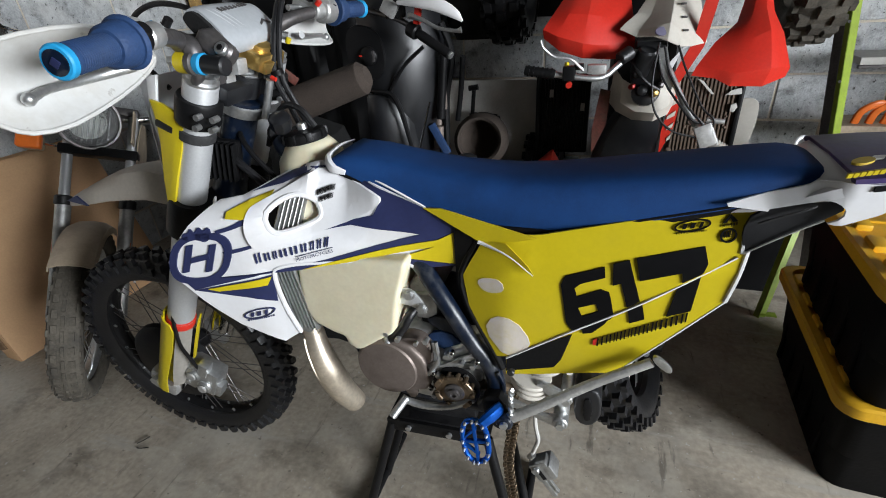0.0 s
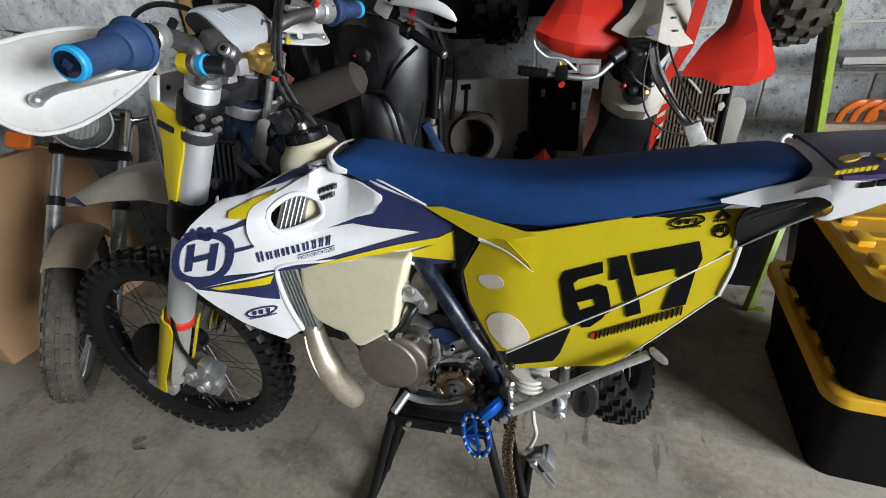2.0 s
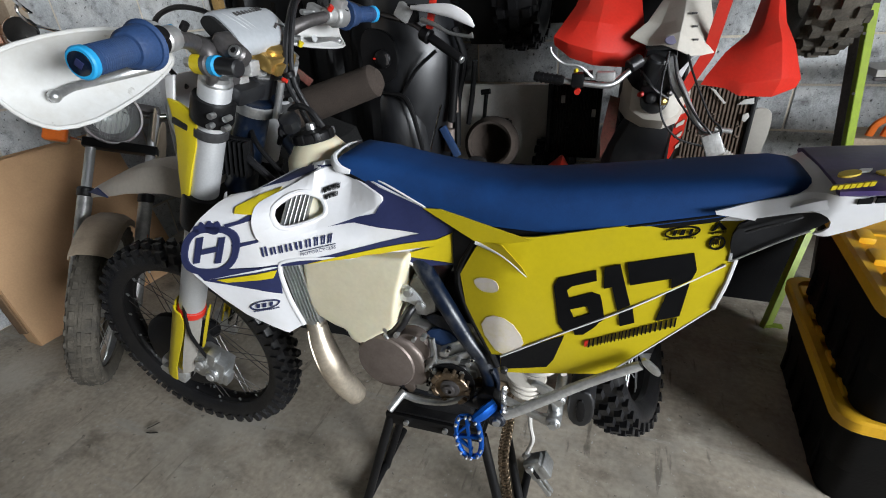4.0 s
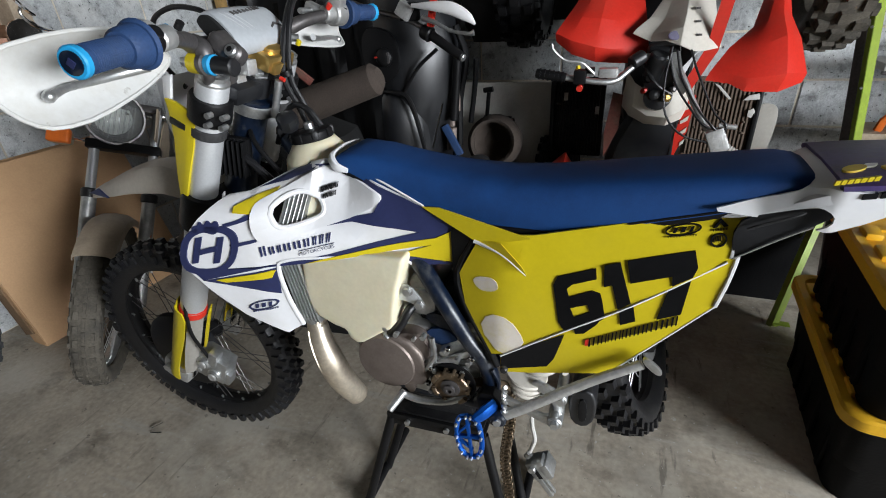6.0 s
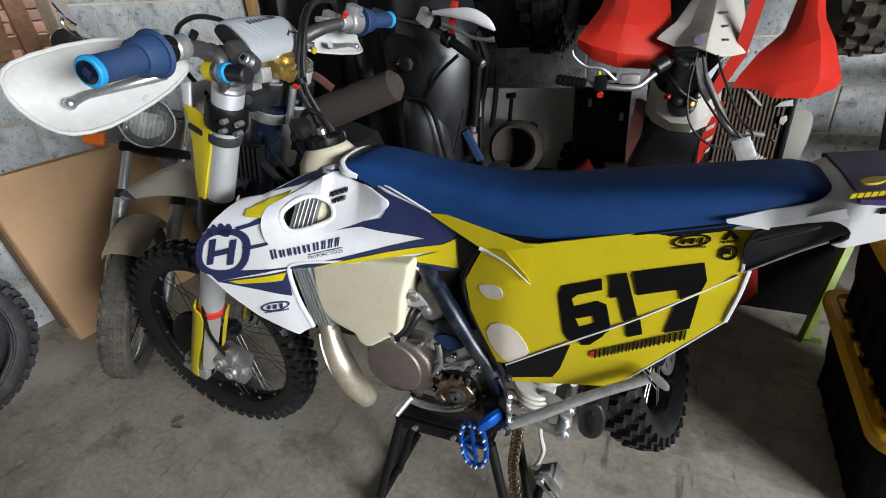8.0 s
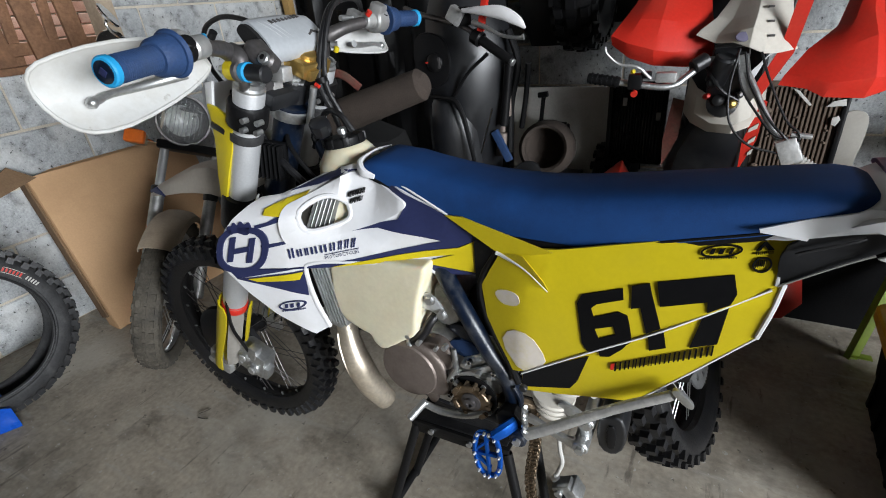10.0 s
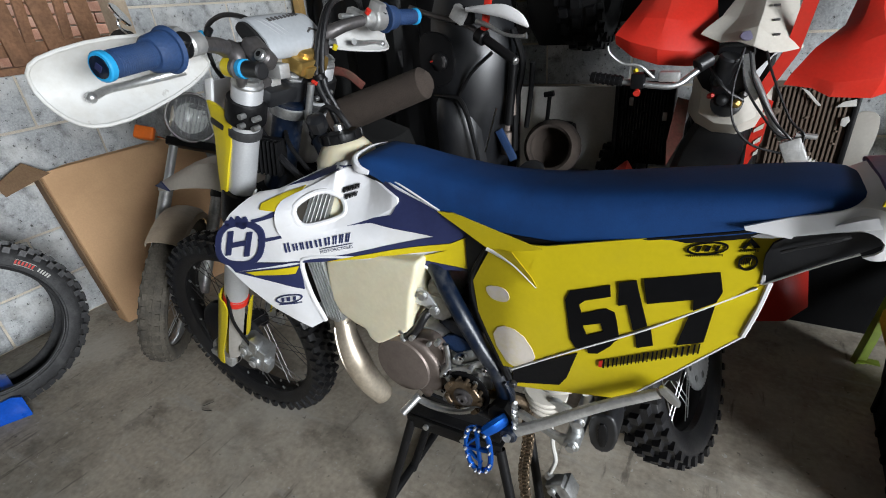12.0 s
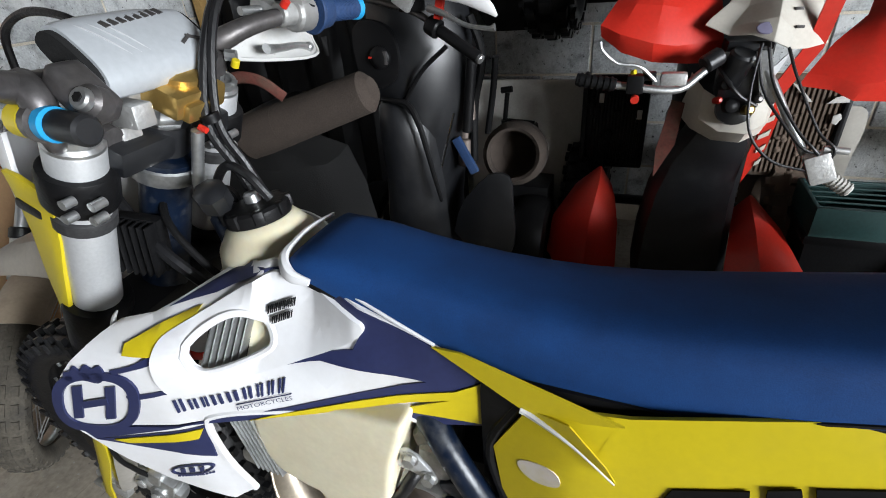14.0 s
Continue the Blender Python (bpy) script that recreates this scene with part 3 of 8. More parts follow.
part("letter_line", plate([(-0.0779, 0.7989), (-0.0123, 0.8125), (-0.0123, 0.8135), (-0.0779, 0.7999)], f_shroud, 0.003), NAVY, shroud, smooth=False)
words("MOTORCYCLES", (-0.0779, 0.7897), (-0.0123, 0.8034), 0.0068, f_shroud, NAVY, shroud)


def oval_mark(cx, cz, rx, rz, f, material, parent, slope=0.0):
    """An oval sticker outline with two plain strokes in it."""
    tilt_ = lambda o: [(x, z + slope * (x - cx)) for x, z in o]
    part("oval_sticker", sheet(tilt_(ring_outline(cx, cz, rx, rz, 36, 0.3, 2)), off(f, 0.003), 0.002, [tilt_(ring_outline(cx, cz, rx * 0.90, rz * 0.78, 36, 0.3, 2))], step=0.2), material, parent)
    for dx, wd in ((-0.42, 0.30), (0.02, 0.34), (0.48, 0.26)):
        q = [(cx + rx * (dx - wd / 2), cz - 0.42 * rz), (cx + rx * (dx + wd / 2) - 0.1 * rx, cz - 0.42 * rz), (cx + rx * (dx + wd / 2), cz + 0.42 * rz), (cx + rx * (dx - wd / 2) + 0.1 * rx, cz + 0.42 * rz)]
        part("letter_bar", plate(tilt_(q), f, 0.0032), material, parent, smooth=False)


oval_mark(-0.1668, 0.6822, 0.031, 0.0115, f_shroud, NAVY, shroud, 0.2)
letter_bars("letter_bar", (-0.1933, 0.6633), (-0.1387, 0.6739), 0.0028, 12, f_shroud, NAVY, shroud, 0.003, 0.0, 0.35)
duct = off(f_shroud, 0.0105)
letter_bars("letter_bar", (-0.0456, 0.8982), (-0.0147, 0.9065), 0.0095, 7, duct, BLACK_DECAL, shroud, 0.004, 0.1, 0.12)
letter_bars("letter_bar", (-0.0411, 0.8866), (-0.0179, 0.8933), 0.0085, 5, duct, BLACK_DECAL, shroud, 0.004, 0.1, 0.12)
part("shroud_fin", tube([(-0.182, 1.222, 0.858), (-0.192, 1.222, 0.872), (-0.205, 1.232, 0.890), (-0.217, 1.247, 0.903), (-0.224, 1.257, 0.905)], (0.0045, 0.006, 0.006, 0.005, 0.003), 10, 5, flat=0.55), WHITE, shroud)
part("shroud_rim", tube([(x, f_shroud(x, z) + 0.002, z) for x, z in ((-0.1085, 0.6224), (-0.1193, 0.6936), (-0.1236, 0.7620), (-0.1075, 0.7795), (-0.0440, 0.7816), (0.0839, 0.7767), (0.1308, 0.7580))], 0.005, 8, 4), WHITE, shroud)
for k in range(6):
    part("radiator_slat", loft([[(x + dx, y + dy, z) for dx, dy in ((0, 0), (0.0035, -0.001), (0.006, 0.014), (0.0025, 0.015))] for x, y, z in ((-0.164 + 0.0085 * k, 1.285, 0.752), (-0.1445 + 0.0088 * k, 1.288, 0.600))]), ALU, shroud, "pale radiator slat")
part("radiator_shroud", mirror_y(sheet([p for p in SHROUD if p[1] < 0.90], f_shroud, 0.004)), WHITE, bike, "white far-side radiator shroud")

# seat -----------------------------------------------------------------
SX = (-0.026, -0.022, -0.010, 0.015, 0.05, 0.10, 0.146, 0.20, 0.25, 0.30, 0.37, 0.44, 0.52, 0.60, 0.65, 0.69, 0.713, 0.728, 0.737)
TOP = ((-0.026, -0.01, 0.05, 0.12, 0.2, 0.28, 0.36, 0.44, 0.52, 0.60, 0.66, 0.70, 0.725, 0.737), (0.957, 0.966, 0.961, 0.946, 0.934, 0.929, 0.933, 0.942, 0.952, 0.962, 0.97, 0.973, 0.968, 0.955))
LOW = ((-0.026, 0.0, 0.05, 0.10, 0.146, 0.24, 0.351, 0.499, 0.618, 0.704, 0.752), (0.940, 0.934, 0.910, 0.885, 0.864, 0.846, 0.836, 0.878, 0.910, 0.936, 0.947))
HW = ((-0.026, -0.018, 0.05, 0.15, 0.25, 0.35, 0.5, 0.62, 0.695, 0.722, 0.737), (0.056, 0.062, 0.065, 0.068, 0.071, 0.073, 0.075, 0.076, 0.074, 0.064, 0.042))
SEAT_Y = ((-0.03, 0.2), (YC - 0.001, YC + 0.008))
rows = []
for x in SX:
    t, l, h, yc = lerp(x, *TOP), lerp(x, *LOW), lerp(x, *HW), lerp(x, *SEAT_Y)
    row = []
    for u, v in ((-1.0, 0), (-1.02, 0.35), (-0.99, 0.66), (-0.90, 0.86), (-0.70, 0.965), (-0.35, 1.0), (0, 1.01), (0.35, 1.0), (0.70, 0.965), (0.90, 0.86), (0.99, 0.66), (1.02, 0.35), (1.0, 0)):
        row.append((x, yc + u * h, l + v * (t - l)))
    rows.append(row)
seat = part("seat", loft(rows), SEAT, bike, "long dark blue gripper seat")
part("seat_base", loft([[(x, lerp(x, *SEAT_Y) + u * lerp(x, *HW) * 0.99, lerp(x, *LOW) + dz) for u, dz in ((-1, 0.003), (-1.01, -0.007), (1.01, -0.007), (1, 0.003))] for x in SX[2:-1]]), BLACK, seat)
part("seat_piping", tube([(x, lerp(x, *SEAT_Y) - 0.995 * lerp(x, *HW), lerp(x, *LOW) + 0.004) for x in SX[9:-1]], 0.0026, 6, 3), BLACK, seat)
part("tank_strap", tube([(0.006, 1.333, 0.936), (-0.016, 1.331, 0.944), (-0.030, 1.343, 0.957), (-0.034, 1.37, 0.962), (-0.036, 1.41, 0.963), (-0.034, 1.455, 0.958)], (0.005, 0.009, 0.008, 0.005, 0.004, 0.003), 8, 5, flat=0.7), WHITE, bike)
part("seat_trim", tube([(x, f_shroud(x, z) - 0.0015, z) for x, z in ((-0.0264, 0.9497), (0.0334, 0.9322), (0.0944, 0.9089), (0.1516, 0.8786))], 0.0021, 6, 4), WHITE, bike)

# side panels ------------------------------------------------------------
UPPER = [(0.2186, 0.7576), (0.2334, 0.7868), (0.2586, 0.834), (0.2578, 0.841), (0.3536, 0.8513), (0.498, 0.8835), (0.606, 0.915), (0.630, 0.9185), (0.660, 0.9175), (0.662, 0.908), (0.652, 0.901), (0.645, 0.891), (0.6415, 0.875), (0.640, 0.848), (0.5186, 0.757), (0.3034, 0.6091), (0.2848, 0.6038), (0.2504, 0.6609), (0.2299, 0.6984)]
LOWER = [(0.3016, 0.6035), (0.5186, 0.7508), (0.6359, 0.8405), (0.6483, 0.8477), (0.6414, 0.813), (0.6316, 0.7674), (0.4934, 0.6062), (0.421, 0.5891), (0.3607, 0.574), (0.3014, 0.5619)]
side_panel = part("side_panel", sheet(UPPER, f_panel, 0.004), YELLOW, bike, "yellow side number panel with black race number")
lower_panel = part("lower_side_panel", sheet(LOWER, off(f_panel, -0.007), 0.004), YELLOW, bike, "scuffed yellow lower side panel")
decal("black_insert", [(0.3035, 0.6034), (0.416, 0.6742), (0.4008, 0.6178), (0.3891, 0.5977), (0.3021, 0.5711)], off(f_panel, -0.007), BLACK, lower_panel)
part("white_edge", tube([(x, f_panel(x, z) - 0.001, z) for x, z in ((0.3034, 0.6063), (0.4099, 0.6819), (0.5185, 0.7549), (0.636, 0.8432))], 0.0022, 6, 4), WHITE, side_panel)
part("white_edge", tube([(x, f_panel(x, z), z) for x, z in ((0.661, 0.916), (0.6625, 0.908), (0.653, 0.902), (0.6455, 0.891), (0.642, 0.8754), (0.640, 0.848))], 0.003, 6, 5), WHITE, side_panel)
part("white_edge", tube([(x, f_panel(x, z) + 0.007, z) for x, z in ((0.6493, 0.8486), (0.6424, 0.813), (0.6326, 0.7684))], 0.0035, 6, 4), WHITE, lower_panel)
part("white_edge", tube([(x, f_panel(x, z) + 0.008, z) for x, z in ((0.6325, 0.7674), (0.56, 0.6837), (0.4934, 0.6062))], 0.002, 6, 4), WHITE, lower_panel)
wide = lambda x, z: f_panel(x, z) - 0.008 * max(0, min(1, (x - 0.25) / 0.06))
part("shroud_wing", sheet([(0.149, 0.878), (0.183, 0.881), (0.349, 0.849), (0.30, 0.833), (0.286, 0.829), (0.249, 0.829)], lambda x, z: lerp(x, (0.15, 0.35), (1.331, 1.308)), 0.003), YELLOW, bike)
part("wing_edge", tube([(0.249, 1.320, 0.8275), (0.262, 1.317, 0.8245), (0.305, 1.300, 0.816), (0.347, 1.290, 0.789)], (0.0040, 0.0034, 0.0014, 0.0010), 6, 4), WHITE, bike)
part("wing_tip", sheet([(0.249, 0.829), (0.30, 0.835), (0.338, 0.803), (0.348, 0.789), (0.305, 0.813), (0.262, 0.826)], lambda x, z: lerp(x, (0.25, 0.35), (1.323, 1.291)), 0.002), YELLOW, bike)
part("panel_seal", tube([(x - 0.004, f_panel(x, z) + 0.006, z) for x, z in ((0.2578, 0.838), (0.2186, 0.7576), (0.2299, 0.6984), (0.2504, 0.6609), (0.2848, 0.6038), (0.300, 0.575))], 0.007, 8, 3), BLACK, side_panel)

six = [(0.3917, 0.7726), (0.3979, 0.7892), (0.4565, 0.812), (0.4593, 0.7934), (0.4219, 0.7777), (0.4137, 0.7685), (0.4186, 0.7539), (0.4541, 0.7716), (0.4672, 0.7685), (0.4712, 0.756), (0.4784, 0.7257), (0.4734, 0.7191), (0.4298, 0.6912), (0.4138, 0.6893), (0.4045, 0.7023)]
six_hole = [(0.4219, 0.7333), (0.4489, 0.7447), (0.4541, 0.7314), (0.4292, 0.7173)]
part("digit", sheet(six, off(f_panel, 0.0022), 0.0018, [six_hole], step=0.05), BLACK_DECAL, side_panel, "black figure six")
decal("digit", [(0.4685, 0.8184), (0.4915, 0.8265), (0.5146, 0.7577), (0.4963, 0.7446), (0.4835, 0.7861), (0.4713, 0.7809)], f_panel, BLACK_DECAL, side_panel, 0.0022, "black figure one")
decal("digit", [(0.5012, 0.830), (0.5925, 0.8549), (0.5993, 0.8316), (0.5941, 0.8161), (0.569, 0.7975), (0.567, 0.8141), (0.5098, 0.7935)], f_panel, BLACK_DECAL, side_panel, 0.0022, "black figure seven")
part("digit_foot", sheet([(0.4308, 0.6892), (0.4735, 0.7173), (0.4656, 0.7032), (0.4479, 0.6837), (0.433, 0.6799)], off(f_panel, -0.0045), 0.0018), BLACK_DECAL, lower_panel)
part("digit_foot", sheet([(0.4984, 0.7398), (0.5186, 0.7528), (0.5257, 0.7229), (0.5037, 0.7117)], off(f_panel, -0.0045), 0.0018), BLACK_DECAL, lower_panel)
part("digit_foot", sheet([(0.567, 0.7944), (0.5941, 0.8099), (0.5892, 0.7476), (0.556, 0.7323)], off(f_panel, -0.0045), 0.0018), BLACK_DECAL, lower_panel)
letter_bars("letter_bar", (0.4572, 0.6579), (0.5902, 0.7295), 0.0165, 11, off(f_panel, -0.007), BLACK_DECAL, lower_panel, 0.0025, 0.0, 0.22)
decal("red_mark", [(0.4512, 0.6589), (0.4562, 0.6608), (0.4571, 0.6742), (0.4511, 0.6703)], off(f_panel, -0.007), RED, lower_panel, 0.003)
oval_mark(0.5722, 0.8817, 0.024, 0.0082, f_panel, BLACK_DECAL, side_panel, 0.18)
letter_bars("letter_bar", (0.5517, 0.868), (0.5927, 0.8755), 0.0022, 11, f_panel, BLACK_DECAL, side_panel, 0.0028, 0.0, 0.35)
part("triangle_sticker", sheet([(0.6104, 0.8871), (0.6195, 0.9008), (0.6302, 0.8917), (0.6239, 0.8903), (0.6194, 0.8953), (0.6156, 0.8889)], off(f_panel, 0.003), 0.0025), BLACK_DECAL, side_panel)
letter_bars("letter_bar", (0.6113, 0.8826), (0.6311, 0.8871), 0.003, 5, f_panel, BLACK_DECAL, side_panel, 0.0028, 0.0)
part("round_sticker", sheet(ring_outline(0.6204, 0.8718, 0.0105, 0.0095, shear=0.2, power=2), off(f_panel, 0.003), 0.0025, [ring_outline(0.6204, 0.8718, 0.0085, 0.0075, shear=0.2, power=2)]), BLACK_DECAL, side_panel)
letter_bars("letter_bar", (0.6131, 0.8674), (0.6265, 0.8709), 0.008, 3, f_panel, BLACK_DECAL, side_panel, 0.0028, 0.0)
decal("bare_patch", rounded([(0.2418, 0.7576), (0.2896, 0.7691), (0.3005, 0.7437), (0.2593, 0.7329)], 2), f_panel, FADED, side_panel, 0.0009, "worn pale patch")
decal("bare_patch", rounded([(0.2586, 0.6561), (0.2774, 0.6929), (0.3176, 0.693), (0.3484, 0.6512), (0.3388, 0.6301), (0.3034, 0.6053)], 1), f_panel, FADED, side_panel, 0.0009, "worn pale patch")
part("side_panel", mirror_y(sheet(UPPER, f_panel, 0.004)), YELLOW, bike)
part("lower_side_panel", mirror_y(sheet(LOWER, f_panel, 0.004)), YELLOW, bike)
part("panel_bolt", lathe([(0.004, 0), (0.004, 0.004), (0.002, 0.005)], Matrix.Translation((0.309, 1.298, 0.574)) @ pose(0, 0, 0, 90), 10), DARK_METAL, lower_panel)

# rear fender ------------------------------------------------------------
FENDER = ((0.58, 0.902, 0.896, 0.060), (0.64, 0.918, 0.905, 0.072), (0.69, 0.943, 0.925, 0.086), (0.715, 0.961, 0.933, 0.094), (0.738, 0.973, 0.938, 0.097), (0.77, 0.976, 0.944, 0.097), (0.80, 0.979, 0.949, 0.096), (0.86, 0.984, 0.956, 0.091), (0.95, 0.991, 0.966, 0.085), (1.05, 0.998, 0.975, 0.075), (1.12, 1.0, 0.984, 0.055))
rows = []
for x, zt, zb, h in FENDER:
    rows.append([(x, YC + u * h, zb + v * (zt - zb)) for u, v in ((-0.85, 0), (-1, 0.3), (-0.97, 0.7), (-0.8, 0.97), (0, 1.06), (0.8, 0.97), (0.97, 0.7), (1, 0.3), (0.85, 0))])
fender = part("rear_fender", loft(rows), WHITE, bike, "white rear fender with purple sponsor sticker")
FX_, FZ_, FH_ = [r[0] for r in FENDER], [r[1] for r in FENDER], [r[3] for r in FENDER]
rows = []
for x in (0.736, 0.77, 0.80, 0.86, 0.95):
    zt, h = lerp(x, FX_, FZ_) + 0.004, lerp(x, FX_, FH_) - 0.002
    zb = zt - 0.014
    rows.append([(x, YC + u * h, zb + v * (zt - zb)) for u, v in ((-1.05, 0.3), (-1.02, 0.68), (-0.82, 1.0), (0, 1.13), (0.82, 1.0), (1.02, 0.68), (1.05, 0.3), (0.9, 0.2), (-0.9, 0.2))])
PURPLE = mat("purple_sticker", (0.050, 0.032, 0.12), 0.4, vary=0.25, scale=18, bump=0.03, dirt=(0.2, 0.15, 0.12), dirt_amount=0.4, dirt_scale=12)
sticker = part("sponsor_sticker", loft(rows), PURPLE, fender, "purple sponsor sticker")
for i in range(7):
    x = 0.724 + 0.0062 * i
    part("letter_bar", loft([[(x + dx, y, 0.9735 + 0.0014 * i + dz) for dx, dz in ((0, 0), (0.0048, 0.001), (0.0062, 0.007), (0.0012, 0.006))] for y in (1.2995, 1.304)]), YELLOW, fender, smooth=False)
for i in range(6):
    x = 0.757 + 0.0175 * i
    part("letter_bar", loft([[(x + dx, y, 0.957 + 0.0033 * i + dz) for dx, dz in ((0, 0), (0.0140, 0.0025), (0.0145, 0.0095), (0.0005, 0.007))] for y in (1.3005, 1.306)]), BLACK_DECAL, fender, smooth=False)
GOLD_INK = mat("gold_ink", (0.50, 0.36, 0.04), 0.45, vary=0.1, bump=0.02)
PINK_INK = mat("pink_ink", (0.48, 0.20, 0.20), 0.45, vary=0.1, bump=0.02)
for x, y, rx, ry, pw, turn, ink in ((0.757, 1.350, 0.016, 0.009, 2, 35, GOLD_INK), (0.776, 1.360, 0.011, 0.006, 1.2, 30, WHITE), (0.799, 1.352, 0.013, 0.008, 6, 20, GOLD_INK), (0.822, 1.358, 0.013, 0.010, 6, 15, PINK_INK), (0.86, 1.37, 0.016, 0.01, 2, 20, WHITE)):
    c, s_ = math.cos(radians(turn)), math.sin(radians(turn))
    z0 = lerp(x, FX_, FZ_) + 0.0072
    o = [(x + c * u - s_ * w_, y + s_ * u + c * w_) for u, w_ in ring_outline(0, 0, rx, ry, 20, power=pw)]
    part("sticker_mark", loft([[(px_, py_, z0 + dz + 0.1 * (px_ - x) + 0.03 * (py_ - y)) for px_, py_ in o] for dz in (-0.003, 0.0)]), ink, fender, smooth=False)
side_low = ((0.609, 0.63, 0.657, 0.69, 0.715, 0.74), (0.921, 0.919, 0.917, 0.934, 0.939, 0.950))
f_side = lambda x, z: lerp(x, (0.60, 0.69, 0.735, 0.84), (1.318, 1.313, 1.303, 1.303)) + 0.7 * max(0.0, z - lerp(x, *side_low)) * max(0.0, min(1.0, (0.735 - x) / 0.03))
part("fender_side", sheet([(0.607, 0.924), (0.609, 0.920), (0.630, 0.919), (0.657, 0.917), (0.659, 0.921), (0.676, 0.929), (0.694, 0.937), (0.705, 0.940), (0.715, 0.9405), (0.725, 0.939), (0.733, 0.935), (0.738, 0.929), (0.738, 0.921), (0.733, 0.915), (0.724, 0.909), (0.731, 0.9075), (0.740, 0.909), (0.770, 0.924), (0.80, 0.943), (0.84, 0.960), (0.84, 0.975), (0.77, 0.966), (0.725, 0.966), (0.708, 0.961), (0.699, 0.955), (0.676, 0.946), (0.639, 0.934)], f_side, 0.004, step=0.012), WHITE, fender)
duct_ = part("tail_duct", sheet([(0.657, 0.916), (0.666, 0.920), (0.695, 0.934), (0.712, 0.939), (0.724, 0.938), (0.742, 0.934), (0.743, 0.922), (0.724, 0.907), (0.693, 0.8875), (0.642, 0.848), (0.637, 0.873), (0.637, 0.887), (0.642, 0.903)], lambda x, z: 1.321 - 0.004 * math.sin(40 * (z - 0.5 * x)), 0.006), BLACK_GLOSS, bike, "black tail panel under the fender")
part("duct_ridge", tube([(0.650, 1.317, 0.897), (0.668, 1.316, 0.907), (0.697, 1.315, 0.921), (0.711, 1.317, 0.928)], 0.0022, 6, 4), BLACK_GLOSS, duct_)
part("tail_duct_edge", tube([(0.641, 1.316, 0.849), (0.693, 1.316, 0.888), (0.724, 1.316, 0.9085)], 0.0016, 6, 4), ALU, duct_)
part("subframe", tube([(0.20, 1.36, 0.83), (0.45, 1.35, 0.84), (0.70, 1.36, 0.91)], 0.012, 8), BLACK, bike)
part("air_box", box((0.385, YC, 0.745), (0.38, 0.15, 0.23), w=0.03), BLACK, bike)

# fuel tank ---------------------------------------------------------------
tank = part("fuel_tank", join(prism([(-0.1090, 0.7500), (-0.1150, 0.6900), (-0.1130, 0.6500), (-0.0970, 0.6190), (-0.0580, 0.6010), (-0.0340, 0.5950), (-0.0270, 0.5750), (-0.0090, 0.5630), (0.0100, 0.5710), (0.0420, 0.5960), (0.0730, 0.6170), (0.0840, 0.6310), (0.0910, 0.6710), (0.1010, 0.7170), (0.1160, 0.7610), (0.1240, 0.7910), (-0.1020, 0.7820)], 1.286, 1.42, 0.026, 5),
                              prism(rounded([(-0.11, 0.79), (0.20, 0.80), (0.12, 0.90), (-0.01, 0.93), (-0.10, 0.90)], 1), 1.368, 1.465, 0.02, 3)), CREAM, bike, "translucent cream fuel tank")
neck = Matrix.Translation((-0.10, 1.405, 0.90)) @ pose(0, 0, 0, 0, -8, 0)
part("filler_neck", lathe([(0.068, -0.03), (0.068, 0.02), (0.062, 0.045), (0.05, 0.062), (0.044, 0.07), (0.04, 0.072)], neck, 28), CREAM, tank)
cap = part("tank_cap", lathe([(0.040, 0.068), (0.042, 0.072), (0.042, 0.086), (0.038, 0.090), (0.012, 0.093)], neck, 28), BLACK, tank, "black screw cap")
for i in range(8):
    part("cap_lug", box((0.038, 0, 0.082), (0.014, 0.013, 0.017), neck @ pose(0, 0, 0, 0, 0, 45 * i), 0.003), BLACK, cap)
part("cap_vent", lathe([(0.010, 0.09), (0.010, 0.103), (0.007, 0.106)], neck, 14), ALU, cap)
part("vent_hose", tube([(-0.085, 1.405, 0.998), (-0.105, 1.40, 1.03), (-0.145, 1.41, 1.035), (-0.19, 1.425, 1.00), (-0.22, 1.43, 0.95)], 0.006, 8), RUBBER, bike)
part("tank_shoulder", prism(rounded([(-0.06, 0.92), (-0.01, 0.952), (0.0, 0.955), (0.01, 0.94), (0.0, 0.91)], 1), 1.37, 1.46, 0.006), CREAM, tank)

# radiators ----------------------------------------------------------------
for side in (0, 1):
    rm = Matrix.Translation((-0.106, 1.350, 0.77)) @ pose(0, 0, 0, 0, 14, 0)
    rad = part("radiator", (mirror_y if side else (lambda b: b))(box((0, 0.01, -0.03), (0.034, 0.09, 0.27), rm, 0.004)), DARK_METAL, bike, "dark radiator core")
    if not side:
        for i in range(5):
            part("louvre", box((-0.022 + 0.0095 * i, -0.044, -0.055), (0.0032, 0.010, 0.20), rm @ pose(0, 0, 0, 0, 0, 25), 0.0008), ALU, rad)
        part("radiator_tank", box((0.0, -0.005, -0.175), (0.062, 0.10, 0.03), rm, 0.008), ALU, rad)
# front end, built round the steering axis -----------------------------------
FRONT = Matrix.Translation((-0.187, 1.396, 1.096)) @ pose(0, 0, 0, 0, 26.6, 0) @ pose(0, 0, 0, 0, 0, 2)


FORKS = Matrix.Translation((-0.196, 1.396, 1.096)) @ pose(0, 0, 0, 1.6, 0, 0) @ pose(0, 0, 0, 0, 27.5, 0) @ pose(0, 0, 0, 0, 0, 2)


def fr(bm):
    return shifted(bm, FRONT)


def fork_end(bm, drop=0.0):
    return shifted(bm, FORKS @ Matrix.Translation((0, 0, -drop)))


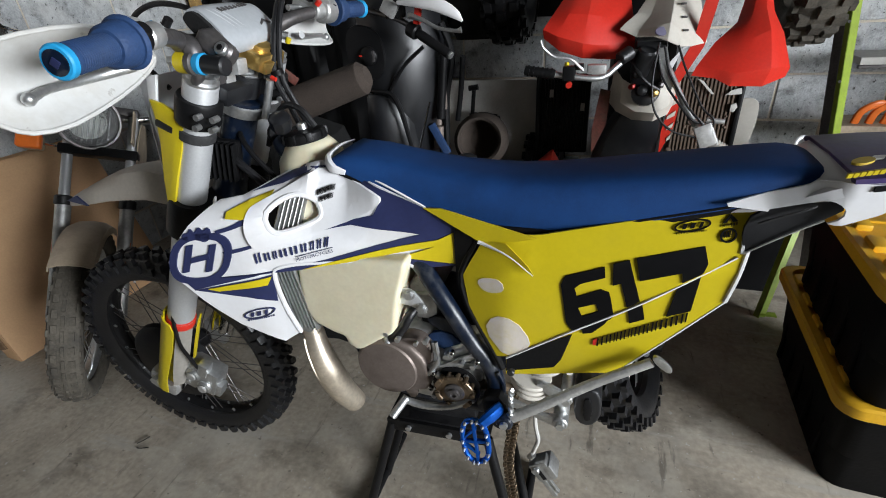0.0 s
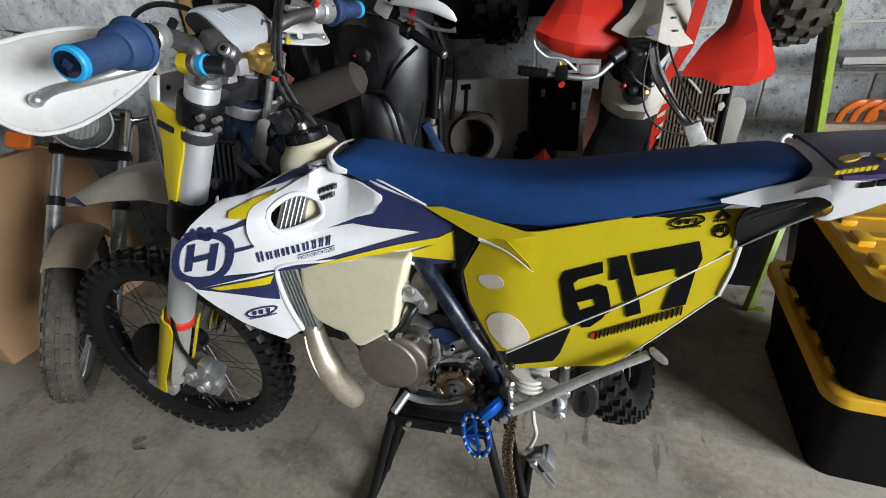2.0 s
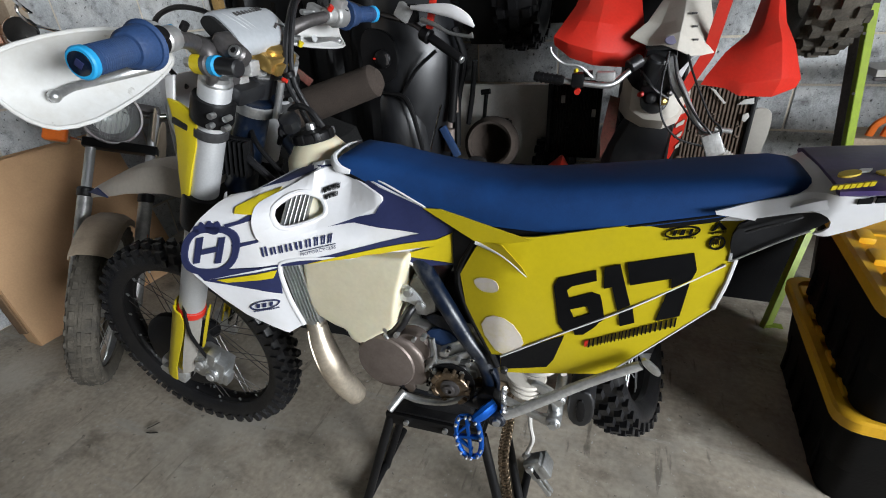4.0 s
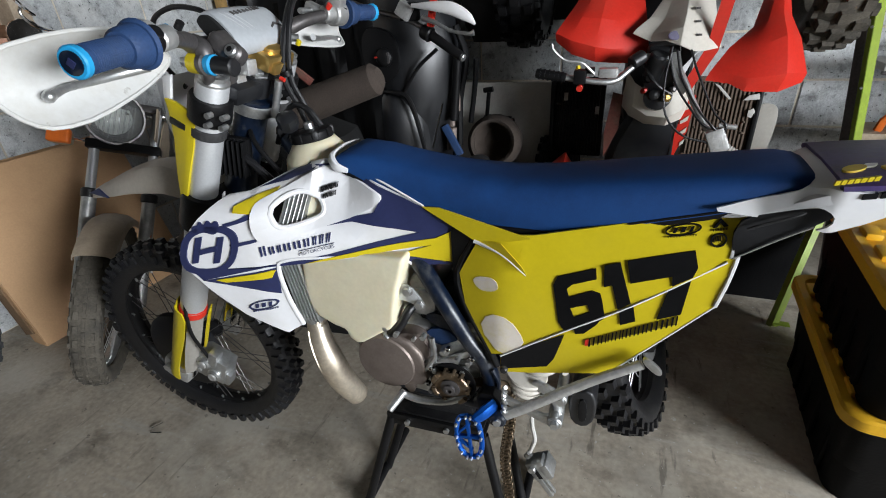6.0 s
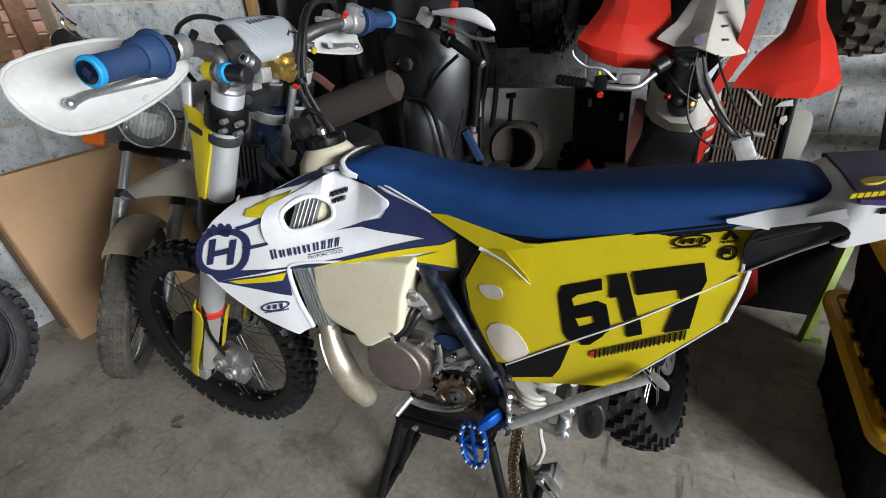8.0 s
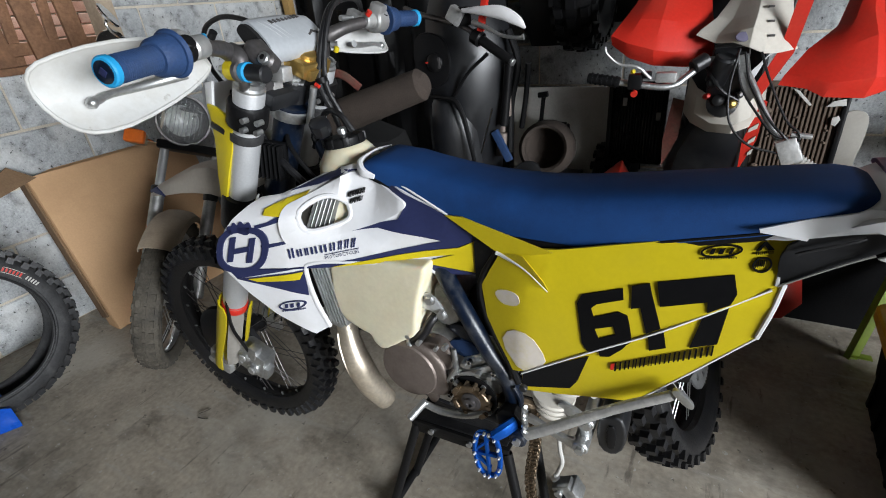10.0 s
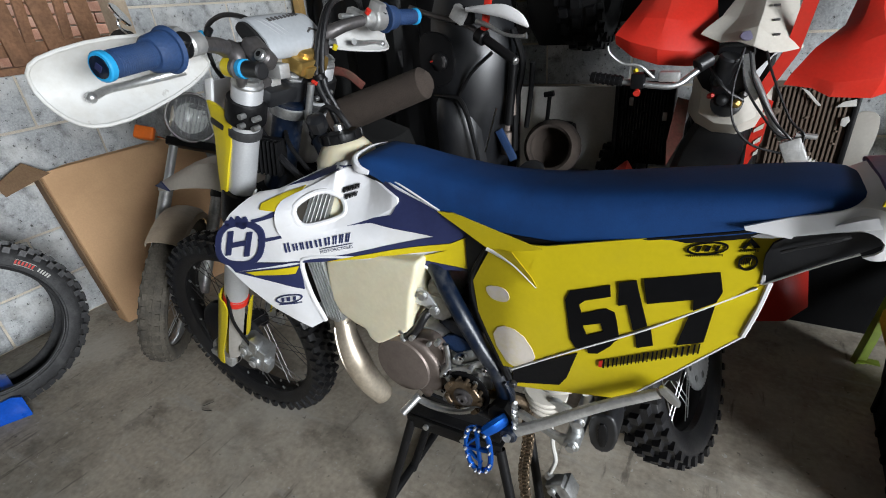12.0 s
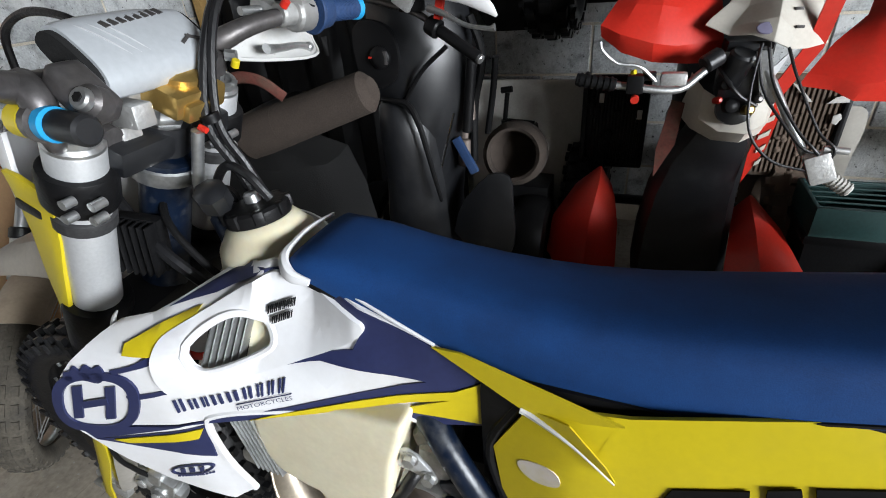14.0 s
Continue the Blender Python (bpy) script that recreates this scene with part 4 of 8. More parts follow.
def knob(x0, y0, x1, y1, a, r0, r1, taper=0.82):
    """One tread knob on a wheel that turns round the y axis: width y0..y1, length x0..x1 round the rim."""
    bm = bmesh.new()
    vs = []
    for r, k in ((r0, 1.0), (r1, taper)):
        cx, cy = (x0 + x1) / 2, (y0 + y1) / 2
        for sx, sy in ((-1, -1), (1, -1), (1, 1), (-1, 1)):
            ang = a + (cx + sx * (x1 - x0) / 2 * k) / r1
            vs.append(bm.verts.new((r * math.cos(ang), cy + sy * (y1 - y0) / 2 * k, r * math.sin(ang))))
    for q in ((0, 1, 2, 3), (7, 6, 5, 4), (0, 4, 5, 1), (1, 5, 6, 2), (2, 6, 7, 3), (3, 7, 4, 0)):
        bm.faces.new([vs[i] for i in q])
    return bm


def tyre_body(ri, ro, half, m, seg=72):
    """A tyre carcass round the y axis."""
    d = ro - ri
    prof = [(ri, -half * 0.62), (ri + d * 0.12, -half * 0.78), (ri + d * 0.4, -half * 0.98), (ri + d * 0.62, -half), (ri + d * 0.84, -half * 0.86), (ri + d * 0.97, -half * 0.5), (ro, 0),
            (ri + d * 0.97, half * 0.5), (ri + d * 0.84, half * 0.86), (ri + d * 0.62, half), (ri + d * 0.4, half * 0.98), (ri + d * 0.12, half * 0.78), (ri, half * 0.62), (ri + 0.004, 0)]
    bm = bmesh.new()
    rings = [[bm.verts.new((r * math.cos(a), y, r * math.sin(a))) for r, y in prof] for a in (2 * math.pi * i / seg for i in range(seg))]
    for i in range(seg):
        A, B = rings[i], rings[(i + 1) % seg]
        for k in range(len(prof)):
            bm.faces.new((A[k], A[(k + 1) % len(prof)], B[(k + 1) % len(prof)], B[k]))
    bmesh.ops.recalc_face_normals(bm, faces=bm.faces)
    return shifted(bm, m)


def merged(bms):
    """Many small pieces into one bmesh, quickly."""
    verts, faces = [], []
    for b in bms:
        n = len(verts)
        b.verts.index_update()
        verts += [v.co.copy() for v in b.verts]
        faces += [[n + v.index for v in f.verts] for f in b.faces]
        b.free()
    me = bpy.data.meshes.new("tmp")
    me.from_pydata(verts, [], faces)
    out = bmesh.new()
    out.from_mesh(me)
    bpy.data.meshes.remove(me)
    return out


def knobby(rows_, ro, h, m, count):
    """Tread knobs: rows of (y centre, width, length, phase, lean of height)."""
    out = []
    for yc, wd, ln, ph, drop in rows_:
        for i in range(count):
            a = 2 * math.pi * (i + ph) / count
            out.append(knob(-ln / 2, yc - wd / 2, ln / 2, yc + wd / 2, a, ro - drop - 0.006, ro + h - drop))
    return shifted(merged(out), m)


def spokes(rh, hw, rr, m, n=18, r=0.0019):
    out = []
    for i in range(n):
        for sgn in (-1, 1):
            for tw in (-1, 1):
                a = 2 * math.pi * (i + 0.25 * (sgn + 1)) / n
                b = a + tw * 0.30
                out.append(rod((rh * math.cos(a), sgn * hw, rh * math.sin(a)), (rr * math.cos(b), sgn * 0.006, rr * math.sin(b)), r, 5))
    return shifted(merged(out), m)


def rim_ring(r0, half, m, seg=64, depth=0.016):
    prof = [(r0, -half), (r0 - depth * 0.5, -half * 0.8), (r0 - depth, -half * 0.35), (r0 - depth, half * 0.35), (r0 - depth * 0.5, half * 0.8), (r0, half), (r0 - 0.004, half * 0.6), (r0 - 0.004, -half * 0.6)]
    bm = bmesh.new()
    rings = [[bm.verts.new((r * math.cos(a), y, r * math.sin(a))) for r, y in prof] for a in (2 * math.pi * i / seg for i in range(seg))]
    for i in range(seg):
        A, B = rings[i], rings[(i + 1) % seg]
        for k in range(len(prof)):
            bm.faces.new((A[k], A[(k + 1) % len(prof)], B[(k + 1) % len(prof)], B[k]))
    return shifted(bm, m)


Y_AXIS = pose(0, 0, 0, -90)   # turns a lathe's z axis to y


def disc_y(profile, m, seg=24):
    return shifted(lathe(profile, Y_AXIS, seg), m)


WHEEL = FORKS @ Matrix.Translation((-0.058, 0, -0.885)) @ Matrix.Scale(0.971, 4)
wheel = part("front_wheel", rim_ring(0.272, 0.024, WHEEL), BLACK, bike, "black spoked front wheel with knobbly tyre")
part("tyre", tyre_body(0.262, 0.328, 0.042, WHEEL), RUBBER, wheel)
part("tread", knobby(((-0.012, 0.016, 0.022, 0.0, 0), (0.012, 0.016, 0.022, 0.5, 0), (-0.034, 0.013, 0.020, 0.5, 0.010), (0.034, 0.013, 0.020, 0.0, 0.010), (-0.044, 0.008, 0.016, 0.0, 0.024), (0.044, 0.008, 0.016, 0.5, 0.024)), 0.328, 0.016, WHEEL, 46), RUBBER, wheel)
part("hub", disc_y([(0.030, -0.055), (0.034, -0.05), (0.034, -0.04), (0.022, -0.03), (0.022, 0.03), (0.034, 0.04), (0.034, 0.05), (0.026, 0.06)], WHEEL, 24), BLACK, wheel)
part("spokes", spokes(0.03, 0.045, 0.262, WHEEL, 9, 0.0012), DARK_METAL, wheel, "thin steel spokes")
for i in range(36):
    a, sd = 2 * math.pi * (i + 0.5) / 36, -1 if i % 2 else 1
    part("spoke_nipple", shifted(rod((0.262 * math.cos(a), 0.012 * sd, 0.262 * math.sin(a)), (0.250 * math.cos(a), 0.014 * sd, 0.250 * math.sin(a)), 0.0034, 6), WHEEL), ALU, wheel)
part("brake_disc", disc_y([(0.06, -0.066), (0.128, -0.066), (0.13, -0.0645), (0.128, -0.063), (0.06, -0.063)], WHEEL, 40), DARK_METAL, wheel)
part("disc_guard", disc_y([(0.02, -0.074), (0.118, -0.075), (0.132, -0.066), (0.134, -0.05)], WHEEL, 36), BLACK, wheel, "black disc guard")

for s in (-1, 1):
    lx, ly = -0.02, s * 0.105
    leg = part("fork_leg", fork_end(lathe([(0.0275, 0.0), (0.0285, -0.002), (0.0285, -0.28), (0.0305, -0.30), (0.0305, -0.60), (0.028, -0.615)][::-1], Matrix.Translation((lx, ly, 0)), 28)), FORK, bike, "silver fork leg with yellow guard")
    part("fork_cap", fork_end(lathe([(0.0285, 0.0), (0.0285, 0.004), (0.025, 0.008), (0.025, 0.016), (0.019, 0.017), (0.018, 0.012), (0.010, 0.012), (0.010, 0.022), (0.004, 0.023)], Matrix.Translation((lx, ly, 0)), 24)), ALU, leg)
    for i in range(3):
        part("cap_notch", fork_end(box((0.023, 0, 0.015), (0.006, 0.012, 0.007), Matrix.Translation((lx, ly, 0)) @ pose(0, 0, 0, 0, 0, 120 * i + 20), 0.001)), ALU, leg)
    part("inner_tube", fork_end(lathe([(0.024, -0.91), (0.024, -0.60)], Matrix.Translation((lx, ly, 0)), 24)), CHROME, leg)
    part("dust_seal", fork_end(lathe([(0.031, -0.635), (0.033, -0.630), (0.033, -0.612), (0.031, -0.608)], Matrix.Translation((lx, ly, 0)), 28)), RED, leg, "red dust seal ring")
    # guard: grey face with two yellow cheeks
    arc = [[(lx + 0.040 * math.cos(a) , ly + 0.040 * math.sin(a), z) for a in (radians(v) for v in range(150, 231, 20))] + [(lx + 0.036 * math.cos(a), ly + 0.036 * math.sin(a), z) for a in (radians(v) for v in range(230, 149, -20))] for z in (-0.60, -0.66, -0.75, -0.83, -0.875)]
    part("fork_guard", fork_end(loft(arc)), YELLOW, leg, "yellow plastic fork guard")
    for a0, a1, n2 in ((205, 288, 0), (5, 48, 1)) if s < 0 else ((30, 75, 1),):
        rows = []
        for z, k in ((-0.605, 0.6), (-0.63, 0.95), (-0.70, 1.0), (-0.76, 0.85), (-0.83, 0.7), (-0.885, 0.5 if n2 else 0.9)):
            mid, hw_ = (a0 + a1) / 2, (a1 - a0) / 2 * k
            angs = [radians(mid + hw_ * t) for t in (-1, -0.5, 0, 0.5, 1)]
            rows.append([(lx + 0.043 * math.cos(a), ly + 0.043 * math.sin(a), z) for a in angs] + [(lx + 0.039 * math.cos(a), ly + 0.039 * math.sin(a), z) for a in reversed(angs)])
        if not n2 or s < 0:
            part("guard_cheek", fork_end(loft(rows if not n2 else rows[:4])), YELLOW, leg)
    if s < 0:
        rows = []
        for z, k in ((-0.61, 0.9), (-0.66, 1.0), (-0.75, 1.0), (-0.83, 0.9), (-0.865, 0.7)):
            angs = [radians(325 + 36 * k * t) for t in (-1, -0.5, 0, 0.5, 1)]
            rows.append([(lx + 0.0325 * math.cos(a), ly + 0.0325 * math.sin(a), z) for a in angs] + [(lx + 0.0295 * math.cos(a), ly + 0.0295 * math.sin(a), z) for a in reversed(angs)])
        part("guard_face", fork_end(loft(rows)), GUARD_GREY, leg, "pale grey guard face")
    foot = part("fork_foot", fork_end(join(box((lx - 0.015, ly, -0.900), (0.075, 0.05, 0.05), None, 0.012), box((lx - 0.038, ly, -0.880), (0.05, 0.045, 0.045), None, 0.012))), CAST, leg)
    part("axle_pinch_bolt", fork_end(rod((lx - 0.038, ly + s * 0.02, -0.880), (lx - 0.038, ly + s * 0.036, -0.880), 0.013, 6)), ALU, foot)
    # clamps
    part("upper_clamp", fork_end(lathe([(0.036, -0.075), (0.038, -0.07), (0.038, -0.032), (0.036, -0.028)], Matrix.Translation((lx, ly, 0)), 26)), BLACK, leg, "black upper fork clamp")
    for i in range(2):
        part("clamp_bolt", fork_end(rod((lx + 0.026, ly - 0.03, -0.042 - 0.020 * i), (lx + 0.026, ly - 0.043, -0.042 - 0.020 * i), 0.0055, 10)), ALU, leg)
        part("clamp_bolt", fork_end(rod((lx + 0.045, ly - 0.012, -0.042 - 0.020 * i), (lx + 0.045, ly - 0.028, -0.042 - 0.020 * i), 0.0055, 10)), ALU, leg)
    part("rubber_strap", fork_end(lathe([(0.0295, -0.108), (0.0325, -0.106), (0.0325, -0.09), (0.0295, -0.088)], Matrix.Translation((lx, ly, 0)), 26)), GREYED, leg)
    part("lower_clamp", fork_end(lathe([(0.039, -0.332), (0.041, -0.327), (0.041, -0.250), (0.039, -0.245)], Matrix.Translation((lx, ly, 0)), 26)), BLACK, leg)
part("strap_hook", fork_end(box((-0.062, -0.128, -0.098), (0.035, 0.016, 0.014), None, 0.004)), RUBBER, bike)
HEAD = Matrix.Translation((-0.012, 0, 0.034))
yoke = part("upper_yoke", shifted(fr(join(box((0.012, 0, -0.052), (0.05, 0.17, 0.034), None, 0.008), lathe([(0.03, -0.07), (0.03, -0.03)], Matrix.Translation((0.01, 0, 0)), 20))), HEAD), BLACK_GLOSS, bike, "dark machined fork yoke")
part("stem_nut", shifted(fr(lathe([(0.024, -0.032), (0.024, -0.028), (0.016, -0.026), (0.016, -0.016), (0.012, -0.012)], Matrix.Translation((0.01, 0, 0)), 6)), HEAD), ALU, yoke)
part("bar_riser", fr(join(box((-0.045, -0.020, 0.0), (0.035, 0.03, 0.060), None, 0.004), box((-0.035, 0.045, 0.0), (0.035, 0.03, 0.075), None, 0.004))), CAST, yoke)
part("lower_yoke", fork_end(box((0.0, 0, -0.29), (0.07, 0.19, 0.05), None, 0.01)), BLACK, bike)
part("head_tube", shifted(fr(lathe([(0.036, -0.30), (0.032, -0.27), (0.032, -0.11), (0.040, -0.10), (0.042, -0.075)], Matrix.Translation((0.012, 0, 0)), 24)), HEAD), NAVY_PAINT, bike)
part("bearing_cup", shifted(fr(lathe([(0.043, -0.105), (0.044, -0.10), (0.044, -0.085), (0.036, -0.078)], Matrix.Translation((0.012, 0, 0)), 24)), HEAD), ALU, bike)
damper = part("steering_damper", fr(join(box((-0.006, 0.02, 0.028), (0.055, 0.080, 0.030), None, 0.006), box((0.020, 0.015, 0.022), (0.018, 0.05, 0.022), None, 0.004), lathe([(0.024, 0.038), (0.024, 0.050), (0.016, 0.054)], Matrix.Translation((-0.012, 0.02, 0)), 18))), GOLD, bike, "gold steering damper")
part("damper_bolt", fr(rod((0.040, -0.005, -0.070), (0.036, -0.005, 0.006), 0.0075, 10)), ALU, damper)
part("damper_arm", fr(rod((0.036, -0.002, 0.010), (0.046, -0.002, 0.010), 0.004, 8)), RED, damper)

BAR = [(0.012, -0.38, 0.094), (-0.012, -0.25, 0.090), (-0.034, -0.17, 0.072), (-0.052, -0.11, 0.045), (-0.055, 0, 0.040), (-0.052, 0.11, 0.045), (-0.034, 0.17, 0.072), (-0.012, 0.25, 0.090), (0.012, 0.38, 0.094)]
bar = part("handlebar", fr(tube(BAR, (0.011, 0.011, 0.013, 0.016, 0.016, 0.016, 0.013, 0.011, 0.011), 14, 6)), DARK_METAL, bike, "tapered grey handlebar with blue grips")
for s in (-1, 1):
    part("bar_mount", fr(join(box((-0.045, s * 0.095, 0.022), (0.05, 0.042, 0.055), None, 0.010), rod((-0.03, s * 0.075, -0.004), (-0.01, s * 0.075, -0.004), 0.014, 12))), DARK_METAL, bar)
    part("mount_bolt", fr(rod((-0.022, s * 0.110, 0.048), (-0.010, s * 0.116, 0.051), 0.008, 8)), ALU, bar)
    a, b = Vector((0.014, s * 0.386, 0.0945)), Vector((-0.010, s * 0.262, 0.0905))
    d = (b - a).normalized()
    g = a + d * 0.108
    grip = part("grip", fr(rod(a, g, 0.0165, 20, 0.0175, 0.002)), BLUE_GRIP, bar, "dark blue rubber grip")
    for i in range(18):
        c = a + d * (0.016 + 0.0035 * i)
        part("grip_rib", fr(rod(c, c + d * 0.0018, 0.0178, 16, w=0.0005)), BLUE_GRIP, grip)
    part("grip_end_ring", fr(rod(a - d * 0.003, a + d * 0.008, 0.0192, 20, w=0.002)), CYAN, grip)
    part("grip_flange", fr(rod(g - d * 0.002, g + d * 0.005, 0.0315, 28, 0.033, 0.002)), BLUE_GRIP, grip)
    part("grip_sleeve", fr(rod(g - d * 0.032, g - d * 0.001, 0.0255, 24, 0.0285, 0.004)), BLUE_GRIP, grip)
    # Navy disc paints the dark inside of the grip's open end.
    part("grip_cap", fr(rod(a - d * 0.0042, a - d * 0.001, 0.014, 20)), NAVY_PAINT, grip)
    part("cap_logo", fr(box((0, 0, 0), (0.009, 0.009, 0.002), Matrix.Translation(a - d * 0.0048) @ d.to_track_quat("Z", "Y").to_matrix().to_4x4() @ pose(0, 0, 0, 0, 0, 20), 0.0005)), NAVY, grip)
    # lever and perch
    perch = part("lever_perch", fr(join(rod(b + d * 0.02, b + d * 0.05, 0.017, 14, w=0.003), box(tuple(b + d * 0.035 + Vector((-0.03, 0, -0.004))), (0.045, 0.026, 0.020), None, 0.005), rod(b + d * 0.012 + Vector((-0.01, 0, 0.006)), b + d * 0.012 + Vector((-0.004, 0, 0.020)), 0.012, 14, w=0.003))), CAST, bar, "cast lever perch")
    part("switch_block", fr(join(rod(b + d * 0.0, b + d * 0.018, 0.018, 16, w=0.003), rod(b + d * 0.004 + Vector((0.006, 0, 0.010)), b + d * 0.004 + Vector((0.012, 0, 0.022)), 0.011, 14, w=0.002))), BLACK, perch)
    lv = [Vector((-0.212, s * 0.218, 1.142)), Vector((-0.232, s * 0.250, 1.137)), Vector((-0.238, s * 0.29, 1.133)), Vector((-0.238, s * 0.33, 1.131)), Vector((-0.236, s * 0.352, 1.126))]
    part("lever", tube([(v.x, YC - 0.004 + v.y, v.z) for v in lv], (0.008, 0.0075, 0.006, 0.0055, 0.006), 10, 6, flat=0.75), ALU, perch, "silver lever")
    part("lever_ball", lathe([(0.003, -0.008), (0.0075, -0.004), (0.0085, 0.0), (0.0075, 0.004), (0.003, 0.008)], Matrix.Translation((-0.236, YC - 0.004 + s * 0.358, 1.1245)), 14), ALU, perch)
    part("switch_button", fr(rod(b + d * 0.055 + Vector((0.01, 0, 0.016)), b + d * 0.055 + Vector((0.014, 0, 0.026)), 0.006, 10)), RED if s > 0 else BLACK, perch)
    part("cable_adjuster", fr(rod(b + d * 0.05 + Vector((-0.03, 0, -0.006)), b + d * 0.085 + Vector((-0.03, 0, -0.006)), 0.006, 10)), CYAN if s < 0 else ALU, perch)
    # hand guard: a white shield in front of the grip
    out = [(-0.412, 1.148), (-0.413, 1.172), (-0.395, 1.186), (-0.33, 1.199), (-0.25, 1.198), (-0.18, 1.178), (-0.14, 1.150), (-0.15, 1.132), (-0.21, 1.108), (-0.31, 1.087), (-0.368, 1.084), (-0.390, 1.095), (-0.404, 1.120)]
    gb = sheet(rounded(out, 1), lambda u, v: 0.036 * (1 - ((v - 1.14) / 0.06) ** 2) + 0.16 * max(0, -0.33 - u), 0.0035, step=0.012)
    for v in gb.verts:
        u, q_, w_ = v.co.x, v.co.y, v.co.z
        v.co = Vector((-0.215 - q_, 1.396 + (u if s < 0 else -u), w_ if s < 0 else 1.150 + 0.72 * (w_ - 1.14)))
    guard = part("hand_guard", gb, GUARD_WHITE, bar, "white plastic hand guard")
    hz = (lambda w_: w_) if s < 0 else (lambda w_: 1.150 + 0.72 * (w_ - 1.14))
    part("guard_rim", tube([(-0.216 - (0.036 * (1 - ((v - 1.14) / 0.06) ** 2) + 0.16 * max(0, -0.33 - u)), 1.396 + (u if s < 0 else -u), hz(v)) for u, v in rounded(out, 1)], 0.0030, 8, 2, closed=True, curved=False), GUARD_WHITE, guard)
    part("guard_stay", fr(tube([(-0.06, s * 0.25, 0.06), (-0.04, s * 0.22, 0.07), (-0.025, s * 0.19, 0.08)], 0.008, 8)), BLACK, guard)
part("throttle_housing", fr(join(rod((-0.014, 0.235, 0.090), (-0.008, 0.270, 0.0905), 0.026, 18, w=0.004), box((-0.012, 0.248, 0.115), (0.03, 0.03, 0.024), None, 0.006))), CAST, bar)
# bar pad: a flat silver vinyl cushion over black foam
PAD = Matrix.Translation((-0.050, 0, 0.060)) @ pose(0, 0, 0, 0, 20, 0)
rows, core = [], []
for y, k in ((-0.074, 0.94), (-0.066, 0.99), (-0.035, 1.03), (0.02, 1.03), (0.055, 0.97), (0.078, 0.90)):
    row = []
    for i in range(24):
        a = 2 * math.pi * i / 24
        c, s_ = math.cos(a), math.sin(a)
        row.append((k * 0.045 * abs(c) ** 0.7 * (1 if c > 0 else -1), y, k * (0.026 if s_ > 0 else 0.012) * abs(s_) ** 0.75 * (1 if s_ > 0 else -1)))
    rows.append(row)
pad = part("bar_pad", fr(shifted(loft(rows), PAD)), SILVER_PAD, bar, "silver vinyl handlebar pad with dark markings")
part("pad_foam", fr(shifted(loft([[(x * 0.90, y, z * 0.86) for x, _, z in rows[0]] for y in (-0.082, 0.084)]), PAD)), FOAM, pad)
pad_top = lambda u, y: 0.0262 * max(0.0, 1 - (abs(u) / 0.046) ** 2.4) ** 0.5 + 0.0006
for i in range(3):
    part("pad_stripe", fr(shifted(tube([(u, -0.06 + 0.012 * i + 0.9 * (u + 0.03) * 0.6, pad_top(u, 0)) for u in (-0.036, -0.02, 0.0, 0.02)], 0.0010, 5, 4), PAD)), FORK, pad)
for i in range(8):
    y_, u_ = -0.030 + 0.011 * i, -0.020 - 0.0012 * i
    part("letter_bar", fr(box((0, 0, 0), (0.011, 0.0075, 0.0012), PAD @ Matrix.Translation((u_, y_, pad_top(u_, 0) + 0.0008)) @ pose(0, 0, 0, 0, -18, 12), 0.0004)), DARK_METAL, pad)
for i in range(2):
    part("pad_mark", fr(box((0, 0, 0), (0.004, 0.020, 0.0012), PAD @ Matrix.Translation((0.016, 0.045 + 0.012 * i, pad_top(0.016, 0) + 0.0004)) @ pose(0, 0, 0, 0, 14, 25 - 50 * i), 0.0003)), DARK_METAL, pad)
# damped bar mount, its bolt lying along the bike
MOUNT = Matrix.Translation((0.038, -0.030, 0.006))
for xa, xb, r_, mt, nm in ((-0.248, -0.224, 0.0170, YELLOW, "damper_collar"), (-0.213, -0.197, 0.0165, CYAN, "damper_collar"), (-0.226, -0.211, 0.0185, DARK_METAL, "mount_eye"), (-0.200, -0.158, 0.0145, BLACK_GLOSS, "damper_rubber")):
    part(nm, shifted(rod((xa, 1.287, 1.129 - 0.1 * (xa + 0.235)), (xb, 1.286, 1.129 - 0.1 * (xb + 0.235)), r_, 20, w=0.003), MOUNT), mt, bar)
part("collar_washer", shifted(rod((-0.252, 1.287, 1.131), (-0.246, 1.287, 1.130), 0.0130, 18, w=0.001), MOUNT), ALU, bar)
part("collar_bolt", shifted(rod((-0.266, 1.287, 1.132), (-0.252, 1.287, 1.131), 0.0085, 6), MOUNT), ALU, bar)
part("clamp_cap", shifted(box((0, 0, 0), (0.060, 0.036, 0.030), Matrix.Translation((-0.195, 1.318, 1.146)) @ pose(0, 0, 0, 0, 45, 0), 0.010, 3), MOUNT), DARK_METAL, bar)
part("clamp_arm", shifted(tube([(-0.245, 1.300, 1.160), (-0.222, 1.292, 1.150), (-0.216, 1.288, 1.128), (-0.222, 1.290, 1.108), (-0.240, 1.30, 1.098)], (0.014, 0.015, 0.012, 0.010, 0.008), 10, 5), MOUNT), DARK_METAL, bar)
part("bolt_lug", shifted(rod((-0.178, 1.322, 1.134), (-0.174, 1.303, 1.144), 0.0155, 20, w=0.004), MOUNT), DARK_METAL, bar)
part("clamp_bolt", shifted(rod((-0.174, 1.306, 1.142), (-0.172, 1.297, 1.148), 0.0105, 16, w=0.002), MOUNT), ALU, bar)
part("clamp_bolt_socket", shifted(rod((-0.172, 1.2975, 1.1478), (-0.1718, 1.2962, 1.1488), 0.005, 6), MOUNT), BLACK, bar)
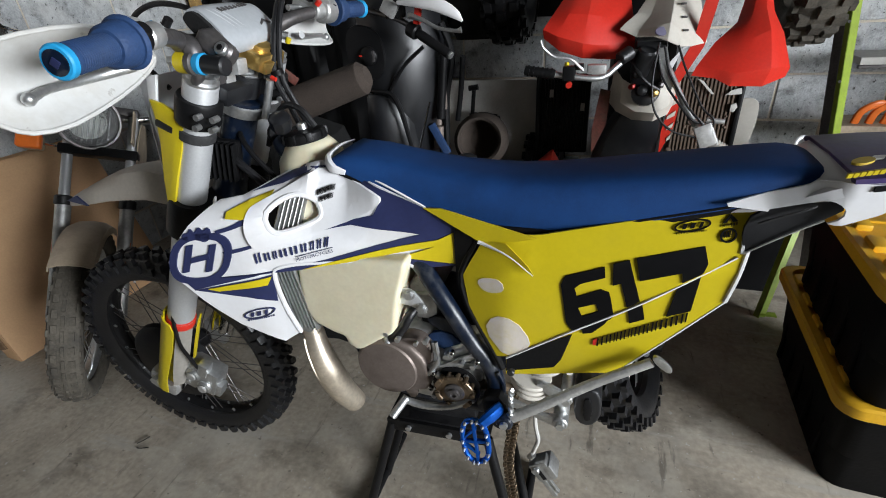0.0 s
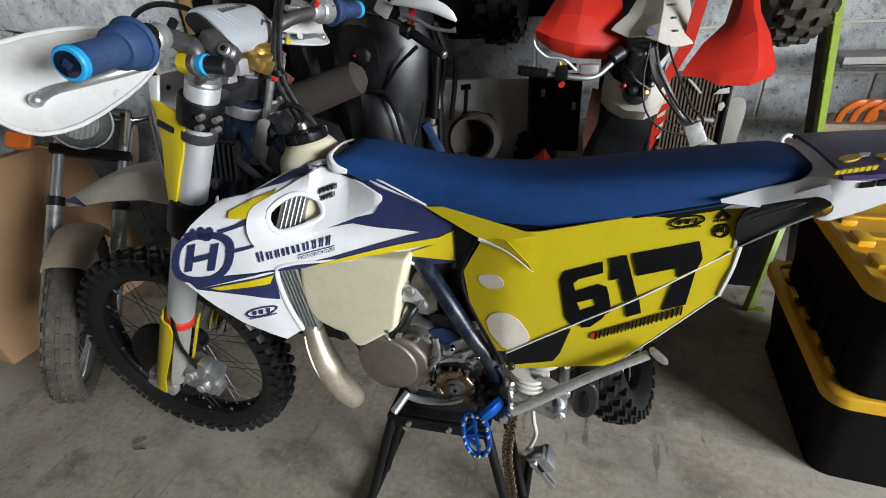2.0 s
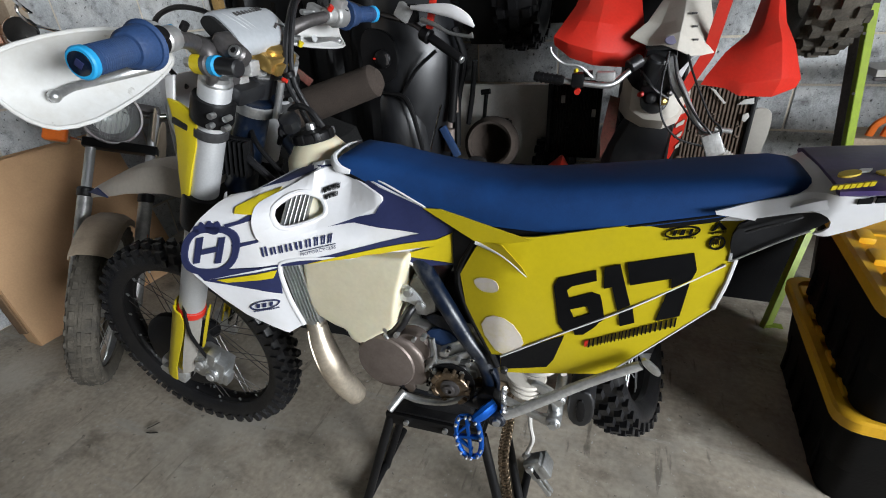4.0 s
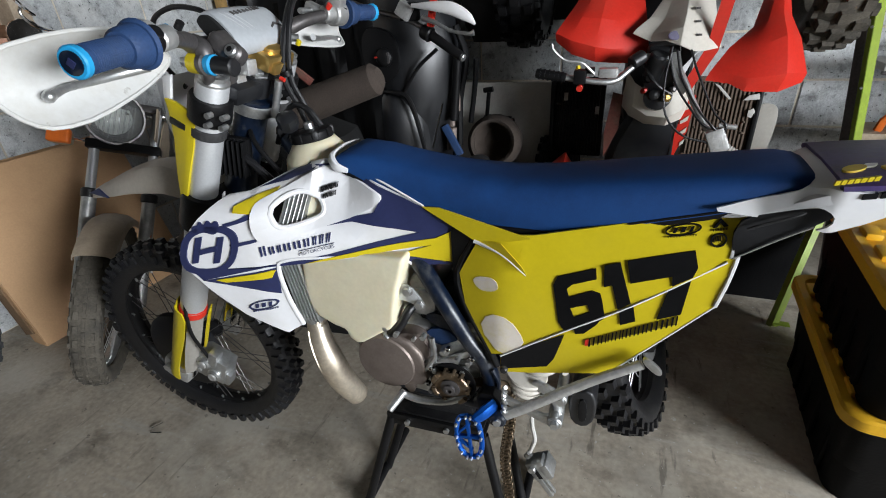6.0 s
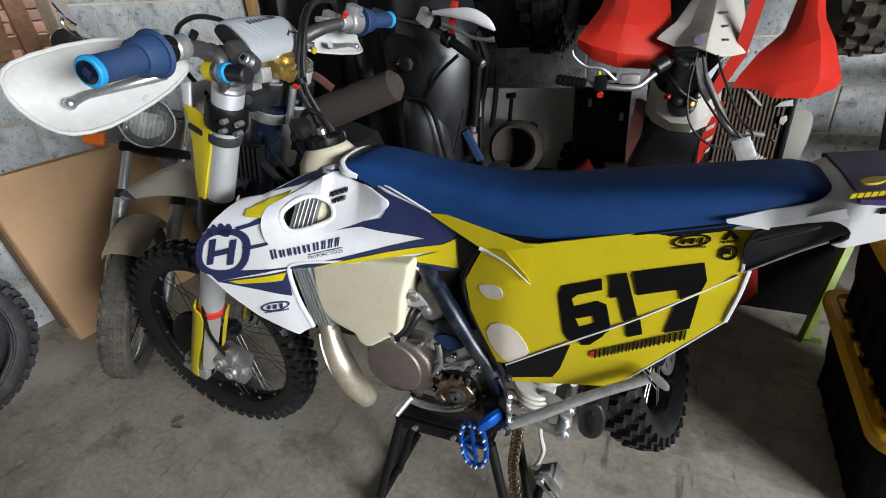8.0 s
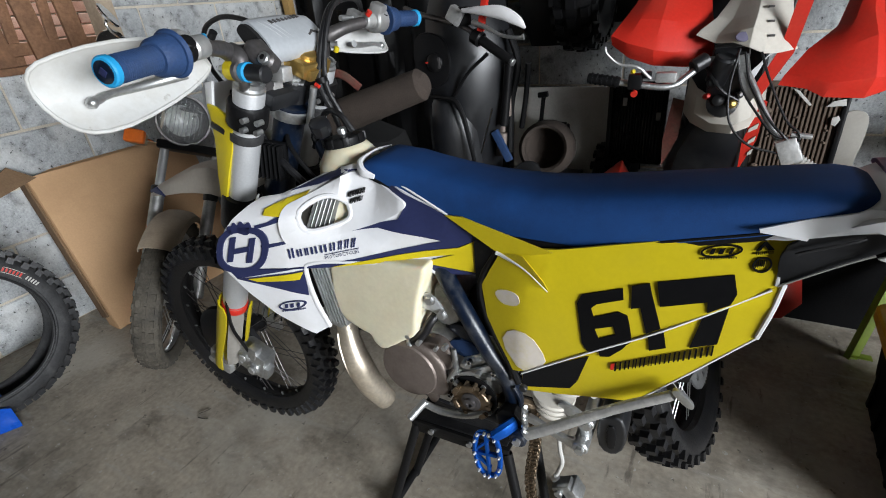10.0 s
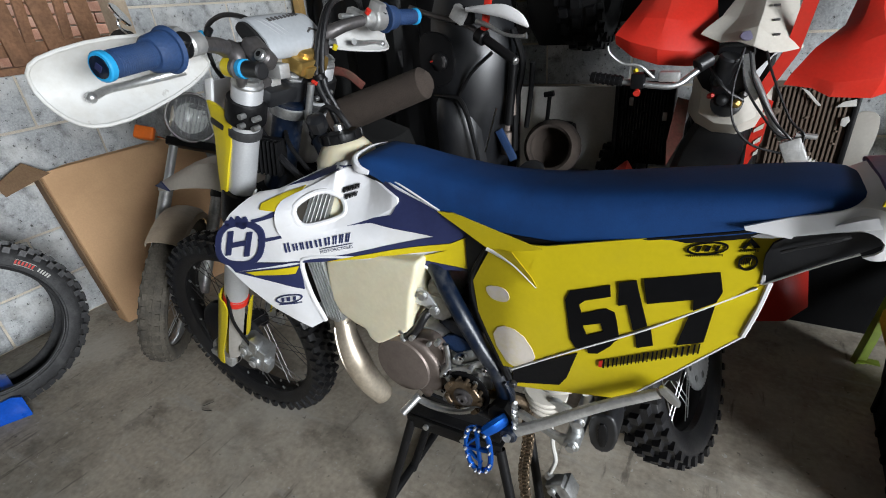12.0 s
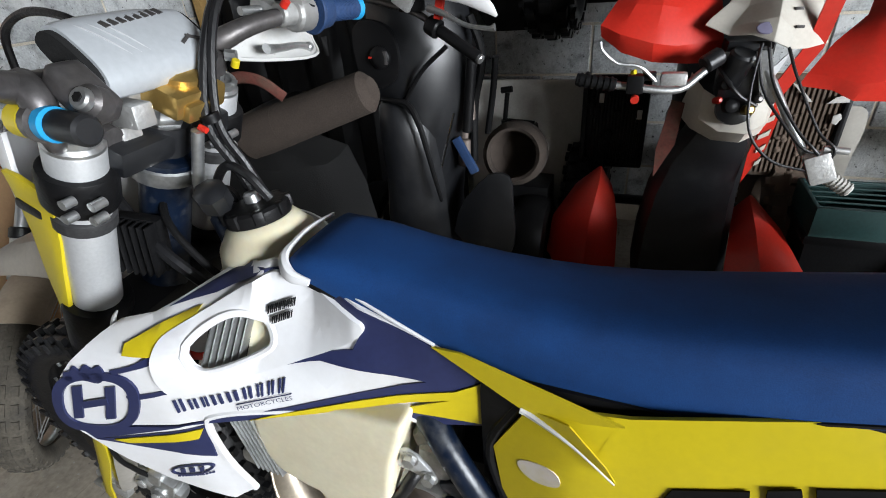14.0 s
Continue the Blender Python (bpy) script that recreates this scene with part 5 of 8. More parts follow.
part("riser_block", box((0, 0, 0), (0.039, 0.026, 0.026), Matrix.Translation((-0.184, 1.345, 1.117)) @ pose(0, 0, 0, 0, 6, 0), 0.003), CAST, bar)
part("riser_block", box((0, 0, 0), (0.03, 0.026, 0.028), Matrix.Translation((-0.211, 1.345, 1.091)) @ pose(0, 0, 0, 0, 6, 0), 0.003), CAST, bar)
part("brake_hose", tube([(-0.40, 1.40, 1.07), (-0.443, 1.40, 1.12), (-0.445, 1.40, 1.168), (-0.428, 1.40, 1.202), (-0.378, 1.40, 1.219), (-0.327, 1.40, 1.216), (-0.285, 1.40, 1.200), (-0.25, 1.405, 1.15)], 0.005, 8), RUBBER, bike)
for k in range(2):
    part("throttle_cable", tube([(-0.21 + 0.004 * k, 1.66 - 0.01 * k, 1.205), (-0.185, 1.60 + 0.01 * k, 1.232), (-0.158 + 0.007 * k, 1.48, 1.215), (-0.152 + 0.007 * k, 1.41 + 0.01 * k, 1.10), (-0.14 + 0.008 * k, 1.42 + 0.01 * k, 1.03), (-0.115 + 0.012 * k, 1.42 + 0.01 * k, 0.965), (-0.10, 1.44, 0.90)], 0.0055, 8), RUBBER, bike)
part("wiring_connector", lathe([(0.017910000000000002, -0.016), (0.0199, -0.012), (0.0199, 0.010), (0.010, 0.016), (0.004, 0.017)], Matrix.Translation((-0.126, 1.36, 1.017)) @ pose(0, 0, 0, 25, 15, 0), 8), BLACK_GLOSS, bike, "black wiring connector")
part("cable_cap", rod((-0.174, 1.5, 1.136), (-0.16799999999999998, 1.5, 1.1449999999999998), 0.0055, 10, w=0.001), YELLOW, bike)
part("cable_tie", rod((-0.149, 1.415, 1.09), (-0.150, 1.413, 1.10), 0.012, 12), BLACK, bike)

# front number plate mask and front fender
mask = part("front_mask", prism([(-0.305, 1.077), (-0.285, 1.071), (-0.256, 1.053), (-0.244, 1.052), (-0.271, 0.99), (-0.302, 0.939), (-0.336, 0.876), (-0.35, 0.881), (-0.336, 0.936), (-0.314, 1.003), (-0.307, 1.037), (-0.305, 1.059)], 1.262, 1.268, 0.001), YELLOW, bike, "yellow and white front mask")
part("mask_edge", prism([(-0.301, 1.114), (-0.28, 1.116), (-0.297, 1.075), (-0.301, 1.037), (-0.309, 1.003), (-0.32, 1.005), (-0.323, 1.036), (-0.314, 1.075)], 1.268, 1.274, 0.001), WHITE, mask)
part("mask_face", loft([[(-0.345 - 0.05 * c, YC + s, 1.10) for s, c in ((-0.11, 0), (-0.07, 0.7), (0, 1), (0.07, 0.7), (0.11, 0))], [(-0.405 - 0.05 * c, YC + s * 0.7, 0.90) for s, c in ((-0.11, 0), (-0.07, 0.7), (0, 1), (0.07, 0.7), (0.11, 0))]], closed=False, cap=False), WHITE, mask)
rows = []
for x, z, h, dr in ((-0.36, 0.865, 0.055, 0.05), (-0.45, 0.905, 0.058, 0.065), (-0.51, 0.915, 0.058, 0.068), (-0.57, 0.905, 0.058, 0.062), (-0.63, 0.888, 0.058, 0.052), (-0.69, 0.866, 0.056, 0.042), (-0.74, 0.846, 0.052, 0.03), (-0.78, 0.828, 0.045, 0.02), (-0.80, 0.818, 0.03, 0.01)):
    prof = ((-1.0, 1.0), (-0.9, 0.55), (-0.62, 0.15), (0, 0), (0.62, 0.15), (0.9, 0.55), (1.0, 1.0))
    rows.append([(x, YC + u * h, z - v * dr) for u, v in prof] + [(x, YC + u * h * 0.95, z - 0.004 - v * dr) for u, v in reversed(prof)])
# The white fender's dirt and its shade, both put into one colour.
GRIMY_SHADED = mat("grimy_shaded_plastic", (0.48, 0.435, 0.37), 0.45, vary=0.1, scale=8, bump=0.05, dirt=(0.25, 0.22, 0.18), dirt_amount=0.5, dirt_scale=8)
ff = part("front_fender", loft(rows), GRIMY_SHADED, bike, "white front fender with a navy corner")
part("navy_decal", sheet([(-0.765, 0.826), (-0.72, 0.842), (-0.69, 0.820)], lambda x, z: 1.339 - 0.1 * (x + 0.72), 0.004), NAVY, ff)

# brake caliper on the left leg
low = lambda bm: fork_end(bm, 0.028)
cal = part("front_caliper", low(join(box((0.053, -0.084, -0.795), (0.092, 0.050, 0.088), pose(0, 0, 0), 0.006, 2), box((0.055, -0.10, -0.75), (0.030, 0.03, 0.05), pose(0, 0, 0), 0.008), box((0.10, -0.09, -0.815), (0.028, 0.03, 0.05), pose(0, 0, 0), 0.008), rod((0.032, -0.118, -0.782), (0.032, -0.06, -0.782), 0.0205, 18, w=0.004), rod((0.068, -0.118, -0.812), (0.068, -0.06, -0.812), 0.0205, 18, w=0.004), box((0.01, -0.085, -0.845), (0.06, 0.035, 0.03), None, 0.008))), ALU, bike, "silver cast front brake caliper")
for x_, z_ in ((0.032, -0.782), (0.068, -0.812)):
    part("piston_cap", low(rod((x_, -0.118, z_), (x_, -0.123, z_), 0.013, 16, w=0.002)), CAST, cal)
part("brake_line", low(tube([(0.05, -0.10, -0.775), (0.03, -0.125, -0.70), (0.0, -0.14, -0.62), (-0.04, -0.12, -0.50), (-0.05, -0.10, -0.35)], 0.0045, 8)), BLACK, cal)
for i in range(3):
    part("caliper_bolt", low(rod((0.02 + 0.03 * i, -0.095, -0.828 + 0.008 * i), (0.02 + 0.03 * i, -0.112, -0.828 + 0.008 * i), 0.0065, 8)), ALU, cal)

# finned regulator behind the fork
REG = Matrix.Translation((-0.262, 1.345, 0.948)) @ pose(0, 0, 0, 0, 10, 14)
reg = part("regulator", box((0, 0, 0), (0.068, 0.018, 0.078), REG, 0.004), BLACK, bike, "black finned voltage regulator")
for i in range(7):
    part("fin", box((-0.030 + 0.0098 * i, -0.016, 0), (0.0036, 0.020, 0.074), REG, 0.0012), BLACK, reg)
part("ignition_lock", rod((-0.19, 1.43, 0.975), (-0.165, 1.40, 0.985), 0.022, 14, w=0.004), BLACK, bike)
part("wiring_loom", tube([(-0.30, 1.36, 1.0), (-0.25, 1.345, 0.96), (-0.20, 1.34, 0.92), (-0.15, 1.36, 0.86), (-0.05, 1.38, 0.82)], 0.008, 8), RUBBER, bike)
part("wiring_loom", tube([(-0.27, 1.42, 1.02), (-0.22, 1.36, 0.98), (-0.17, 1.35, 0.925), (-0.12, 1.36, 0.87)], 0.005, 8), BLACK, bike)

# frame and engine ------------------------------------------------------------
frame_part = part("main_frame", join(tube([(-0.16, 1.40, 0.97), (-0.08, 1.36, 0.90), (0.03, 1.368, 0.82), (0.090, 1.354, 0.790), (0.124, 1.340, 0.768), (0.157, 1.322, 0.733), (0.196, 1.31, 0.679), (0.230, 1.31, 0.618), (0.264, 1.31, 0.568), (0.279, 1.313, 0.515), (0.270, 1.316, 0.468), (0.250, 1.32, 0.44)], (0.022, 0.021, 0.019, 0.018, 0.018, 0.0175, 0.017, 0.0165, 0.017, 0.0185, 0.0185, 0.017), 14, 5),
     tube([(-0.16, 1.40, 0.97), (-0.08, 1.44, 0.90), (0.03, 1.465, 0.83), (0.119, 1.486, 0.770), (0.192, 1.49, 0.678), (0.264, 1.49, 0.568), (0.279, 1.487, 0.515), (0.255, 1.48, 0.43)], 0.02, 10, 5)), NAVY_PAINT, bike, "navy blue painted steel frame")
part("frame_weld", tube([(0.296, 1.30, 0.50), (0.297, 1.297, 0.53), (0.285, 1.296, 0.56)], 0.004, 6, 4), NAVY_PAINT, frame_part)
part("down_tube", join(tube([(-0.19, 1.40, 0.86), (-0.10, 1.40, 0.60), (-0.06, 1.39, 0.48), (0.02, 1.36, 0.42), (0.16, 1.35, 0.412), (0.265, 1.33, 0.43)], 0.017, 10, 5), tube([(-0.06, 1.415, 0.48), (0.02, 1.45, 0.42), (0.16, 1.46, 0.412), (0.265, 1.475, 0.43)], 0.017, 10, 5)), NAVY_PAINT, frame_part)
part("frame_bracket", prism(rounded([(0.165, 0.655), (0.215, 0.625), (0.225, 0.59), (0.18, 0.61), (0.13, 0.635)], 1), 1.325, 1.338, 0.003), NAVY_PAINT, frame_part)
engine = part("engine_case", join(prism(rounded([(-0.03, 0.47), (0.02, 0.43), (0.20, 0.42), (0.255, 0.47), (0.25, 0.55), (0.20, 0.60), (0.10, 0.62), (0.0, 0.60)], 1), 1.325, 1.49, 0.012), prism(rounded([(0.17, 0.45), (0.245, 0.46), (0.25, 0.55), (0.205, 0.59), (0.16, 0.57)], 1), 1.312, 1.33, 0.006)), CAST, bike, "grey two-stroke engine case")
M_IGN = Matrix.Translation((0.052, 0, 0.525))
part("ignition_cover", disc_y([(0.070, 1.325), (0.070, 1.297), (0.064, 1.288), (0.030, 1.284), (0.004, 1.284)], M_IGN, 36), BRONZE, engine, "bronze-grey magnesium ignition cover")
part("cover_boss", prism(rounded([(0.03, 0.59), (0.10, 0.60), (0.145, 0.55), (0.145, 0.48), (0.10, 0.468), (0.03, 0.46)], 1), 1.292, 1.33, 0.01, 3), BRONZE, engine)
part("starter_cover", disc_y([(0.045, 1.335), (0.045, 1.312), (0.039, 1.303), (0.004, 1.301)], Matrix.Translation((0.110, 0, 0.566)), 28), BRONZE, engine)
for x, z in ((0.085, 0.607), (0.145, 0.613), (0.165, 0.53), (0.152, 0.472), (0.062, 0.618), (0.185, 0.585), (0.215, 0.57)):
    part("engine_bolt", rod((x, 1.30, z), (x, 1.286, z), 0.0055, 8), ALU, engine)
part("cylinder", loft([[(0.02 + dx + 0.055 * math.cos(a), 1.41 + 0.055 * math.sin(a), z) for a in (2 * math.pi * i / 20 for i in range(20))] for dx, z in ((0.03, 0.58), (0.01, 0.66), (-0.01, 0.74))]), CAST, engine)
part("reed_block", box((0.16, 1.40, 0.645), (0.09, 0.11, 0.07), pose(0, 0, 0), 0.012), BLACK, engine)
part("carburettor", join(rod((0.13, 1.34, 0.70), (0.13, 1.46, 0.70), 0.03, 16, w=0.005), box((0.135, 1.36, 0.665), (0.05, 0.06, 0.06), None, 0.01)), CAST, engine)
part("coolant_hose", tube([(0.052, 1.305, 0.586), (0.072, 1.303, 0.600), (0.092, 1.306, 0.624), (0.107, 1.315, 0.652), (0.120, 1.345, 0.665)], 0.0095, 10), RUBBER, engine)
part("hose_clip", rod((0.056, 1.304, 0.589), (0.064, 1.303, 0.595), 0.0125, 14, w=0.002), ALU, engine)
part("hose_stub", rod((0.035, 1.305, 0.575), (0.054, 1.305, 0.588), 0.0105, 14), ALU, engine)
part("engine_mount", prism(rounded([(0.090, 0.716), (0.118, 0.723), (0.146, 0.686), (0.140, 0.668), (0.117, 0.682), (0.090, 0.684)], 1), 1.306, 1.312, 0.002), FORK, engine, "pale engine mounting plate")
for x, z in ((0.115, 0.709), (0.138, 0.681)):
    part("mount_bolt", rod((x, 1.307, z), (x, 1.297, z), 0.0085, 6), ALU, engine)
    part("mount_washer", rod((x, 1.307, z), (x, 1.3045, z), 0.0115, 16), CAST, engine)
part("frame_plate", prism(rounded([(0.136, 0.607), (0.181, 0.620), (0.211, 0.594), (0.196, 0.564), (0.140, 0.581)], 1), 1.322, 1.332, 0.003), BLUE_GRIP, engine)
for x0, z0 in ((0.137, 0.590), (0.151, 0.597)):
    part("case_band", tube([(x0, 1.312, z0), (x0 + 0.002, 1.309, z0 - 0.04), (x0 - 0.008, 1.312, z0 - 0.078)], 0.0042, 8, 5), ALU, engine)
part("clutch_arm", box((0, 0, 0), (0.088, 0.008, 0.013), Matrix.Translation((0.2045, 1.303, 0.565)) @ pose(0, 0, 0, 0, -33, 0), 0.003), CAST, engine)
for x, z, r_ in ((0.188, 0.579, 0.008), (0.236, 0.562, 0.006), (0.120, 0.597, 0.005), (0.222, 0.535, 0.006), (0.162, 0.468, 0.005)):
    part("case_bolt", rod((x, 1.308, z), (x, 1.294, z), r_, 6), ALU, engine)
part("shaft_boss", rod((0.126, 1.32, 0.497), (0.126, 1.298, 0.497), 0.018, 18, w=0.003), BLACK, engine)
part("shaft_bolt", rod((0.126, 1.299, 0.497), (0.126, 1.294, 0.497), 0.008, 6), ALU, engine)
part("cover_tab", prism(rounded([(0.076, 0.495), (0.112, 0.478), (0.110, 0.447), (0.090, 0.445)], 1), 1.296, 1.31, 0.003), BRONZE, engine)
teeth = []
for i in range(13):
    a = 2 * math.pi * i / 13
    teeth += [(0.200 + 0.032 * math.cos(a), 0.502 + 0.032 * math.sin(a)), (0.200 + 0.040 * math.cos(a + 0.16), 0.502 + 0.040 * math.sin(a + 0.16)), (0.200 + 0.040 * math.cos(a + 0.32), 0.502 + 0.040 * math.sin(a + 0.32))]
sp = part("front_sprocket", prism(teeth, 1.282, 1.288, 0.001), CHAIN, engine, "oily toothed front sprocket")
part("sprocket_boss", disc_y([(0.021, 1.284), (0.021, 1.279), (0.017, 1.277), (0.012, 1.277), (0.012, 1.272), (0.006, 1.271), (0.006, 1.275), (0.001, 1.275)], Matrix.Translation((0.200, 0, 0.502)), 24), DARK_METAL, sp)
# Flat black disc stands for the shade behind the sprocket.
part("sprocket_recess", rod((0.200, 1.300, 0.502), (0.200, 1.296, 0.502), 0.050, 28), BLACK, engine)
for i in range(13):
    a = 2 * math.pi * i / 13 - 0.06
    part("chain_roller", rod((0.200 + 0.0375 * math.cos(a), 1.278, 0.502 + 0.0375 * math.sin(a)), (0.200 + 0.0375 * math.cos(a), 1.294, 0.502 + 0.0375 * math.sin(a)), 0.0048, 8), CHAIN, sp)
    if i % 2:
        part("chain_link", tube([(0.200 + 0.0375 * math.cos(a + d), 1.2785, 0.502 + 0.0375 * math.sin(a + d)) for d in (0, 0.24, 0.48)], 0.0058, 8, 2, flat=0.5), CHAIN, sp)
part("starter_motor", join(rod((0.19, 1.33, 0.565), (0.255, 1.33, 0.60), 0.02, 12, w=0.004), box((0.225, 1.322, 0.545), (0.07, 0.02, 0.02), None, 0.004)), ALU, engine)
part("gear_linkage", join(rod((0.165, 1.308, 0.548), (0.26, 1.308, 0.558), 0.005, 8), rod((0.14, 1.305, 0.535), (0.165, 1.305, 0.549), 0.008, 12)), ALU, engine)
part("gear_lever", tube([(0.235, 1.290, 0.485), (0.19, 1.280, 0.462), (0.135, 1.272, 0.458), (0.094, 1.266, 0.470)], (0.010, 0.008, 0.008, 0.007), 10, 5), ALU, engine, "silver gear lever")
part("gear_lever_tip", rod((0.100, 1.27, 0.476), (0.078, 1.232, 0.450), 0.0085, 12, w=0.002), ALU, engine)
pipe = part("exhaust_pipe", tube([(-0.10, 1.42, 0.66), (-0.150, 1.352, 0.566), (-0.151, 1.342, 0.535), (-0.143, 1.335, 0.500), (-0.128, 1.332, 0.449), (-0.114, 1.345, 0.378), (-0.102, 1.375, 0.304)], (0.018, 0.021, 0.025, 0.029, 0.033, 0.032, 0.028), 22, 6), PIPE, bike, "nickel plated expansion pipe")
part("pipe_seam", tube([(-0.163, 1.319, 0.539), (-0.155, 1.308, 0.504), (-0.140, 1.301, 0.453), (-0.126, 1.315, 0.382)], 0.0022, 6), PIPE, pipe)
part("pipe_bracket", box((-0.118, 1.325, 0.610), (0.05, 0.03, 0.014), pose(0, 0, 0), 0.004), ALU, pipe)

part("panel_bolt", rod((0.318, 1.262, 0.604), (0.318, 1.252, 0.604), 0.007, 14, w=0.002), BLACK_GLOSS, bike, "black panel bolt")
for x, z in ((0.196, 0.592), (0.154, 0.532), (0.145, 0.487), (0.246, 0.579)):
    part("case_screw", rod((x, 1.300, z), (x, 1.290, z), 0.0055, 10, w=0.001), CHROME, engine)
    part("screw_socket", rod((x, 1.2905, z), (x, 1.2892, z), 0.0028, 6), BLACK, engine)
part("clutch_cable", tube([(0.163, 1.296, 0.611), (0.168, 1.292, 0.572), (0.154, 1.292, 0.545), (0.134, 1.3, 0.509)], 0.0042, 8, 5), ALU, engine, "braided silver cable")

# footrest, side stand and linkage
peg = part("footrest", tube([(0.295, 1.272, 0.495), (0.282, 1.25, 0.492), (0.266, 1.238, 0.480)], (0.014, 0.015, 0.012), 8, 4, flat=0.7), BLUE_ANO, bike, "blue anodised footrest with teeth")
PEG = Matrix.Translation((0.254, 1.232, 0.434)) @ pose(0, 0, 0, 78, -8, 4)
loop = ring_outline(0, 0, 0.025, 0.047, 24, power=2.6)
part("peg_loop", shifted(tube([(x, y, 0) for x, y in loop], 0.0055, 8, 1, closed=True), PEG), BLUE_ANO, peg)
for c, s_, r_ in (((0, 0, 0), (0.054, 0.006, 0.009), 0), ((0, 0, 0), (0.006, 0.09, 0.009), 0), ((0, 0.02, 0), (0.045, 0.005, 0.008), 40), ((0, -0.02, 0), (0.045, 0.005, 0.008), -40)):
    part("peg_bar", shifted(box(c, s_, pose(0, 0, 0, 0, 0, r_), 0.001), PEG), BLUE_ANO, peg)
for i in range(14):
    x, y = loop[(i * 24) // 14]
    part("peg_tooth", shifted(lathe([(0.004, 0), (0.0034, 0.006), (0.0015, 0.009)], Matrix.Translation((x, y, 0.003)), 6), PEG), ALU, peg)
part("footrest_bracket", prism(rounded([(0.255, 0.515), (0.305, 0.52), (0.315, 0.44), (0.29, 0.425), (0.262, 0.46)], 1), 1.272, 1.30, 0.006), BLACK, bike)
stand_leg = part("side_stand", tube([(0.295, 1.268, 0.460), (0.36, 1.27, 0.510), (0.46, 1.275, 0.594), (0.545, 1.28, 0.655)], (0.013, 0.0115, 0.010, 0.009), 10, 4, flat=0.7), CAST, bike, "folded grey aluminium side stand")
part("stand_foot", prism([(0.560 + 0.75 * u + 0.66 * w_, 0.658 - 0.66 * u + 0.75 * w_) for u, w_ in ring_outline(0, 0, 0.020, 0.007, 24, power=2.4)], 1.272, 1.280, 0.003), ALU, stand_leg)
part("stand_spring", tube([(0.318 + 0.002 * math.sin(i * 1.7), 1.262 + 0.004 * math.cos(i * 1.7), 0.49 + 0.0028 * i) for i in range(24)], 0.0042, 6, 2), ALU, stand_leg)
part("stand_pivot", rod((0.305, 1.255, 0.468), (0.305, 1.285, 0.468), 0.017, 14, w=0.003), NAVY_PAINT, stand_leg)
part("stand_pivot_bolt", rod((0.305, 1.248, 0.468), (0.305, 1.256, 0.468), 0.008, 8), ALU, stand_leg)
shock = part("shock_absorber", join(rod((0.36, 1.40, 0.49), (0.33, 1.40, 0.72), 0.03, 18, w=0.004)), ALU, bike, "white spring shock absorber")
for k in range(3):
    part("spring_seat", lathe([(0.030, 0.0), (0.044 - 0.003 * k, 0.001), (0.046 - 0.003 * k, 0.006), (0.044 - 0.003 * k, 0.011), (0.030, 0.012)], Matrix.Translation((0.335, 1.385, 0.478 - 0.016 * k)) @ pose(0, 0, 0, 0, 10, 0), 28), AGED_WHITE, shock, "white spring collar")
part("shock_spring", tube([(0.372 - 0.0009 * i + 0.044 * math.cos(i * 0.62), 1.385 + 0.044 * math.sin(i * 0.62), 0.505 + 0.0035 * i) for i in range(56)], 0.0065, 8, 2), AGED_WHITE, shock)
link = part("suspension_linkage", join(prism(rounded([(0.292, 0.452), (0.330, 0.436), (0.375, 0.418), (0.400, 0.424), (0.415, 0.418), (0.416, 0.400), (0.400, 0.392), (0.372, 0.402), (0.325, 0.422), (0.290, 0.432)], 1), 1.338, 1.350, 0.004),
     prism(rounded([(0.350, 0.492), (0.372, 0.496), (0.418, 0.470), (0.424, 0.420), (0.404, 0.400), (0.398, 0.452), (0.362, 0.476)], 1), 1.352, 1.364, 0.004), rod((0.406, 1.33, 0.412), (0.406, 1.42, 0.412), 0.016, 16, w=0.003), rod((0.414, 1.345, 0.466), (0.414, 1.42, 0.466), 0.013, 14, w=0.002)), ALU, bike, "cast suspension linkage")
part("link_bolt", rod((0.406, 1.322, 0.412), (0.406, 1.332, 0.412), 0.009, 6), ALU, link)
part("link_bolt", rod((0.414, 1.338, 0.466), (0.414, 1.346, 0.466), 0.008, 10), ALU, link)
part("mud_flap", prism(rounded([(0.432, 0.478), (0.470, 0.490), (0.484, 0.46), (0.484, 0.41), (0.466, 0.382), (0.438, 0.388), (0.428, 0.43)], 1), 1.365, 1.435, 0.008, 3), BLACK_GLOSS, bike, "black plastic chain guide")
part("guide_slot", prism(rounded([(0.447, 0.462), (0.462, 0.466), (0.468, 0.43), (0.464, 0.402), (0.45, 0.405)], 1), 1.361, 1.366, 0.002), BLACK, bike)
for i in range(36):
    z = 0.447 - 0.0122 * i
    x = 0.300 + 0.006 * math.sin(i * 0.25)
    w_ = 0.0175 if i % 2 else 0.0225
    part("chain_link", join(*[box((x + sx * w_ * 0.5, YC - 0.034, z), (0.0032, 0.011, 0.0150), None, 0.0014, 1) for sx in (-1, 1)], rod((x - w_ * 0.5, YC - 0.034, z), (x + w_ * 0.5, YC - 0.034, z), 0.0042, 8), *[rod((x + sx * w_ * 0.28, YC - 0.0385, z), (x + sx * w_ * 0.28, YC - 0.0425, z), 0.0034, 6) for sx in (-1, 1)]), CHAIN, bike)
part("chain_run", tube([(0.23, 1.306, 0.505), (0.27, 1.33, 0.49), (0.298, 1.36, 0.46), (0.30, 1.37, 0.44)], 0.011, 8), CHAIN, bike)
CAL = Matrix.Translation((0.372, 1.40, 0.178)) @ pose(0, 0, 0, 0, -32, 0)
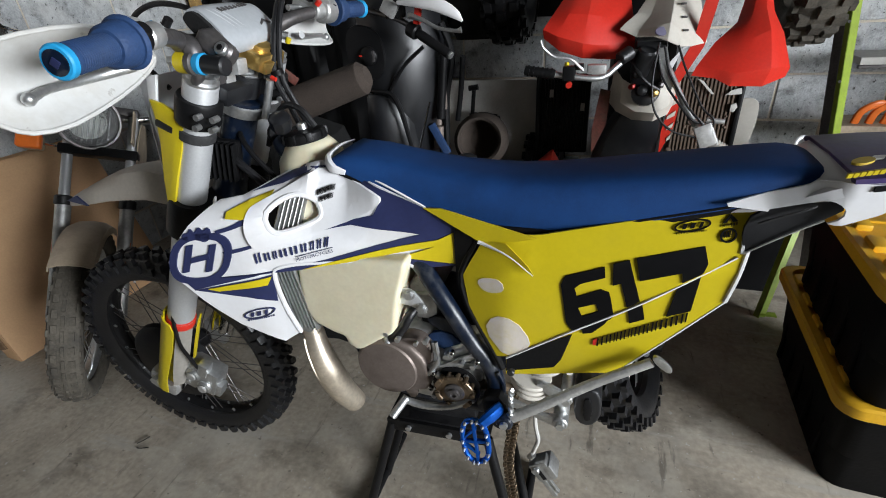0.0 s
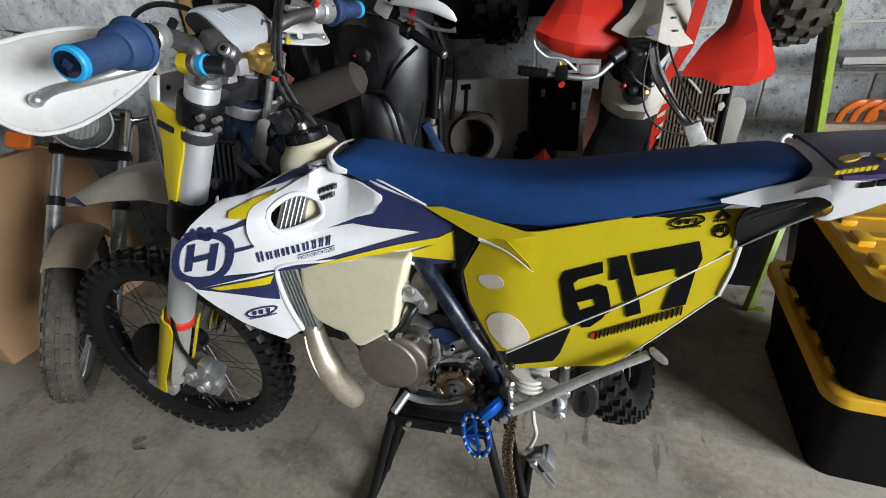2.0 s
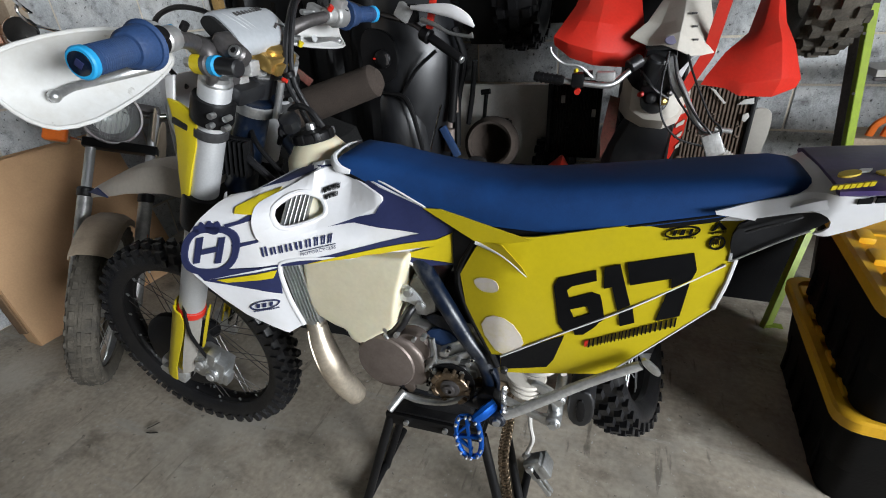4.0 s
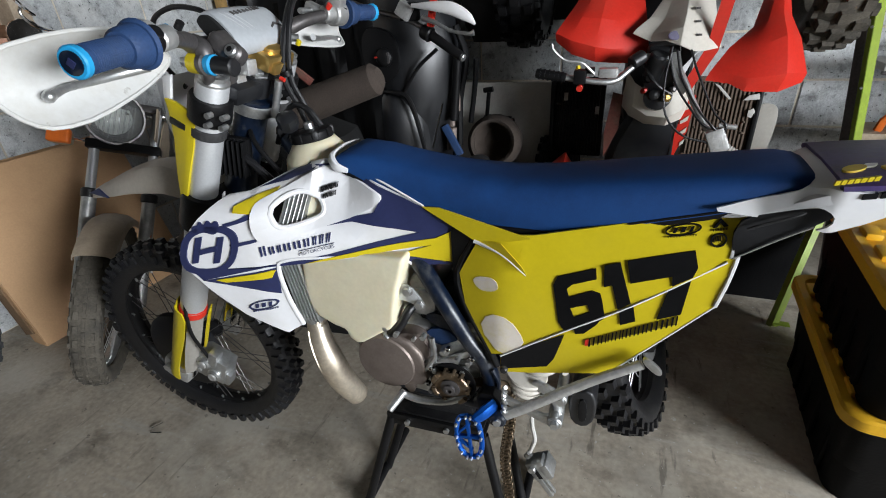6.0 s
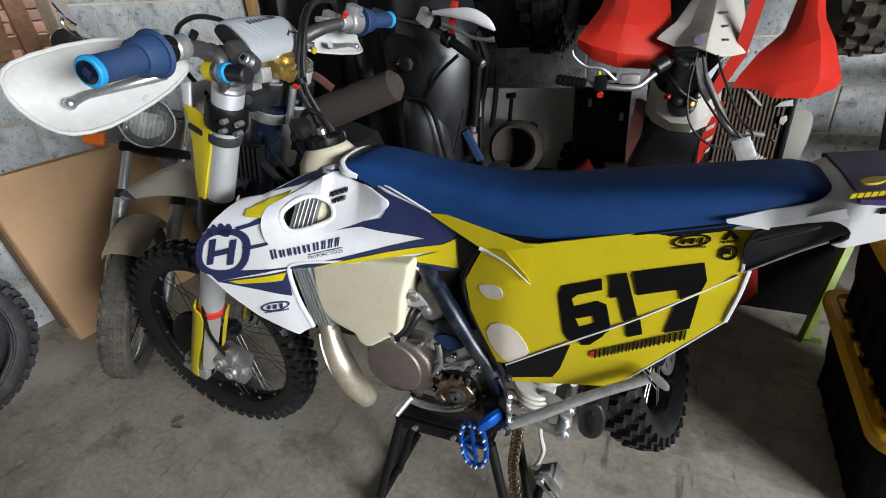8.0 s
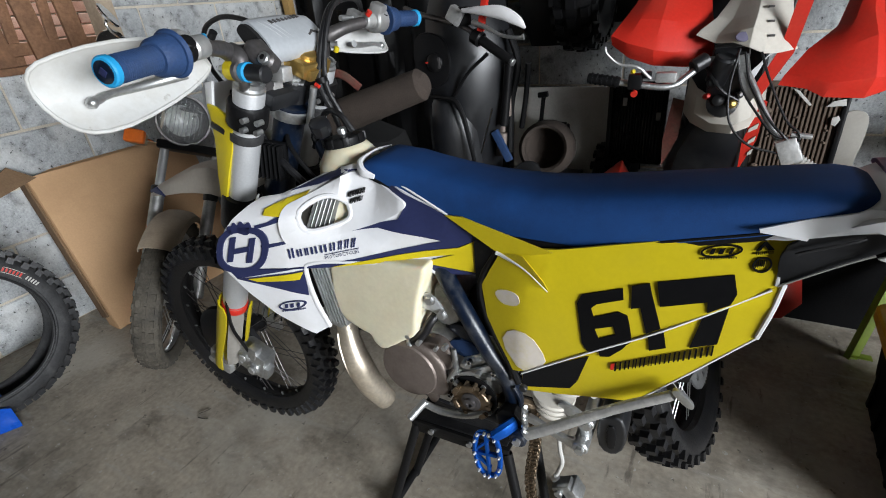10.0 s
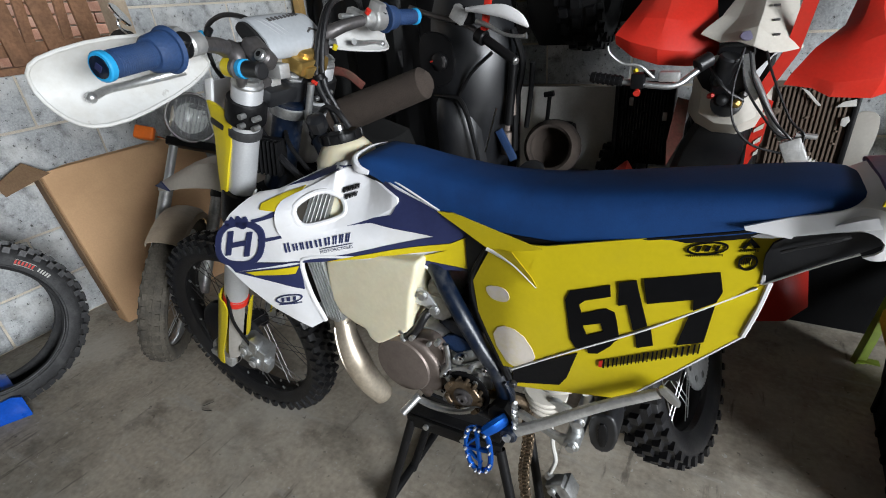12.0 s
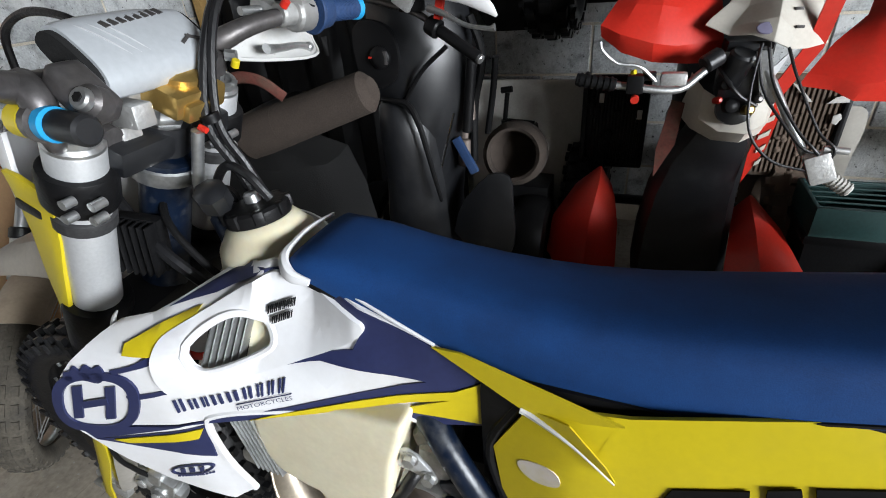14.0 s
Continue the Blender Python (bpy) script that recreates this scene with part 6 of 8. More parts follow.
rc = part("rear_caliper", join(box((0, 0, 0), (0.046, 0.036, 0.058), CAL, 0.005), box((0.018, 0.006, -0.004), (0.022, 0.05, 0.044), CAL, 0.006), rod(CAL @ Vector((-0.01, -0.018, 0.014)), CAL @ Vector((-0.01, -0.026, 0.014)), 0.010, 14, w=0.002), box((-0.018, -0.004, -0.052), (0.013, 0.012, 0.085), CAL, 0.003), box((-0.004, -0.004, -0.050), (0.006, 0.010, 0.070), CAL, 0.002)), ALU, bike, "loose rear brake caliper hanging by its hose")
part("caliper_slot", box((-0.004, -0.0185, -0.006), (0.010, 0.002, 0.030), CAL, 0.0005), BLACK, rc)
part("banjo_bolt", rod((0.340, 1.395, 0.208), (0.348, 1.395, 0.222), 0.008, 8), ALU, rc)
part("brake_hose", tube([(0.335, 1.40, 0.44), (0.346, 1.40, 0.36), (0.350, 1.40, 0.312), (0.357, 1.40, 0.270), (0.350, 1.40, 0.235), (0.343, 1.398, 0.214)], 0.0052, 8), GREY, rc)

# lift stand --------------------------------------------------------------------
stand = thing("lift_stand", (0.16, 1.4, 0), "black steel lift stand under the motorcycle engine", "lift stand")
PLATE = pose(0, 0, 0, 0, -3, 0)   # the plate tips up a little towards the back
part("top_plate", box((0.135, 1.41, 0.330), (0.25, 0.17, 0.006), Matrix.Translation((0.135, 1.41, 0.330)) @ PLATE @ Matrix.Translation((-0.135, -1.41, -0.330)), 0.002), BLACK, stand)
for y in (1.327, 1.493):
    part("plate_lip", box((0, 0, 0), (0.25, 0.005, 0.034), Matrix.Translation((0.135, y, 0.316)) @ PLATE, 0.002), BLACK, stand)
part("rubber_mat", box((0, 0, 0), (0.235, 0.155, 0.006), Matrix.Translation((0.135, 1.41, 0.336)) @ PLATE, 0.002), RUBBER, stand)
for y in (1.37, 1.45):
    part("cradle_block", box((0, 0, 0), (0.16, 0.03, 0.075), Matrix.Translation((0.14, y, 0.376)) @ PLATE, 0.006), RUBBER, stand, "black rubber block under the frame rails")
for x in (0.065, 0.165):
    part("plate_bolt", rod((x, 1.3245, 0.316 + 0.052 * (x - 0.135)), (x, 1.3175, 0.316 + 0.052 * (x - 0.135)), 0.007, 8), ALU, stand)
for ya, yb in ((1.333, 1.275), (1.487, 1.40)):
    part("leg", rod((0.020, ya, 0.312), (-0.064, yb, 0.0), 0.0115, 12), BLACK, stand)
    part("leg", rod((0.252, ya, 0.322), (0.335, yb, 0.0), 0.0115, 12), BLACK, stand)
for x in (-0.064, 0.335):
    part("foot_rail", rod((x, 1.262, 0.0115), (x, 1.53, 0.0115), 0.0115, 10), BLACK, stand)
# ---------------------------------------------------------------- loose rear wheel
def loose_rear_wheel():
    m = Matrix.Translation((0.639, 1.852, 0)) @ pose(0, 0, 0, 0, 0, -98.4) @ pose(0, 0, 0, 19.5, 0, 0) @ Matrix.Translation((0, 0, 0.308)) @ Matrix.Scale(0.955, 4)
    w = thing("rear_wheel", (0.639, 1.852, 0), "loose black spoked rear wheel with knobbly tyre and sprocket", "wheel")
    part("rim", rim_ring(0.235, 0.032, m), BLACK, w)
    tyre = part("tyre", tyre_body(0.222, 0.305, 0.062, m), RUBBER, w)
    part("tread", knobby(((0.0, 0.026, 0.026, 0.0, 0), (-0.031, 0.022, 0.026, 0.5, 0.003), (0.031, 0.022, 0.026, 0.5, 0.003), (-0.056, 0.017, 0.024, 0.0, 0.017), (0.056, 0.017, 0.024, 0.0, 0.017)), 0.305, 0.018, m, 34), RUBBER, tyre)
    part("spokes", spokes(0.035, 0.045, 0.226, m, 9, 0.0016), ALU, w)
    part("hub", disc_y([(0.035, -0.06), (0.045, -0.05), (0.045, -0.042), (0.026, -0.03), (0.026, 0.03), (0.045, 0.042), (0.045, 0.05), (0.03, 0.065)], m, 24), BLACK, w)
    out = []
    for i in range(48):
        a = 2 * math.pi * i / 48
        out += [(0.098 * math.cos(a), 0.098 * math.sin(a)), (0.106 * math.cos(a + 0.035), 0.106 * math.sin(a + 0.035)), (0.106 * math.cos(a + 0.075), 0.106 * math.sin(a + 0.075))]
    holes = [ring_outline(0.075 * math.cos(a), 0.075 * math.sin(a), 0.011, 0.011, 10, power=2) for a in (2 * math.pi * i / 8 for i in range(8))]
    part("sprocket", shifted(sheet(out, lambda x, z: 0.066, 0.005, holes, step=0.2), m), ALU, w, "silver toothed sprocket")
    return w


loose_rear_wheel()

# ---------------------------------------------------------------- old road motorcycle by the left wall
def old_motorcycle():
    b = thing("old_motorcycle", (-1.315, 1.47, 0), "dusty beige old road motorcycle with round headlamp", "motorcycle")
    lean = pose(0, 0, 0, -18, 0, 0) @ Matrix.Translation((0, 0, 0.30))   # it leans over on its side stand
    m = Matrix.Translation((-1.315, 1.47, 0)) @ pose(0, 0, 0, 0, 0, -51) @ lean
    body = Matrix.Translation((-1.315, 1.47, 0)) @ pose(0, 0, 0, 0, 0, -82) @ lean @ Matrix.Translation((-0.24, 0.10, -0.02))
    w = part("front_wheel", rim_ring(0.245, 0.026, m), ALU, b, "dusty spoked front wheel")
    t = part("tyre", tyre_body(0.235, 0.298, 0.046, m), DUSTY, w)
    part("tread", knobby(((0.0, 0.010, 0.04, 0.0, 0), (-0.022, 0.018, 0.030, 0.5, 0.003), (0.022, 0.018, 0.030, 0.0, 0.003), (-0.039, 0.012, 0.022, 0.2, 0.013), (0.039, 0.012, 0.022, 0.7, 0.013)), 0.296, 0.006, m, 40), DUSTY, t)
    part("spokes", spokes(0.03, 0.04, 0.238, m, 9, 0.0015), ALU, w)
    part("hub", disc_y([(0.05, -0.045), (0.06, -0.04), (0.06, 0.035), (0.04, 0.05)], m, 24), CAST, w)
    # local frame of the front end: x forward along the wheel
    F = m @ pose(0, 0, 0)
    def fl(bm):
        return shifted(bm, F)
    def fb(bm):
        return shifted(bm, body)
    rows = []
    for i in range(15):
        a = radians(128 - 70 * i / 14)
        r = 0.316
        prof = ((-0.062, -0.03), (-0.058, -0.008), (-0.035, 0.006), (0, 0.010), (0.035, 0.006), (0.058, -0.008), (0.062, -0.03))
        rows.append([((r + h) * math.cos(a), y, (r + h) * math.sin(a)) for y, h in prof] + [((r + h - 0.004) * math.cos(a), y * 0.95, (r + h - 0.004) * math.sin(a)) for y, h in reversed(prof)])
    part("front_mudguard", fl(loft(rows)), BEIGE, b, "rounded beige front mudguard")
    tilt = pose(0, 0, 0, 0, -28, 0)
    for s in (-1, 1):
        leg = part("fork_leg", fl(shifted(rod((0, s * 0.095, -0.02), (0, s * 0.095, 0.39), 0.024, 16, w=0.004), tilt)), CAST, b, "grey fork slider with chrome tube")
        part("chrome_tube", fl(shifted(rod((0, s * 0.095, 0.39), (0, s * 0.095, 0.72), 0.0165, 16), tilt)), FORK, leg)
        part("fork_seal", fl(shifted(rod((0, s * 0.095, 0.375), (0, s * 0.095, 0.41), 0.028, 16, w=0.005), tilt)), RUBBER, leg)
        part("reflector", fl(shifted(box((-0.026 * 0, s * 0.112, 0.22), (0.03, 0.006, 0.07), None, 0.002), tilt)), ORANGE, leg)
        if s > 0:
            continue
        ind = part("indicator_stalk", fl(shifted(rod((0.02, s * 0.09, 0.575), (0.0, s * 0.165, 0.585), 0.005, 8), tilt)), CHROME, b)
        part("indicator_body", fl(shifted(box((-0.006, s * 0.195, 0.585), (0.040, 0.062, 0.046), None, 0.010, 3), tilt)), BEIGE, ind)
        part("indicator_lens", fl(shifted(box((0.030, s * 0.195, 0.585), (0.034, 0.070, 0.052), None, 0.010, 3), tilt)), ORANGE, ind, "orange indicator lens")
    part("fork_bridge", fl(shifted(box((0.0, 0, 0.575), (0.06, 0.24, 0.035), None, 0.008), tilt)), BLACK, b)
    part("upper_bridge", fl(shifted(box((-0.01, 0, 0.735), (0.06, 0.22, 0.03), None, 0.008), tilt)), DARK_METAL, b)
    H_ = Matrix.Translation((-0.044, -0.024, -0.015)) @ F @ tilt @ Matrix.Translation((0.06, 0.008, 0.697)) @ pose(0, 0, 0, 0, 0, 20) @ pose(0, 0, 0, 0, 100, 0) @ Matrix.Scale(1.08, 4)
    lamp = part("headlamp", lathe([(0.03, -0.09), (0.065, -0.07), (0.083, -0.03), (0.089, 0.0), (0.0925, 0.012), (0.090, 0.017), (0.084, 0.017), (0.08, 0.004), (0.05, -0.03), (0.01, -0.045)], H_, 36, cap=False), DARK_METAL, b, "round chrome headlamp with fluted glass")
    part("reflector", lathe([(0.079, 0.003), (0.068, -0.014), (0.048, -0.030), (0.02, -0.040), (0.004, -0.042)], H_, 36, cap=False), REFLECT, lamp, "bright reflector bowl")
    lens = part("headlamp_glass", lathe([(0.081, 0.006), (0.075, 0.016), (0.055, 0.024), (0.03, 0.028), (0.004, 0.029)], H_, 32), GLASS, lamp)
    lens.visible_shadow = False   # daylight reaches the bowl through the pane
    for i in range(9):
        yy = -0.056 + 0.014 * i
        hgt = math.sqrt(max(0.0, 0.074 ** 2 - yy ** 2))
        part("lens_flute", shifted(rod((-hgt, yy, 0.012), (hgt, yy, 0.012), 0.0025, 6), H_), GLASS, lamp).visible_shadow = False
    for s in (-1, 1):
        part("headlamp_bracket", fl(shifted(box((0.03, s * 0.102, 0.67), (0.06, 0.006, 0.12), None, 0.003), tilt)), BEIGE, b)
    part("headlamp_cowl", fl(shifted(sheet(rounded([(-0.10, 0.50), (0.0, 0.50), (0.03, 0.58), (0.0, 0.70), (-0.10, 0.72), (-0.18, 0.62)], 1), lambda x, z: 0.115 - 0.03 * x, 0.004), tilt)), BEIGE, b)
    part("handlebar", fl(shifted(tube([(-0.17, -0.36, 0.76), (-0.09, -0.24, 0.79), (-0.02, -0.10, 0.72), (-0.02, 0.10, 0.72), (-0.09, 0.24, 0.79), (-0.17, 0.36, 0.76)], 0.011, 10), tilt)), CHROME, b)
    for s in (-1, 1):
        part("grip", fl(shifted(rod((-0.12, s * 0.29, 0.78), (-0.18, s * 0.38, 0.757), 0.016, 12, w=0.003), tilt)), BLACK, b)
        mi = part("mirror", fl(shifted(lathe([(0.01, 0), (0.05, 0.006), (0.056, 0.014), (0.05, 0.018), (0.004, 0.018)], Matrix.Translation((-0.06, s * 0.36, 0.96)) @ pose(0, 0, 0, 0, -80, 0), 24), tilt)), CHROME, b, "round chrome mirror")
        part("mirror_stalk", fl(shifted(tube([(-0.09, s * 0.25, 0.79), (-0.085, s * 0.29, 0.87), (-0.065, s * 0.34, 0.95)], 0.005, 8), tilt)), CHROME, mi)
    mi = part("mirror", lathe([(0.008, 0), (0.042, 0.005), (0.048, 0.013), (0.044, 0.017), (0.004, 0.017)], Matrix.Translation((-1.45, 1.782, 1.262)) @ Vector((0.62, 0.62, 0.48)).to_track_quat("Z", "Y").to_matrix().to_4x4(), 24), CHROME, b, "round chrome mirror seen edge-on")
    part("mirror_stalk", tube([(-1.45, 1.785, 1.262), (-1.45, 1.775, 1.235), (-1.45, 1.80, 1.20), (-1.45, 1.85, 1.178), (-1.44, 1.93, 1.15)], 0.0055, 8), CHROME, mi)
    part("fuel_tank", fb(loft([[(x, hw_ * math.cos(a), z + hz * math.sin(a)) for a in (2 * math.pi * i / 18 for i in range(18))] for x, z, hw_, hz in ((-0.22, 0.55, 0.04, 0.05), (-0.28, 0.56, 0.12, 0.10), (-0.45, 0.56, 0.14, 0.11), (-0.60, 0.53, 0.12, 0.09), (-0.68, 0.50, 0.06, 0.05))])), mat("dark_blue_paint", (0.015, 0.03, 0.08), 0.3, vary=0.15, coat=0.4), b, "dark blue fuel tank")
    part("saddle", fb(loft([[(x, 0.11 * k * math.cos(a), 0.50 + 0.05 * math.sin(a)) for a in (2 * math.pi * i / 14 for i in range(14))] for x, k in ((-0.64, 0.6), (-0.75, 1), (-1.0, 1.1), (-1.2, 1.0), (-1.24, 0.6))])), BLACK, b)
    eng = part("engine", fb(join(box((-0.55, 0, 0.12), (0.30, 0.22, 0.22), None, 0.04), box((-0.45, 0, 0.3), (0.10, 0.12, 0.2), None, 0.02))), CAST, b)
    for i in range(7):
        part("cooling_fin", fb(box((-0.45, 0, 0.26 + 0.018 * i), (0.14, 0.16, 0.007), None, 0.002)), CAST, eng)
    part("engine_bar", fb(tube([(-0.20, 0.10, 0.30), (-0.26, 0.16, 0.10), (-0.30, 0.19, -0.02), (-0.40, 0.17, -0.06)], 0.011, 8)), CHROME, b)
    part("frame", fb(join(tube([(-0.25, 0, 0.47), (-0.32, 0, 0.15), (-0.36, 0, -0.05), (-0.75, 0, -0.08)], 0.018, 8), tube([(-0.26, 0, 0.53), (-0.5, 0, 0.45), (-0.9, 0, 0.42)], 0.018, 8))), BLACK, b)
    rw = part("rear_wheel", shifted(rim_ring(0.225, 0.026, Matrix.Translation((-1.12, 0, -0.01))), body), ALU, b)
    part("tyre", shifted(tyre_body(0.215, 0.285, 0.05, Matrix.Translation((-1.12, 0, -0.01))), body), DUSTY, rw)
    return b


old_motorcycle()

# ---------------------------------------------------------------- loose tyre, cardboard, blue film
def hollow_tyre(ri, ro, half, m, seg=80):
    """A bare tyre round the y axis, open inside between its beads."""
    d = ro - ri
    prof = [(ri, -half), (ri - 0.004, -half + 0.006), (ri, -half + 0.014), (ri + d * 0.35, -half + 0.010), (ri + d * 0.72, -half * 0.72), (ri + d * 0.82, 0), (ri + d * 0.72, half * 0.72), (ri + d * 0.35, half - 0.010), (ri, half - 0.014), (ri - 0.004, half - 0.006), (ri, half),
            (ri + d * 0.14, half + 0.001), (ri + d * 0.18, half + 0.005), (ri + d * 0.52, half + 0.006), (ri + d * 0.78, half * 0.90), (ri + d * 0.95, half * 0.5), (ro, 0), (ri + d * 0.95, -half * 0.5), (ri + d * 0.78, -half * 0.90), (ri + d * 0.52, -half - 0.006), (ri + d * 0.18, -half - 0.005), (ri + d * 0.14, -half - 0.001)]
    bm = bmesh.new()
    rings = [[bm.verts.new((r * math.cos(a), y, r * math.sin(a))) for r, y in prof] for a in (2 * math.pi * i / seg for i in range(seg))]
    for i in range(seg):
        A, B = rings[i], rings[(i + 1) % seg]
        for k in range(len(prof)):
            bm.faces.new((A[k], A[(k + 1) % len(prof)], B[(k + 1) % len(prof)], B[k]))
    bmesh.ops.recalc_face_normals(bm, faces=bm.faces)
    return shifted(bm, m)


def loose_tyre():
    m = Matrix.Translation((-1.608, 1.007, 0.323)) @ pose(0, 0, 0, 0, 0, 81.5) @ pose(0, 0, 0, -6.3, 0, 0)
    t = thing("loose_tyre", (-1.608, 1.007, 0), "loose black knobbly tyre standing before the block wall", "tyre")
    part("carcass", hollow_tyre(0.231, 0.308, 0.066, m), GREYED, t)
    for y in (-0.0675, 0.0675):
        part("bead", shifted(tube([(0.233 * math.cos(a), y, 0.233 * math.sin(a)) for a in (2 * math.pi * i / 60 for i in range(60))], 0.005, 8, 1, closed=True), m), RUBBER, t)
    part("tread", knobby(((0.0, 0.026, 0.024, 0.0, 0), (-0.031, 0.022, 0.024, 0.5, 0.004), (0.031, 0.022, 0.024, 0.5, 0.004), (-0.058, 0.018, 0.024, 0.0, 0.017), (0.058, 0.018, 0.024, 0.0, 0.017)), 0.308, 0.015, m, 40), RUBBER, t)
    mark = lambda name, deg, wd, ht, r, mt: part(name, shifted(box((0, 0, 0), (wd, 0.002, ht), Matrix.Translation((r * math.cos(radians(deg)), -0.0735, r * math.sin(radians(deg)))) @ pose(0, 0, 0, 0, 90 - deg, 0)), m), mt, t)
    for i in range(6):
        mark("letter_bar", 47 - 2.3 * i, 0.0055, 0.013, 0.262, RED)
    for i in range(5):
        mark("label_line", 46.2 - 2.8 * i, 0.013, 0.0014, 0.271, AGED_WHITE)
        mark("label_line", 46.2 - 2.8 * i, 0.012, 0.0014, 0.253, AGED_WHITE)
    for i in range(5):
        mark("sidewall_mark", 31 - 2.0 * i, 0.0045, 0.014, 0.262, GREY)
    return t


loose_tyre()


def cardboard_box():
    c = thing("cardboard_box", (-1.66, 1.75, 0), "large flattened brown cardboard box with open flap", "cardboard box")
    m = Matrix.Translation((-1.71, 1.48, 0)) @ pose(0, 0, 0, 0, 0, -3) @ pose(0, 0, 0, 0, -17, 0)
    part("front_panel", box((0.0, 0.36, 0.37), (0.010, 0.72, 0.74), m, 0.002), CARD, c)
    part("side_panel", box((-0.045, 0.002, 0.37), (0.085, 0.008, 0.74), m, 0.002), CARD, c)
    part("back_panel", box((-0.09, 0.36, 0.38), (0.008, 0.72, 0.76), m, 0.002), CARD, c)
    part("flap", box((-0.05, 0.36, 0.765), (0.13, 0.74, 0.010), m @ pose(0, 0, 0, 0, -12, 0), 0.002), DARK_CARD, c, "top flap with its shade put into the colour")
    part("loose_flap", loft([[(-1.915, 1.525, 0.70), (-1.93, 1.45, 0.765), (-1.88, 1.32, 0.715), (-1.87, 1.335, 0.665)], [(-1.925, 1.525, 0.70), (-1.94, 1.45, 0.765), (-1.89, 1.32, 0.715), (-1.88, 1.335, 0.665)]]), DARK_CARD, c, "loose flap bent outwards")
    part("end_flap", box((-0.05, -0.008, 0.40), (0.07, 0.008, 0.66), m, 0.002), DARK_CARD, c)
    return c


cardboard_box()
random.seed(31)
film_rows = []
for u in range(9):                        # folded film: a flat hump with a turned-back front edge
    c = Vector((-1.76, 0.965, 0.0)).lerp(Vector((-1.475, 0.925, 0.0)), u / 8)
    side = Vector((0.030, 0.056, 0))
    top = (0.05, 0.085, 0.098, 0.102, 0.100, 0.094, 0.070, 0.076, 0.03)[u]
    film_rows.append([c - side + Vector((0, 0, 0.004)), c - side + Vector((0, 0, top * 0.9)), c - side * 0.6 + Vector((0, 0, top + random.uniform(0, 0.006))), c + Vector((0, 0, top + random.uniform(-0.004, 0.006))), c + side * 0.6 + Vector((0, 0, top + random.uniform(0, 0.006))), c + side + Vector((0, 0, top * 0.9)), c + side + Vector((0, 0, 0.004))])
single("blue_plastic_film", loft(film_rows), BLUE_TAPE, "folded bundle of shiny blue plastic film on the floor", "plastic film")
for i, (x, y, r_) in enumerate(((-0.885, 1.285, 50), (-0.872, 1.272, 8))):
    single("twig", tube([(x, y, 0.004), (x + 0.02 * math.cos(radians(r_)), y + 0.02 * math.sin(radians(r_)), 0.006), (x + 0.038 * math.cos(radians(r_ + 10)), y + 0.038 * math.sin(radians(r_ + 10)), 0.004)], 0.0014, 6), BLACK, "thin dark twig lying on the concrete floor", "twig", "twigs on the floor")

# ---------------------------------------------------------------- storage totes with yellow lids
def tote(z0, x, y, turn):
    t = thing("storage_tote", (x, y, z0), "black plastic storage tote with notched yellow lid" if z0 > 0.1 else "black plastic storage tote under another in a stack", "storage tote", "stacked totes")
    m = Matrix.Translation((x, y, z0)) @ pose(0, 0, 0, 0, 0, turn)
    W, D, HH = 0.47, 0.66, 0.305
    def ring(w, d, z, r=0.05):
        pts = []
        for cx, cy, a0 in ((w / 2 - r, d / 2 - r, 0), (-w / 2 + r, d / 2 - r, 90), (-w / 2 + r, -d / 2 + r, 180), (w / 2 - r, -d / 2 + r, 270)):
            for k in range(5):
                a = radians(a0 + 22.5 * k)
                pts.append((cx + r * math.cos(a), cy + r * math.sin(a), z))
        return pts
    part("body", shifted(loft([ring(W - 0.11, D - 0.11, 0.0), ring(W - 0.09, D - 0.09, 0.12), ring(W - 0.085, D - 0.085, 0.123), ring(W - 0.05, D - 0.05, HH)]), m), TOTE, t)
    for i in range(5):
        part("body_rib", shifted(box((-W / 2 + 0.044, -0.2 + 0.1 * i, 0.16), (0.012, 0.02, 0.26), pose(0, 0, 0), 0.004), m), TOTE, t)
    lid = part("lid", shifted(loft([ring(W - 0.01, D - 0.01, HH - 0.02), ring(W, D, HH - 0.015), ring(W, D, HH + 0.012), ring(W - 0.012, D - 0.012, HH + 0.018), ring(W - 0.05, D - 0.05, HH + 0.018), ring(W - 0.06, D - 0.06, HH + 0.004)]), m), LID, t, "yellow snap-on lid")
    for i in range(5):
        part("lid_lug", shifted(box((-W / 2 + 0.042, -0.22 + 0.11 * i, HH + 0.02), (0.035, 0.06, 0.018), None, 0.007), m), LID, lid)
    for i in range(3):
        part("lid_lug", shifted(box((-0.13 + 0.13 * i, -D / 2 + 0.042, HH + 0.02), (0.07, 0.035, 0.018), None, 0.007), m), LID, lid)
    for i in range(4):
        part("lid_rib", shifted(box((0.0, -0.18 + 0.12 * i, HH + 0.006), (W - 0.14, 0.03, 0.008), None, 0.003), m), LID, lid)
    return t


tote(0.0, 1.262, 1.937, -3)
tote(0.325, 1.24, 1.895, -3.5)

